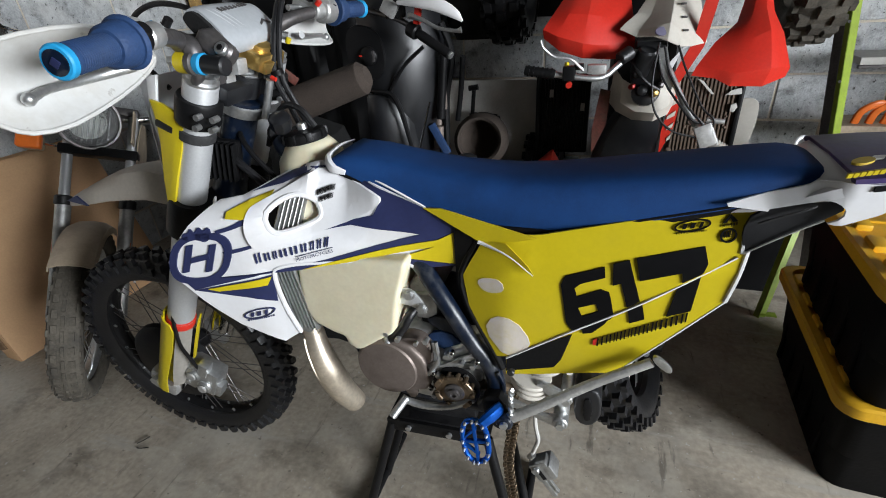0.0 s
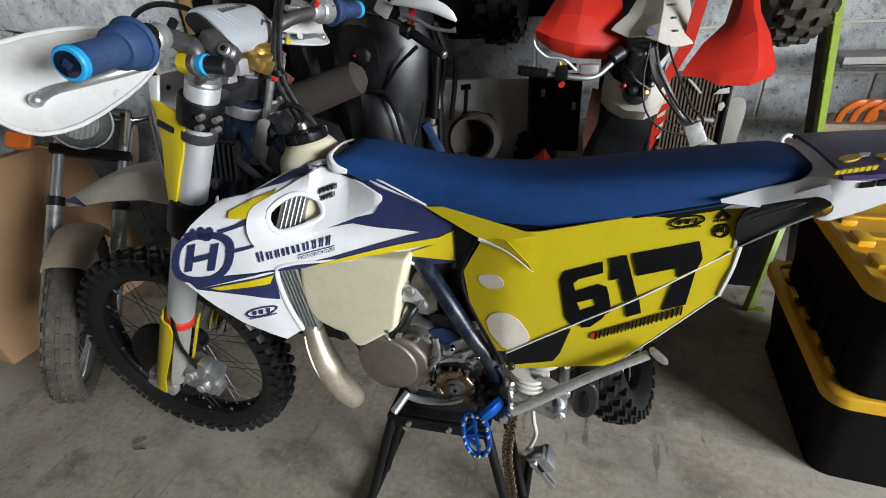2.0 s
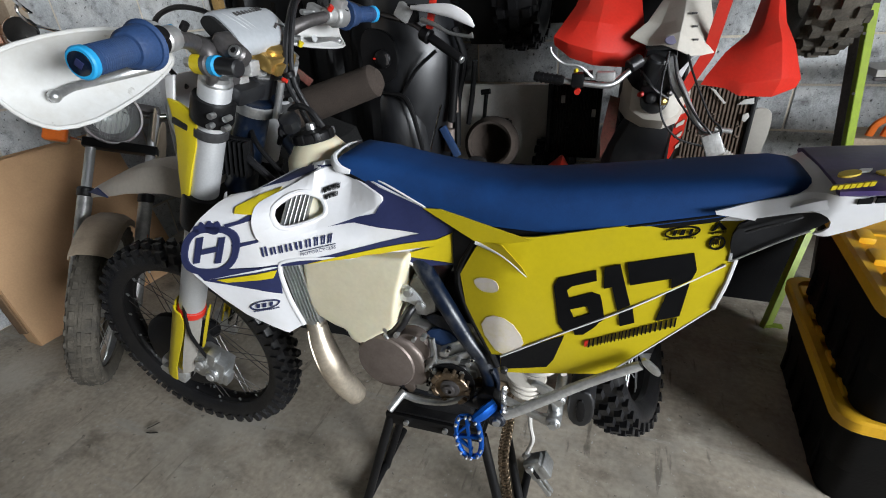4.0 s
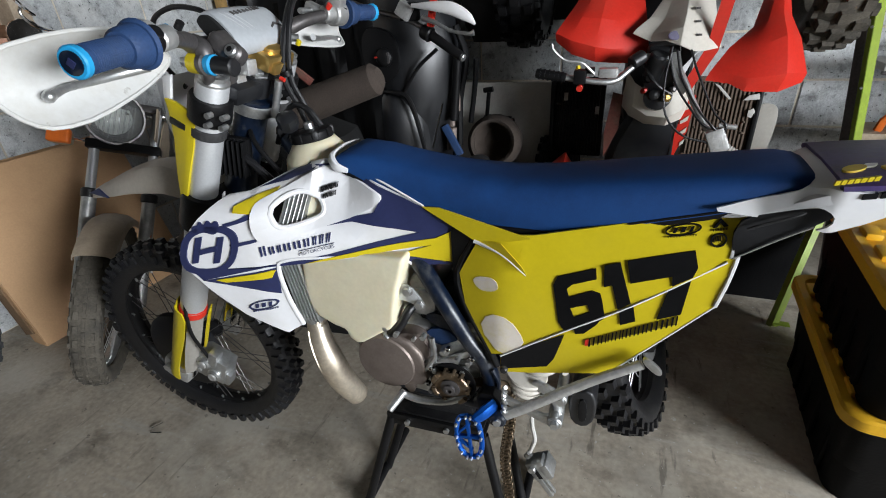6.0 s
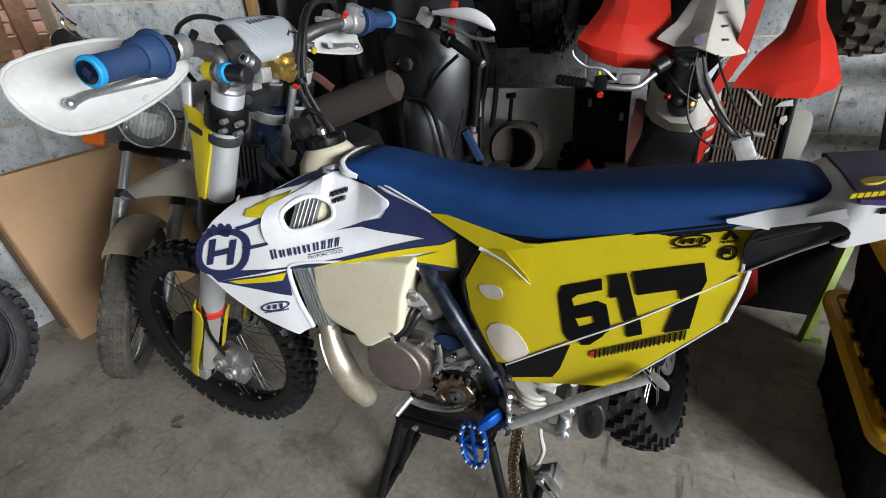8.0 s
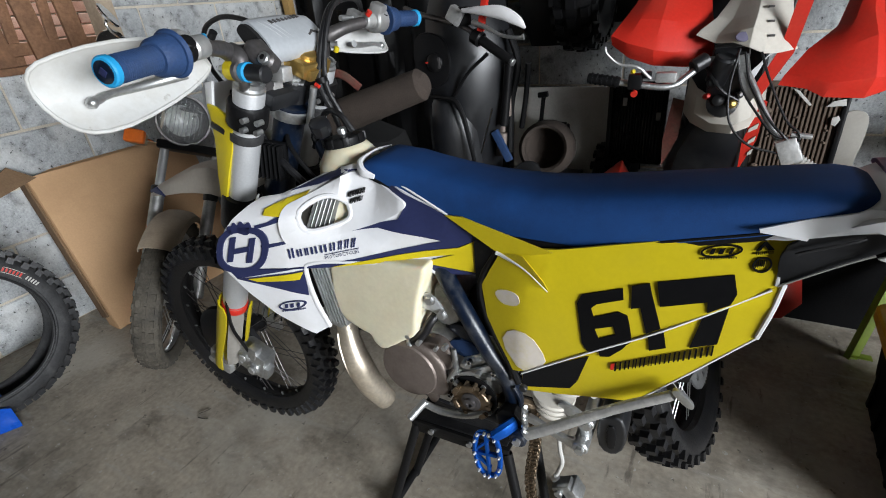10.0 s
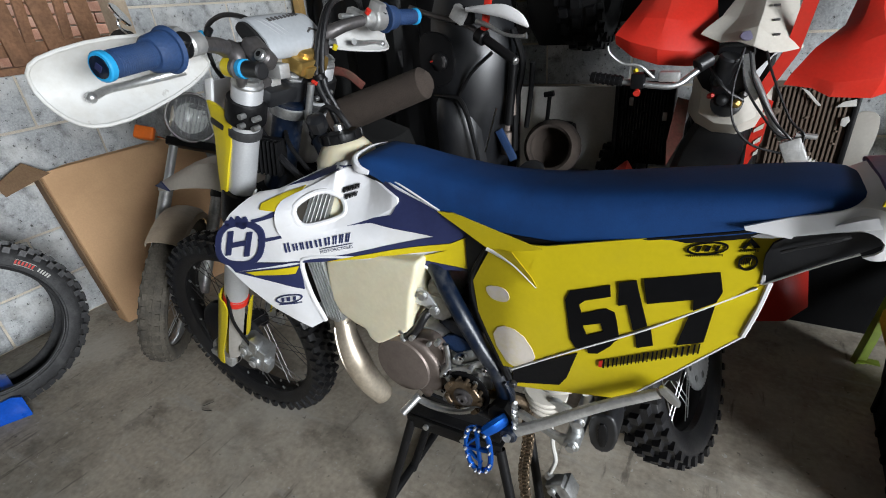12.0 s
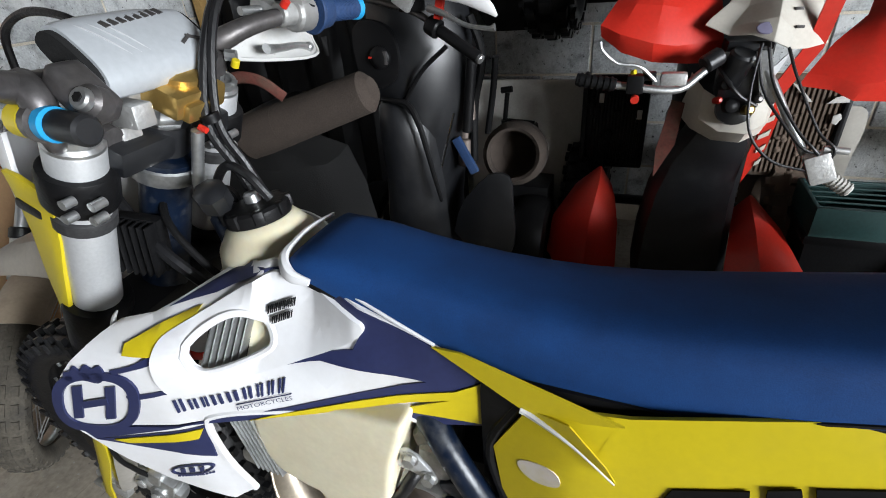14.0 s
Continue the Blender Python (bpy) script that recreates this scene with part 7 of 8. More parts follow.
# ---------------------------------------------------------------- green steel rack
def rack():
    r = thing("steel_rack", (1.27, 2.8, 0), "lime green perforated steel rack with boards", "rack")
    def post(a, b, w=0.032):
        a, b = Vector(a), Vector(b)
        d = b - a
        q = d.to_track_quat("Z", "Y").to_matrix().to_4x4()
        return join(box((0, 0, d.length / 2), (w, 0.003, d.length), Matrix.Translation(a) @ q @ pose(0, 0, 0, 0, 0, 35), 0), box((w / 2, w / 2, d.length / 2), (0.003, w, d.length), Matrix.Translation(a) @ q @ pose(0, 0, 0, 0, 0, 35), 0))
    p = part("post", post((1.352, 2.80, 0), (1.113, 2.80, 1.7), 0.036), GREEN, r, smooth=False)
    q_ = lambda z: 1.352 - 0.1406 * z
    for i in range(6):
        part("post_bolt", rod((q_(0.42 + 0.2 * i) + 0.012, 2.797, 0.42 + 0.2 * i), (q_(0.42 + 0.2 * i) + 0.006, 2.786, 0.42 + 0.2 * i), 0.005, 8), ALU, p)
    part("post_web", box((0, 0, 0.85), (0.034, 0.003, 1.7), Matrix.Translation((1.342, 2.812, 0)) @ pose(0, 0, 0, 0, -8.0, 0) @ pose(0, 0, 0, 0, 0, -58), 0), DARK_METAL, p, "rusty perforated web")
    part("post", post((2.2, 2.80, 0), (2.2, 2.80, 1.7)), GREEN, r, smooth=False)
    part("post", post((2.2, 3.30, 0), (2.2, 3.30, 1.7)), GREEN, r, smooth=False)
    part("brace", post((1.087, 2.417, 0.0), (1.215, 2.65, 0.52), 0.04), GREEN, r, smooth=False)
    part("brace", post((1.16, 2.60, 0.30), (1.225, 2.66, 0.52), 0.03), GREEN, r, smooth=False)
    part("brace_foot", box((1.115, 2.425, 0.012), (0.06, 0.03, 0.003), pose(0, 0, 0)), GREEN, r)
    part("brace_arm", rod((1.215, 2.65, 0.52), (1.272, 2.80, 0.57), 0.012, 8), GREEN, r)
    for z, mt, lb in ((0.587, PALE_WOOD, "pale shelf board"), (0.535, PALE_WOOD, "pale shelf board"), (0.857, GREY, "grey steel shelf rail")):
        part("shelf_board", box((1.80, 3.10, z), (0.86, 0.20, 0.034 if z < 0.8 else 0.028), None, 0.003), mt, r, lb)
    part("shelf_rail", box((1.80, 3.02, 0.561), (0.86, 0.02, 0.016), None, 0.002), DARK_METAL, r)
    part("shelf_rail", box((1.80, 3.01, 0.835), (0.86, 0.02, 0.012), None, 0.002), DARK_METAL, r)
    return r


rack()
straps = thing("orange_strap_bundle", (1.5, 3.04, 0.604), "bright orange plastic strap bundle on a shelf board", "strap")
for i in range(3):
    part("strap", tube([(1.43 + 0.05 * i, 3.03, 0.61), (1.44 + 0.05 * i, 3.02, 0.66), (1.49 + 0.05 * i, 3.02, 0.69), (1.55 + 0.05 * i, 3.04, 0.66), (1.57 + 0.05 * i, 3.06, 0.61)], 0.016, 8, flat=0.6), ORANGE, straps)
single("white_hook", tube([(1.22, 2.78, 0.60), (1.17, 2.76, 0.62), (1.15, 2.75, 0.60), (1.17, 2.75, 0.575)], 0.008, 8), WHITE, "white bent wire hook fixed to the rack", "hook")

# ---------------------------------------------------------------- boards and bags by the back wall
single("white_board", box((-0.10, 2.99, 0.40), (0.52, 0.012, 0.80), Matrix.Translation((0, 2.99, 0)) @ pose(0, 0, 0, -4, 0, 0) @ Matrix.Translation((0, -2.99, 0)), 0.003), GREY, "pale grey panel leaning on the block wall", "panel")
single("grey_plate", prism(rounded([(0.970, 0.0), (0.978, 0.690), (0.992, 0.712), (1.012, 0.720), (1.045, 0.715), (1.064, 0.690), (1.067, 0.613), (1.054, 0.513), (1.045, 0.0)], 1), 2.995, 3.005, 0.003), AGED_WHITE, "tall rounded pale grey plastic plate standing by the wall", "plate")


def bag(x, y, z, sx, sz, seed):
    random.seed(seed)
    rows_ = []
    for i in range(9):
        t = i / 8
        k = math.sin(math.pi * (0.12 + 0.8 * t)) ** 0.5
        rows_.append([(x + sx * k * math.cos(a) * (1 + random.uniform(-0.1, 0.1)), y + 0.10 * k * math.sin(a) * (1 + random.uniform(-0.15, 0.15)), z - sz / 2 + sz * t) for a in (2 * math.pi * j / 14 for j in range(14))])
    return loft(rows_)


for i, (x, z, sx, sz) in enumerate(((-0.22, 1.28, 0.20, 0.62), (0.16, 1.34, 0.18, 0.56))):
    single("black_bag", bag(x, 3.27, z, sx, sz, i), BLACK, "black plastic bag hanging against the block wall", "bag", "hanging bags")
    single("bag_hook", rod((x, 3.40, z + sz / 2 - 0.02), (x, 3.27, z + sz / 2 - 0.02), 0.006, 8), DARK_METAL, "dark metal hook in the block wall", "hook", "wall hooks")
# ---------------------------------------------------------------- red quad, stored standing on its tail
def quad():
    q = thing("red_quad", (0.55, 2.85, 0), "red and white quad bike stored upright on its tail", "quad bike")
    def facet(out, f, mt, name, label="", parent=None, thick=0.006, step=0.25):
        return part(name, sheet(out, f, thick, step=step), mt, parent or q, label, smooth=False)
    # front fenders, with creased faces
    def shell(sections, mt, name, label, bevel=0.005, rounds=0):
        """A moulded panel with thickness and rounded creases."""
        bm = loft(sections, closed=False)
        if rounds:
            bmesh.ops.subdivide_edges(bm, edges=bm.edges[:], cuts=2, use_grid_fill=True)
            for _ in range(rounds):
                bmesh.ops.smooth_vert(bm, verts=[v for v in bm.verts if not v.is_boundary], factor=0.5, use_axis_x=True, use_axis_y=True, use_axis_z=True)
        bmesh.ops.recalc_face_normals(bm, faces=bm.faces)
        bmesh.ops.solidify(bm, geom=bm.faces[:], thickness=0.004)
        return part(name, soften(bm, bevel, 3, 9), mt, q, label, crease=14 if rounds else 60)
    shell([[(0.216, 2.420, 1.040), (0.271, 2.420, 0.999), (0.348, 2.420, 0.974), (0.432, 2.440, 0.965), (0.511, 2.470, 0.960)],
         [(0.213, 2.410, 1.066), (0.260, 2.390, 1.045), (0.346, 2.390, 1.020), (0.400, 2.410, 1.009), (0.510, 2.470, 1.015)],
         [(0.241, 2.450, 1.107), (0.293, 2.430, 1.109), (0.356, 2.430, 1.105), (0.407, 2.450, 1.093), (0.499, 2.490, 1.077)],
         [(0.269, 2.500, 1.150), (0.315, 2.480, 1.152), (0.360, 2.480, 1.150), (0.410, 2.500, 1.141), (0.486, 2.520, 1.135)],
         [(0.303, 2.600, 1.257), (0.331, 2.590, 1.258), (0.363, 2.590, 1.256), (0.406, 2.600, 1.249), (0.462, 2.620, 1.245)]], RED, "front_fender", "creased red front fender", 0.0, 1)
    shell([[(0.698, 2.450, 0.905), (0.768, 2.440, 0.896), (0.812, 2.430, 0.874), (0.907, 2.440, 0.870), (0.977, 2.480, 0.893)],
         [(0.710, 2.455, 0.933), (0.768, 2.435, 0.924), (0.819, 2.420, 0.912), (0.920, 2.420, 0.927), (0.984, 2.480, 0.920)],
         [(0.756, 2.490, 0.999), (0.798, 2.475, 1.003), (0.821, 2.460, 0.997), (0.903, 2.460, 1.039), (0.951, 2.510, 1.020)],
         [(0.817, 2.530, 1.053), (0.837, 2.520, 1.066), (0.852, 2.510, 1.075), (0.888, 2.510, 1.092), (0.920, 2.550, 1.082)],
         [(0.860, 2.640, 1.200), (0.866, 2.630, 1.203), (0.876, 2.620, 1.206), (0.889, 2.620, 1.205), (0.908, 2.650, 1.196)]], RED, "front_fender", "creased red front fender", 0.0, 1)
    # white nose cowl over the bars
    cowl = shell([[(0.458, 2.420, 1.055), (0.514, 2.410, 1.031), (0.560, 2.380, 1.035), (0.601, 2.360, 1.022), (0.639, 2.360, 1.005), (0.674, 2.380, 1.003), (0.721, 2.420, 1.008)],
         [(0.469, 2.430, 1.069), (0.519, 2.420, 1.050), (0.568, 2.390, 1.063), (0.604, 2.375, 1.072), (0.641, 2.385, 1.041), (0.671, 2.400, 1.033), (0.711, 2.430, 1.037)],
         [(0.507, 2.460, 1.098), (0.550, 2.450, 1.090), (0.588, 2.430, 1.100), (0.610, 2.420, 1.107), (0.646, 2.430, 1.092), (0.669, 2.440, 1.084), (0.699, 2.460, 1.092)],
         [(0.546, 2.520, 1.156), (0.570, 2.500, 1.155), (0.594, 2.490, 1.162), (0.614, 2.480, 1.162), (0.640, 2.490, 1.158), (0.662, 2.500, 1.152), (0.689, 2.520, 1.147)],
         [(0.568, 2.600, 1.236), (0.585, 2.590, 1.235), (0.600, 2.580, 1.236), (0.616, 2.570, 1.235), (0.638, 2.580, 1.233), (0.659, 2.590, 1.229), (0.677, 2.600, 1.227)]], AGED_WHITE, "nose_cowl", "white angular nose cowl", 0.003)
    part("cowl_badge", lathe([(0.018, 0), (0.016, 0.003), (0.004, 0.004)], Matrix.Translation((0.583, 2.372, 1.051)) @ pose(0, 0, 0, 62) @ Matrix.Diagonal((1.2, 0.8, 1, 1)), 20), mat("grey_badge", (0.16, 0.15, 0.22), 0.4, vary=0.1), cowl)
    for i in range(3):
        for x, y, z in ((0.651, 2.385, 1.050),):
            part("cowl_vent", box((x - 0.006 * i, y + 0.022 * i, z + 0.036 * i), (0.016, 0.010, 0.006), Matrix.Identity(4), 0.001), DARK_METAL, cowl)
    facet([(0.70, 1.18), (0.735, 1.17), (0.715, 1.0), (0.655, 0.87), (0.63, 0.89), (0.68, 1.01)], lambda x, z: 2.40 + 0.1 * (1.1 - z), RED, "side_trim", "red side trim strip")
    facet([(0.62, 0.90), (0.655, 0.99), (0.70, 1.02), (0.66, 1.0), (0.605, 0.93)], lambda x, z: 2.415, WHITE, "side_trim")
    # steering head, bars
    part("steering_head", join(box((0.56, 2.44, 0.95), (0.10, 0.10, 0.15), None, 0.02), rod((0.53, 2.40, 0.92), (0.55, 2.37, 1.0), 0.03, 14, w=0.006), lathe([(0.03, 0), (0.045, 0.01), (0.045, 0.03), (0.02, 0.045)], Matrix.Translation((0.56, 2.42, 0.855)) @ pose(0, 0, 0, 70), 20)), BLACK_GLOSS, q)
    for x, y, z, r_, mt in ((0.525, 2.37, 0.925, 0.014, BLACK_GLOSS), (0.545, 2.365, 0.875, 0.018, BLACK), (0.585, 2.365, 0.865, 0.013, GOLD), (0.60, 2.37, 0.89, 0.010, DARK_METAL), (0.515, 2.375, 0.885, 0.009, RED)):
        part("steering_fitting", lathe([(r_ * 0.6, -0.02), (r_, -0.012), (r_, 0.008), (r_ * 0.5, 0.014)], Matrix.Translation((x, y, z)) @ pose(0, 0, 0, 75, 0, 20), 14), mt, q)
    part("wiring", tube([(0.50, 2.39, 0.97), (0.53, 2.355, 0.93), (0.56, 2.35, 0.90), (0.60, 2.365, 0.875)], 0.005, 8), RUBBER, q)
    facet([(0.575, 1.0), (0.605, 1.005), (0.64, 0.885), (0.63, 0.87), (0.60, 0.91)], lambda x, z: 2.37, ALU, "steering_plate", "bare metal plate", thick=0.01)
    lb = part("handlebar", tube([(0.175, 2.28, 0.957), (0.30, 2.29, 0.937), (0.41, 2.31, 0.925), (0.46, 2.34, 0.955), (0.51, 2.38, 0.99), (0.60, 2.38, 0.96), (0.68, 2.34, 0.83), (0.745, 2.31, 0.74), (0.815, 2.29, 0.70)], 0.010, 10), ALU, q, "chrome handlebar turned aside")
    part("bar_clamp", rod((0.465, 2.345, 0.975), (0.50, 2.37, 0.995), 0.022, 14, w=0.004), RUBBER, lb)
    for a, b in (((0.172, 2.279, 0.958), (0.27, 2.287, 0.942)), ((0.77, 2.302, 0.725), (0.82, 2.288, 0.697))):
        g = part("grip", rod(a, b, 0.0155, 14, w=0.003), BLACK if a[0] < 0.5 else GREY, lb)
        A, B = Vector(a), Vector(b)
        for i in range(6):
            c = A + (B - A) * (0.1 + 0.15 * i)
            part("grip_ring", rod(c, c + (B - A) * 0.06, 0.018, 14), BLACK if a[0] < 0.5 else GREY, g)
    part("switch_block", join(box((0.315, 2.285, 0.945), (0.04, 0.035, 0.045), None, 0.006), box((0.345, 2.28, 0.965), (0.03, 0.02, 0.02), None, 0.004)), BLACK, lb)
    part("red_switch", rod((0.318, 2.265, 0.915), (0.318, 2.255, 0.912), 0.010, 12), RED, lb)
    part("yellow_switch", rod((0.305, 2.268, 0.975), (0.312, 2.262, 0.978), 0.006, 10), YELLOW, lb)
    part("brake_lever", tube([(0.36, 2.27, 0.955), (0.32, 2.26, 0.99), (0.27, 2.25, 1.0), (0.235, 2.24, 1.03), (0.228, 2.24, 1.05)], (0.005, 0.0045, 0.004, 0.0035, 0.003), 8), ALU, lb)
    part("lever_perch", box((0.40, 2.295, 0.955), (0.06, 0.03, 0.03), pose(0, 0, 0), 0.008), CAST, lb)
    part("throttle_box", join(box((0.745, 2.29, 0.752), (0.055, 0.035, 0.075), Matrix.Translation((0.745, 2.29, 0.752)) @ pose(0, 0, 0, 0, -25, 0) @ Matrix.Translation((-0.745, -2.29, -0.752)), 0.008), rod((0.74, 2.285, 0.80), (0.79, 2.285, 0.795), 0.008, 10)), CAST, lb, "grey throttle housing")
    for i in (0, 1, 3):
        part("cable", tube([(0.575 + 0.02 * i, 2.36, 1.01), (0.60 + 0.02 * i, 2.33, 0.92 + 0.01 * i), (0.66 + 0.02 * i, 2.29, 0.84), (0.70 + 0.02 * i, 2.275, 0.80), (0.745, 2.285, 0.785 - 0.012 * i)], 0.0034, 8), RUBBER, q)
    part("cable", tube([(0.58, 2.36, 1.02), (0.57, 2.31, 0.92), (0.585, 2.28, 0.83), (0.64, 2.27, 0.77), (0.72, 2.28, 0.745)], 0.0034, 8), RUBBER, q)
    # tank cover and seat
    neck = part("tank_cover", loft([[(0.455, 2.50, 0.93), (0.485, 2.43, 0.90), (0.53, 2.42, 0.875), (0.60, 2.42, 0.875), (0.645, 2.43, 0.895), (0.675, 2.50, 0.92)],
                                    [(0.452, 2.52, 0.87), (0.485, 2.44, 0.82), (0.535, 2.41, 0.795), (0.60, 2.41, 0.79), (0.645, 2.44, 0.81), (0.68, 2.52, 0.86)],
                                    [(0.44, 2.58, 0.80), (0.475, 2.50, 0.775), (0.53, 2.46, 0.755), (0.60, 2.46, 0.75), (0.65, 2.50, 0.765), (0.69, 2.58, 0.79)]], closed=False), AGED_WHITE, q, "white tank cover")
    for sgn, xs in ((1, (0.645, 0.69)), (-1, (0.40, 0.455))):
        facet([(xs[0] + 0.015, 0.86), (xs[1] - 0.005, 0.85), (xs[1] - 0.01, 0.72), (xs[0], 0.60), (xs[0] - 0.005, 0.70)], lambda x, z: 2.48 + 0.25 * (0.85 - z), RED if sgn > 0 else WORN_SHADED_RED, "side_graphic", "red and white side graphic" if sgn > 0 else "worn muddy red side panel, darkened further for shade")
        for i in range(4 if sgn > 0 else 0):
            facet([(xs[0] + 0.006 * i, 0.80 - 0.042 * i), (xs[1] - 0.014, 0.825 - 0.045 * i), (xs[1] - 0.016, 0.806 - 0.045 * i), (xs[0] + 0.006 * i, 0.788 - 0.042 * i)], lambda x, z: 2.476 + 0.25 * (0.85 - z), AGED_WHITE, "graphic_stripe")
    rows_ = []
    for z, x0, x1, y in ((0.80, 0.50, 0.62, 2.47), (0.74, 0.465, 0.645, 2.47), (0.66, 0.43, 0.655, 2.52), (0.52, 0.395, 0.665, 2.58), (0.36, 0.375, 0.68, 2.61), (0.20, 0.37, 0.69, 2.62), (0.10, 0.38, 0.68, 2.64)):
        cx, hw_ = (x0 + x1) / 2, (x1 - x0) / 2
        rows_.append([(cx + hw_ * u, y + d, z) for u, d in ((-1, 0.14), (-0.98, 0.06), (-0.8, 0.015), (-0.4, 0), (0.4, 0), (0.8, 0.015), (0.98, 0.06), (1, 0.14))])
    part("seat", loft(rows_), BLACK_GLOSS, q, "long black vinyl seat")
    # rear fenders
    for sgn, cx in ((-1, 0.17), (1, 0.79)):
        k = 1 if sgn < 0 else -1
        dy = 0.0 if sgn < 0 else -0.28   # the one on this side curls out over the floor
        kz = 1.0 if sgn < 0 else 0.86
        part("rear_fender", loft([[(cx - k * 0.13, 2.74 + dy, 0.16), (cx - k * 0.07, 2.67 + dy, 0.13), (cx + k * 0.03, 2.64 + dy, 0.12), (cx + k * 0.15, 2.70 + dy, 0.13)],
                                  [(cx - k * 0.11, 2.74 + 0.8 * dy, 0.33 * kz), (cx - k * 0.06, 2.67 + 0.8 * dy, 0.35 * kz), (cx + k * 0.04, 2.64 + 0.8 * dy, 0.36 * kz), (cx + k * 0.14, 2.70 + 0.8 * dy, 0.34 * kz)],
                                  [(cx - k * 0.03, 2.78 + 0.4 * dy, 0.46 * kz), (cx + k * 0.01, 2.72 + 0.4 * dy, 0.49 * kz), (cx + k * 0.06, 2.70 + 0.4 * dy, 0.50 * kz), (cx + k * 0.12, 2.74 + 0.4 * dy, 0.43 * kz)],
                                  [(cx + k * 0.04, 2.80, 0.52 * kz), (cx + k * 0.05, 2.78, 0.535 * kz), (cx + k * 0.06, 2.77, 0.54 * kz), (cx + k * 0.10, 2.78, 0.47 * kz)]], closed=False), RED, q, "rounded red rear fender")
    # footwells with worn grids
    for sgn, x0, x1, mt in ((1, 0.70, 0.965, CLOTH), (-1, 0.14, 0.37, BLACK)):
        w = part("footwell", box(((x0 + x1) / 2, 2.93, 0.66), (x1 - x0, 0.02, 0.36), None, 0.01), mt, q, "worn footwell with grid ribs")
        n = 15
        for i in range(n):
            part("grid_rib", box((x0 + 0.02 + (x1 - x0 - 0.04) * (i + 0.5) / n, 2.912, 0.66), (0.008, 0.016, 0.32), None, 0.002), mt, w)
        if sgn > 0:
            for shape in ([(0.790, 0.819), (0.813, 0.809), (0.861, 0.758), (0.852, 0.755)], [(0.902, 0.752), (0.922, 0.773), (0.957, 0.781), (0.962, 0.757)], [(0.930, 0.713), (0.949, 0.722), (0.956, 0.705), (0.945, 0.683), (0.931, 0.689)]):
                part("scuff_plate", prism(shape, 2.888, 2.892, 0.001), GREY, w, "bare grey scuffed patch")
        else:
            for dx, dz in ((0.06, 0.10), (0.20, 0.04)):
                part("grid_slot", box((x0 + dx, 2.901, 0.66 + dz), (0.018, 0.004, 0.035), None, 0.002), GREY, w)
        random.seed(12)
        for i in range(22):
            cx_, cz_ = random.uniform(x0 + 0.02, x1 - 0.02), random.uniform(0.50, 0.82)
            k_ = random.uniform(0.004, 0.014)
            part("mud_clod", lathe([(k_ * 0.3, -0.003), (k_, 0.0), (k_ * 0.7, 0.004), (k_ * 0.2, 0.006)], Matrix.Translation((cx_, 2.903, cz_)) @ pose(0, 0, 0, 90, 0, 0) @ pose(0, 0, 0, 0, 0, random.uniform(0, 90)) @ Matrix.Diagonal((1, random.uniform(0.5, 1.4), 1, 1)), 7), mt, w)
        part("footwell_edge", box((x1 if sgn > 0 else x0, 2.92, 0.62), (0.02, 0.05, 0.46), None, 0.008), BLACK, w)
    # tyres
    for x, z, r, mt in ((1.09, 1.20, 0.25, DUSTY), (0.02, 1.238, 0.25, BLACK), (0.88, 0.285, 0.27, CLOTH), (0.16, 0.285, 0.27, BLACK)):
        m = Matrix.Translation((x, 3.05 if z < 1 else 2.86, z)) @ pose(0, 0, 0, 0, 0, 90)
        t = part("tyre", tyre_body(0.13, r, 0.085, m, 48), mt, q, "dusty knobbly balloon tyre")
        part("tread", knobby(((0.0, 0.04, 0.045, 0.0, 0), (-0.05, 0.035, 0.04, 0.5, 0.006), (0.05, 0.035, 0.04, 0.5, 0.006), (-0.08, 0.02, 0.035, 0, 0.03), (0.08, 0.02, 0.035, 0, 0.03)), r - 0.002, 0.016, m, 22), mt, t)
    # The upper box is unseen, added to block light from the back wall.
    part("chassis", join(rod((0.50, 3.0, 0.02), (0.50, 2.9, 1.2), 0.02, 10), rod((0.62, 3.0, 0.02), (0.62, 2.9, 1.2), 0.02, 10), rod((0.10, 3.05, 0.285), (0.90, 3.05, 0.285), 0.022, 10), rod((0.02, 2.86, 1.22), (1.09, 2.86, 1.20), 0.018, 10), box((0.56, 2.80, 0.96), (0.24, 0.30, 0.52), None, 0.06), box((0.56, 2.86, 0.5), (0.26, 0.24, 0.5), None, 0.05)), BLACK, q)
    return q


quad()

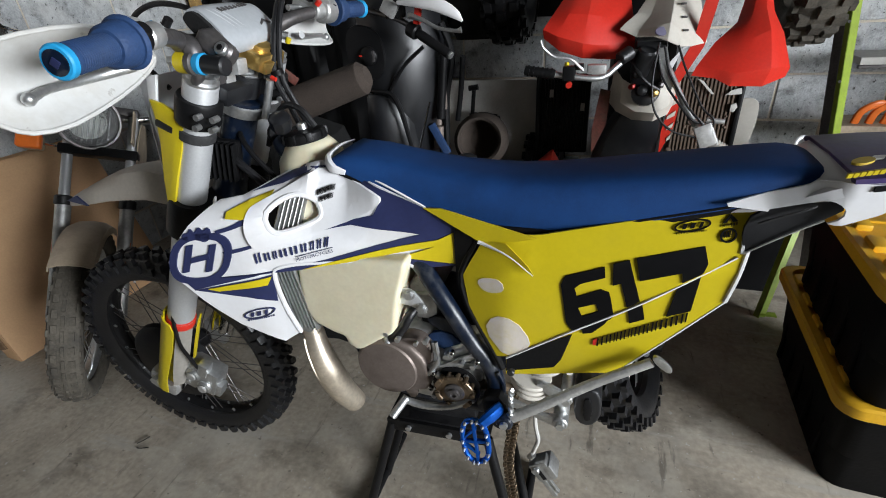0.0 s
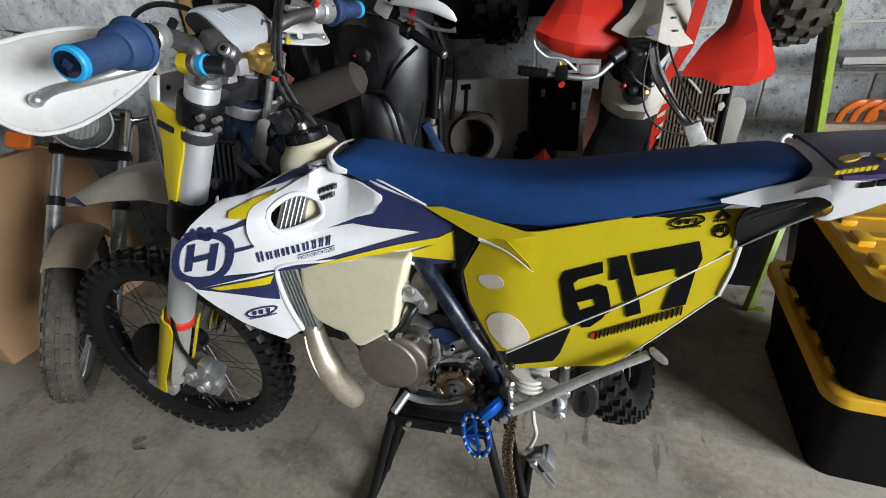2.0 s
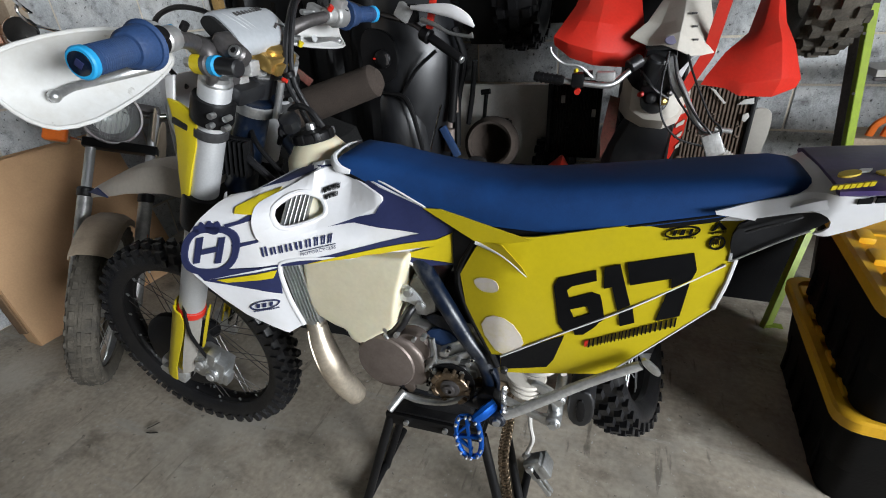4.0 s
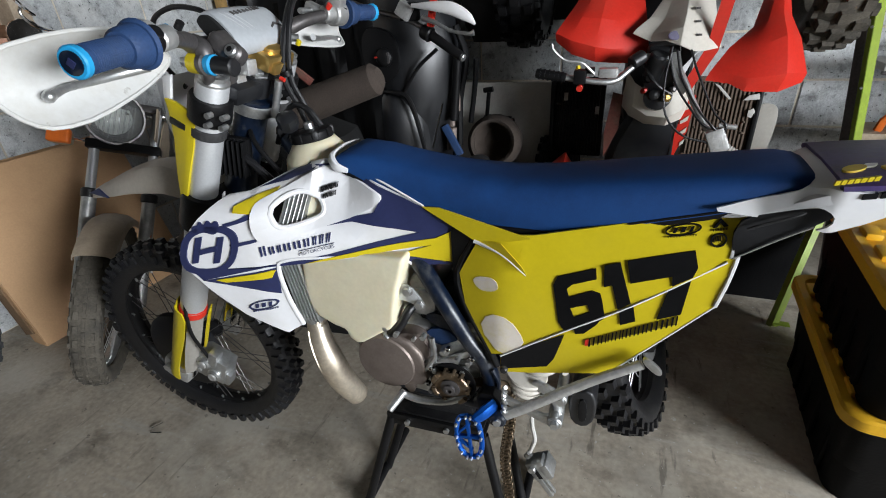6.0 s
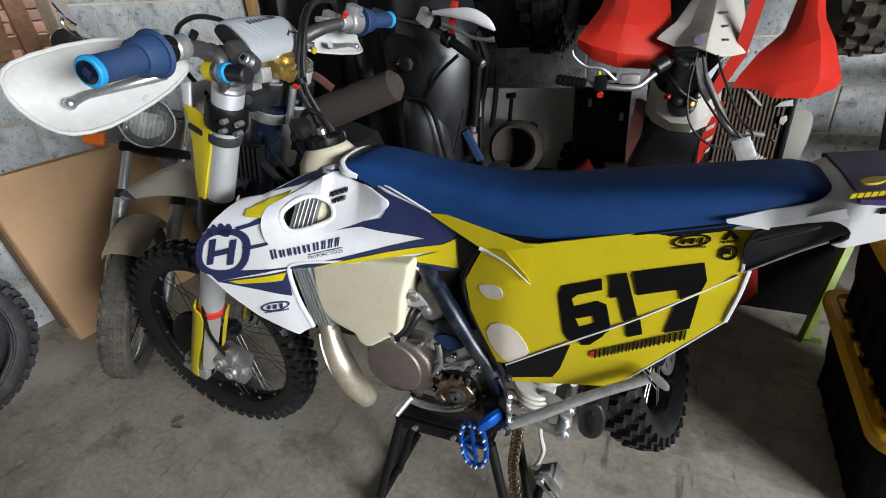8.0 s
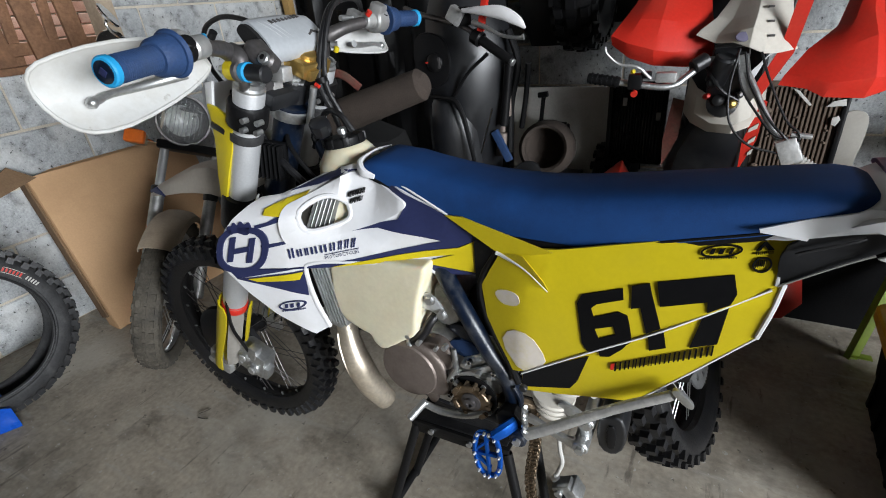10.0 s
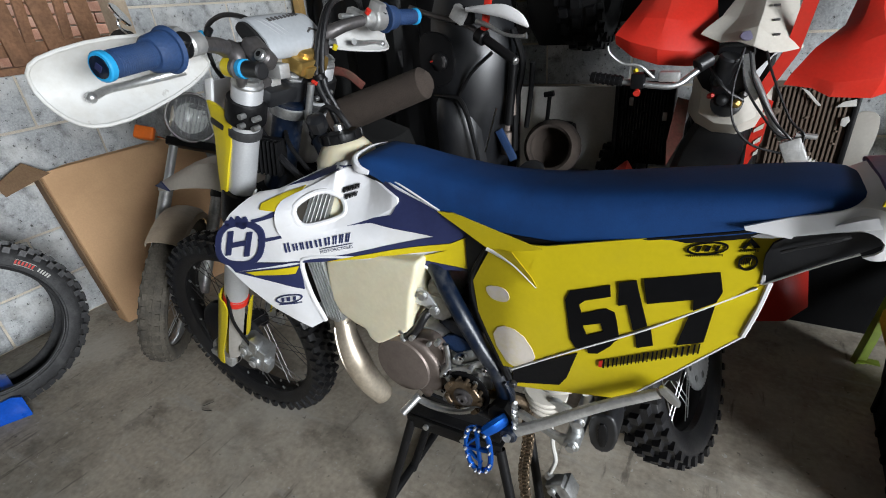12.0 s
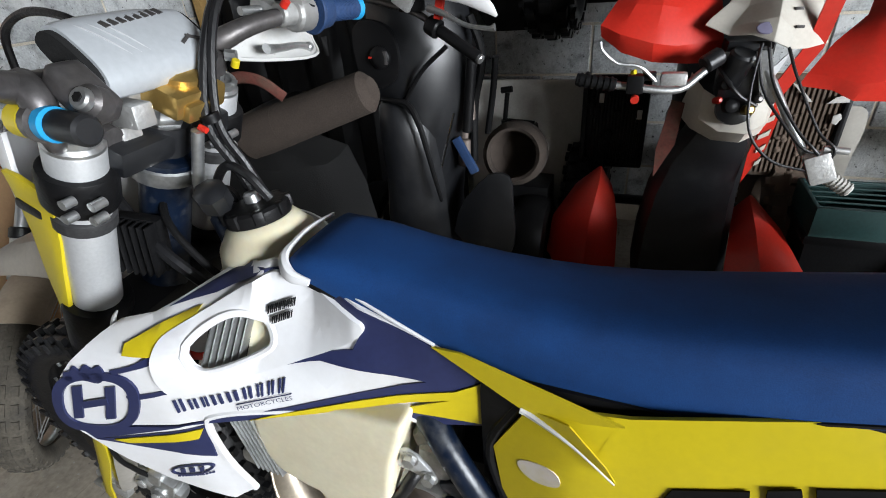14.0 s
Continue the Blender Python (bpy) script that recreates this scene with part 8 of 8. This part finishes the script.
# ---------------------------------------------------------------- black mini quad, also standing on its tail
def black_quad():
    b = thing("black_quad", (-0.4, 2.6, 0), "black mini quad bike stored upright on its tail", "quad bike")
    rows_ = []
    for z, x0, x1, y in ((1.30, -0.50, -0.27, 2.48), (1.16, -0.525, -0.22, 2.42), (1.05, -0.52, -0.195, 2.39), (0.95, -0.515, -0.20, 2.385), (0.86, -0.50, -0.205, 2.39), (0.74, -0.49, -0.225, 2.41), (0.60, -0.50, -0.255, 2.44), (0.45, -0.53, -0.285, 2.47), (0.25, -0.55, -0.29, 2.50), (0.02, -0.54, -0.30, 2.54)):
        cx, hw_ = (x0 + x1) / 2, (x1 - x0) / 2
        rows_.append([(cx + hw_ * u, y + d, z) for u, d in ((-1, 0.16), (-0.98, 0.08), (-0.85, 0.03), (-0.45, 0.0), (-0.1, 0.0), (0.25, 0.018), (0.55, 0.05), (0.8, 0.09), (0.95, 0.13), (1, 0.18))])
    body = part("body_panel", loft(rows_), BLACK_GLOSS, b, "dark satin body panel")
    rows_ = []
    for z, x0, x1, y in ((0.868, -0.482, -0.345, 2.392), (0.845, -0.488, -0.325, 2.372), (0.76, -0.488, -0.307, 2.357), (0.68, -0.49, -0.298, 2.362), (0.56, -0.505, -0.292, 2.385), (0.42, -0.535, -0.298, 2.41), (0.22, -0.55, -0.30, 2.44), (0.08, -0.54, -0.31, 2.48)):
        cx, hw_ = (x0 + x1) / 2, (x1 - x0) / 2
        rows_.append([(cx + hw_ * u, y + d, z) for u, d in ((-1, 0.09), (-0.96, 0.045), (-0.8, 0.016), (-0.4, 0.0), (-0.05, 0.004), (0.3, 0.018), (0.6, 0.038), (0.85, 0.062), (1, 0.09))])
    part("seat", loft(rows_), BLACK_GLOSS, b, "glossy black seat")
    part("seat_piping", tube([(-0.485, 2.40, 0.872), (-0.42, 2.372, 0.875), (-0.355, 2.366, 0.865), (-0.322, 2.362, 0.81), (-0.302, 2.366, 0.72), (-0.288, 2.378, 0.62), (-0.278, 2.40, 0.52)], (0.006, 0.008, 0.010, 0.010, 0.009, 0.008, 0.007), 8), BLACK, b)
    part("trim_line", tube([(-0.212, 2.40, 0.83), (-0.24, 2.40, 0.74), (-0.268, 2.40, 0.65)], 0.004, 6), CHROME, b)
    part("key_panel", prism(rounded([(-0.51, 0.90), (-0.535, 1.05), (-0.50, 1.12), (-0.40, 1.10), (-0.365, 1.02), (-0.385, 0.92)], 2), 2.375, 2.40, 0.008), BLACK, b)
    part("ignition_switch", lathe([(0.034, 0), (0.034, 0.012), (0.025, 0.02), (0.012, 0.024)], Matrix.Translation((-0.43, 2.375, 1.005)) @ pose(0, 0, 0, 90), 20), BLACK, b)
    part("switch_wing", box((-0.408, 2.362, 1.005), (0.012, 0.016, 0.04), None, 0.004), DARK_METAL, b)
    part("key_tag", box((-0.458, 2.355, 1.008), (0.012, 0.004, 0.006), None, 0.001), RED, b)
    part("crease", tube([(-0.375, 2.388, 0.86), (-0.30, 2.375, 0.96), (-0.215, 2.385, 1.03)], 0.007, 6), BLACK, b)
    bar = part("handlebar", tube([(-0.56, 2.40, 1.20), (-0.45, 2.36, 1.17), (-0.36, 2.34, 1.15), (-0.27, 2.32, 1.125), (-0.20, 2.30, 1.085), (-0.085, 2.28, 1.015)], 0.010, 10), DARK_METAL, b)
    g = part("grip", rod((-0.20, 2.30, 1.083), (-0.082, 2.278, 1.012), 0.0165, 14, w=0.003), BLACK, bar)
    part("grip_end", rod((-0.084, 2.279, 1.013), (-0.076, 2.276, 1.008), 0.013, 12, w=0.002), ALU, g)
    part("throttle_block", join(rod((-0.235, 2.31, 1.10), (-0.20, 2.30, 1.082), 0.026, 16, w=0.005), box((-0.28, 2.31, 1.16), (0.07, 0.035, 0.06), pose(0, 0, 0), 0.010)), BLACK, bar)
    part("master_cylinder", box((-0.29, 2.295, 1.165), (0.055, 0.04, 0.05), Matrix.Translation((-0.29, 2.295, 1.165)) @ pose(0, 0, 0, 0, 35, 0) @ Matrix.Translation((0.29, -2.295, -1.165)), 0.006), CAST, bar, "grey brake master cylinder")
    part("brake_lever", tube([(-0.22, 2.28, 1.14), (-0.17, 2.265, 1.125), (-0.11, 2.255, 1.098), (-0.05, 2.25, 1.088), (-0.03, 2.25, 1.09)], (0.010, 0.008, 0.006, 0.006, 0.010), 8), ALU, bar, "silver brake lever")
    part("hand_guard", tube([(-0.25, 2.26, 1.18), (-0.17, 2.24, 1.175), (-0.10, 2.235, 1.165), (-0.05, 2.24, 1.14), (-0.025, 2.25, 1.115)], (0.006, 0.014, 0.020, 0.016, 0.004), 10, 6, flat=0.4), WHITE, bar, "white lever guard")
    part("red_bracket", box((-0.185, 2.285, 1.16), (0.022, 0.02, 0.10), Matrix.Translation((-0.185, 2.285, 1.16)) @ pose(0, 0, 0, 0, 12, 0) @ Matrix.Translation((0.185, -2.285, -1.16)), 0.004), RED, bar)
    part("heel_plate", prism(rounded([(-0.05, 0.58), (-0.095, 0.60), (-0.15, 0.58), (-0.25, 0.46), (-0.29, 0.30), (-0.06, 0.26), (-0.035, 0.33), (-0.045, 0.48)], 1), 2.50, 2.515, 0.004), BLACK_GLOSS, b, "dusty dark heel plate")
    part("frame_tube", tube([(-0.18, 2.5, 1.1), (-0.15, 2.52, 0.98), (-0.19, 2.55, 0.82), (-0.20, 2.55, 0.62)], 0.014, 8), BLACK, b)
    part("frame_tube", tube([(-0.10, 2.5, 0.98), (-0.12, 2.53, 0.86), (-0.15, 2.56, 0.72)], 0.011, 8), BLACK, b)
    part("shock_body", rod((-0.175, 2.50, 1.0), (-0.205, 2.50, 0.74), 0.018, 12, w=0.003), BLACK, b)
    part("engine_block", join(rod((-0.225, 2.56, 0.87), (-0.235, 2.56, 0.70), 0.020, 14, w=0.003), rod((-0.195, 2.54, 0.86), (-0.20, 2.54, 0.77), 0.013, 12, w=0.003), rod((-0.232, 2.55, 0.70), (-0.236, 2.55, 0.60), 0.026, 14, w=0.003)), BRONZE, b, "dull bronze engine parts")
    part("blue_bracket", box((-0.215, 2.50, 0.655), (0.03, 0.02, 0.14), Matrix.Translation((-0.215, 2.5, 0.655)) @ pose(0, 0, 0, 0, -28, 0) @ Matrix.Translation((0.215, -2.5, -0.655)), 0.003), BLUE_GRIP, b)
    for sx in (-0.75, -0.02):
        m = Matrix.Translation((sx, 2.75, 0.20)) @ pose(0, 0, 0, 0, 0, 90)
        part("tyre", tyre_body(0.10, 0.20, 0.07, m, 36), BLACK, b)
    part("axle", rod((-0.78, 2.75, 0.20), (0.0, 2.75, 0.20), 0.015, 10), DARK_METAL, b)
    return b


black_quad()
single("dirty_pot", lathe([(0.05, 0.0), (0.10, 0.03), (0.125, 0.10), (0.12, 0.17), (0.10, 0.20), (0.088, 0.19), (0.10, 0.16), (0.10, 0.11), (0.06, 0.06), (0.001, 0.05)], Matrix.Translation((-0.105, 2.86, 0.555)) @ pose(0, 0, 0, 75, 20, 0), 28, cap=False), DARK_CLOTH, "dirty brown round housing behind the black quad, darkened for shade", "machine part")
single("pedestal_box", box((-0.10, 2.86, 0.215), (0.26, 0.16, 0.43), None, 0.008), BLACK, "black plastic box standing on the floor", "box")
single("tap_handle", join(rod((-0.185, 2.93, 0.65), (-0.170, 2.92, 0.775), 0.010, 10), rod((-0.195, 2.92, 0.782), (-0.15, 2.92, 0.788), 0.013, 10), rod((-0.19, 2.93, 0.655), (-0.06, 2.93, 0.645), 0.013, 10), rod((-0.06, 2.93, 0.645), (-0.05, 2.94, 0.585), 0.015, 10), rod((-0.185, 2.93, 0.66), (-0.20, 2.95, 0.0), 0.015, 10)), BLACK, "black tap handle on a dark pipe", "tap")

# dark sheet, timber post, cloth roll ------------------------------------------------
def hanging_sheet():
    random.seed(9)
    rows_ = []
    for j in range(12):
        z = 0.02 + 2.2 * j / 11
        rows_.append([(-1.98 + 1.50 * i / 40, 3.30 + 0.03 * math.sin(i * 0.9 + 0.2 * j) + 0.015 * math.sin(i * 2.3 + j), z) for i in range(41)] + [(-1.98 + 1.50 * i / 40, 3.306 + 0.03 * math.sin(i * 0.9 + 0.2 * j) + 0.015 * math.sin(i * 2.3 + j), z) for i in range(40, -1, -1)])
    return loft(rows_)


# Folded black sheet, added so that the back corner stays black.
single("black_tarpaulin", hanging_sheet(), BLACK, "added black sheet hanging in folds to darken the back corner", "tarpaulin")
single("timber_post", box((-1.93, 3.20, 1.2), (0.05, 0.05, 2.4), None, 0.004), mat("yellow_pine", (0.40, 0.25, 0.09), 0.7, vary=0.2, scale=8), "upright yellow pine post in the corner", "post")


# Made-up black mass: carries the roll and darkens the space behind the bike.
def heap():
    random.seed(3)
    rows_ = []
    for z, k in ((0.0, 1.0), (0.25, 1.02), (0.5, 0.97), (0.7, 0.9), (0.80, 0.78), (0.845, 0.45)):
        rows_.append([(-0.70 + 0.34 * k * math.copysign(abs(math.cos(a)) ** 0.6, math.cos(a)) + random.uniform(-0.012, 0.012), 2.06 + 0.17 * k * math.copysign(abs(math.sin(a)) ** 0.6, math.sin(a)) + random.uniform(-0.012, 0.012), z) for a in (2 * math.pi * i / 32 for i in range(32))])
    return loft(rows_)


single("covered_crate", heap(), FOAM, "made-up black mass under the roll, filling the dark space", "covered crate")
roll = thing("cloth_roll", (-0.4, 1.98, 0.85), "dusty beige cloth roll, darkened for shade, lying on a black filler", "cloth roll")
part("roll_body", rod((-0.66, 1.97, 0.865), (-0.27, 2.02, 0.990), 0.060, 24, 0.050, 0.02), DARK_CLOTH, roll)
for t_ in (0.25, 0.32):
    c = Vector((-0.66, 1.97, 0.865)).lerp(Vector((-0.27, 2.02, 0.99)), t_)
    d_ = Vector((0.39, 0.05, 0.125)).normalized()
    part("roll_crease", rod(c, c + d_ * 0.004, 0.0575, 24), DARK_CLOTH, roll)
single("red_strap", tube([(-0.66, 1.93, 0.99), (-0.60, 1.92, 1.035), (-0.53, 1.93, 1.03), (-0.48, 1.95, 0.985)], 0.014, 8, flat=0.5), WORN_SHADED_RED, "short red strap over the cloth roll", "strap")
crate = thing("black_crate", (1.02, 2.72, 0), "black plastic crate standing on the floor by the rack", "crate")
part("body", loft([[(1.02 + sx * w_, 2.72 + sy * d_, z) for sx, sy in ((-1, -1), (1, -1), (1, 1), (-1, 1))] for w_, d_, z in ((0.128, 0.108, 0.0), (0.145, 0.125, 0.39), (0.138, 0.118, 0.39), (0.122, 0.102, 0.02))]), TOTE, crate, smooth=False)
for sy in (-1, 1):
    part("rim", box((1.02, 2.72 + sy * 0.128, 0.405), (0.31, 0.014, 0.03), None, 0.004), TOTE, crate)
for sx in (-1, 1):
    part("rim", box((1.02 + sx * 0.148, 2.72, 0.405), (0.014, 0.242, 0.03), None, 0.004), TOTE, crate)
tray = thing("wire_basket", (1.02, 2.70, 0.42), "teal plastic basket standing on a black crate", "basket")
part("basket_body", join(box((1.02, 2.70, 0.43), (0.30, 0.24, 0.015)), box((1.02, 2.585, 0.475), (0.30, 0.012, 0.09), None, 0.003), box((1.02, 2.815, 0.475), (0.30, 0.012, 0.09), None, 0.003), box((0.876, 2.70, 0.475), (0.012, 0.24, 0.09), None, 0.003), box((1.164, 2.70, 0.475), (0.012, 0.24, 0.09), None, 0.003)), TEAL, tray)
for i in range(6):
    part("basket_rim", rod((0.87, 2.60 + 0.04 * i, 0.515), (1.17, 2.60 + 0.04 * i, 0.515), 0.003, 6), TEAL, tray)

# ---------------------------------------------------------------- slatted window and the brick wall outside
window_1 = thing("window_1", (-2.1, 1.56, 1.09), "unglazed window opening closed by brown wooden slats", "window", kind="structure")
for i in range(7):
    y = 1.04 + 0.155 * i
    part("slat", box((-2.06, y, 1.56), (0.02, 0.075, 0.98), Matrix.Translation((0, y, 1.1)) @ pose(0, 0, 0, 3 if i % 2 else 1.5, 0, 0) @ Matrix.Translation((0, -y, -1.1)), 0.003), WOOD, window_1)
for i in range(6):
    y = 1.11 + 0.155 * i
    part("back_slat", box((-2.12, y, 1.56), (0.02, 0.04, 0.94), Matrix.Translation((0, y, 1.1)) @ pose(0, 0, 0, -6, 0, 0) @ Matrix.Translation((0, -y, -1.1)), 0.003), WOOD, window_1)
part("batten", box((-2.085, 1.565, 1.18), (0.025, 1.13, 0.05), None, 0.003), WOOD, window_1)
part("sill", box((-2.08, 1.565, 1.104), (0.20, 1.13, 0.028), None, 0.004), WOOD, window_1)
part("jamb", box((-2.04, 2.105, 1.55), (0.10, 0.075, 0.90), None, 0.006), PALE_WOOD, window_1, "pale weathered jamb board")
outside = slab("wall_outside", box((-3.71, 1.7, 1.5), (0.2, 5.0, 3.4)), MORTAR, "pink brick wall of the building next door", "wall")


def block_mesh(length, height, depth, w):
    bm = box((0, 0, 0), (depth, length, height), None, w, 1)
    me = bpy.data.meshes.new("piece")
    bm.to_mesh(me)
    bm.free()
    return me


MESHES = {}


def piece(name, parent, at, length, height, depth, material, across=False, w=0.004):
    key = (name, round(length, 3), height, depth)
    if key not in MESHES:
        MESHES[key] = block_mesh(length, height, depth, w)
        MESHES[key].materials.append(material)
    ob = new(name, MESHES[key])
    ob.parent = parent
    ob.matrix_basis = Matrix.Translation(at) @ pose(0, 0, 0, random.uniform(-0.25, 0.25), 0, (90 if across else 0) + random.uniform(-0.3, 0.3))
    return ob


random.seed(21)
for k in range(10):                       # left wall
    z0 = 0.219 * k
    y = 0.245 + (0.225 if k % 2 else 0)
    while y < Y1:
        a, b_ = y, min(y + 0.44, Y1)
        y += 0.45
        spans = [(a, b_)]
        if z0 + 0.1 > WIN[2] and z0 + 0.1 < WIN[3]:
            spans = [(a, min(b_, WIN[0])), (max(a, WIN[1] + 0.01), b_)]
        for s0, s1 in spans:
            if s1 - s0 > 0.04:
                piece("block", wall_left, (X0 - 0.058 + random.uniform(-0.002, 0.002), (s0 + s1) / 2, z0 + 0.1095), round(s1 - s0, 2), 0.208, 0.10, BLOCK)
for k in range(-1, 10):                   # back wall
    z0 = 0.087 + 0.219 * k
    x = -0.57 - (0.225 if k % 2 else 0)
    while x < XB - 0.04:
        if z0 > -0.05:
            wd = min(0.44, round(XB - x, 2))
            piece("block", wall_back, (x + wd / 2, Y1 + 0.058 + random.uniform(-0.002, 0.002), z0 + 0.1095), wd, 0.208, 0.10, BLOCK, True)
        x += 0.45
for k in range(19):                       # bricks next door
    z0 = 0.95 + 0.075 * k
    y = 0.55 + (0.1125 if k % 2 else 0)
    while y < 3.4:
        piece("brick", outside, (-3.612 + random.uniform(-0.002, 0.002), y, z0), 0.215, 0.065, 0.04, BRICK, False, 0.003)
        y += 0.225
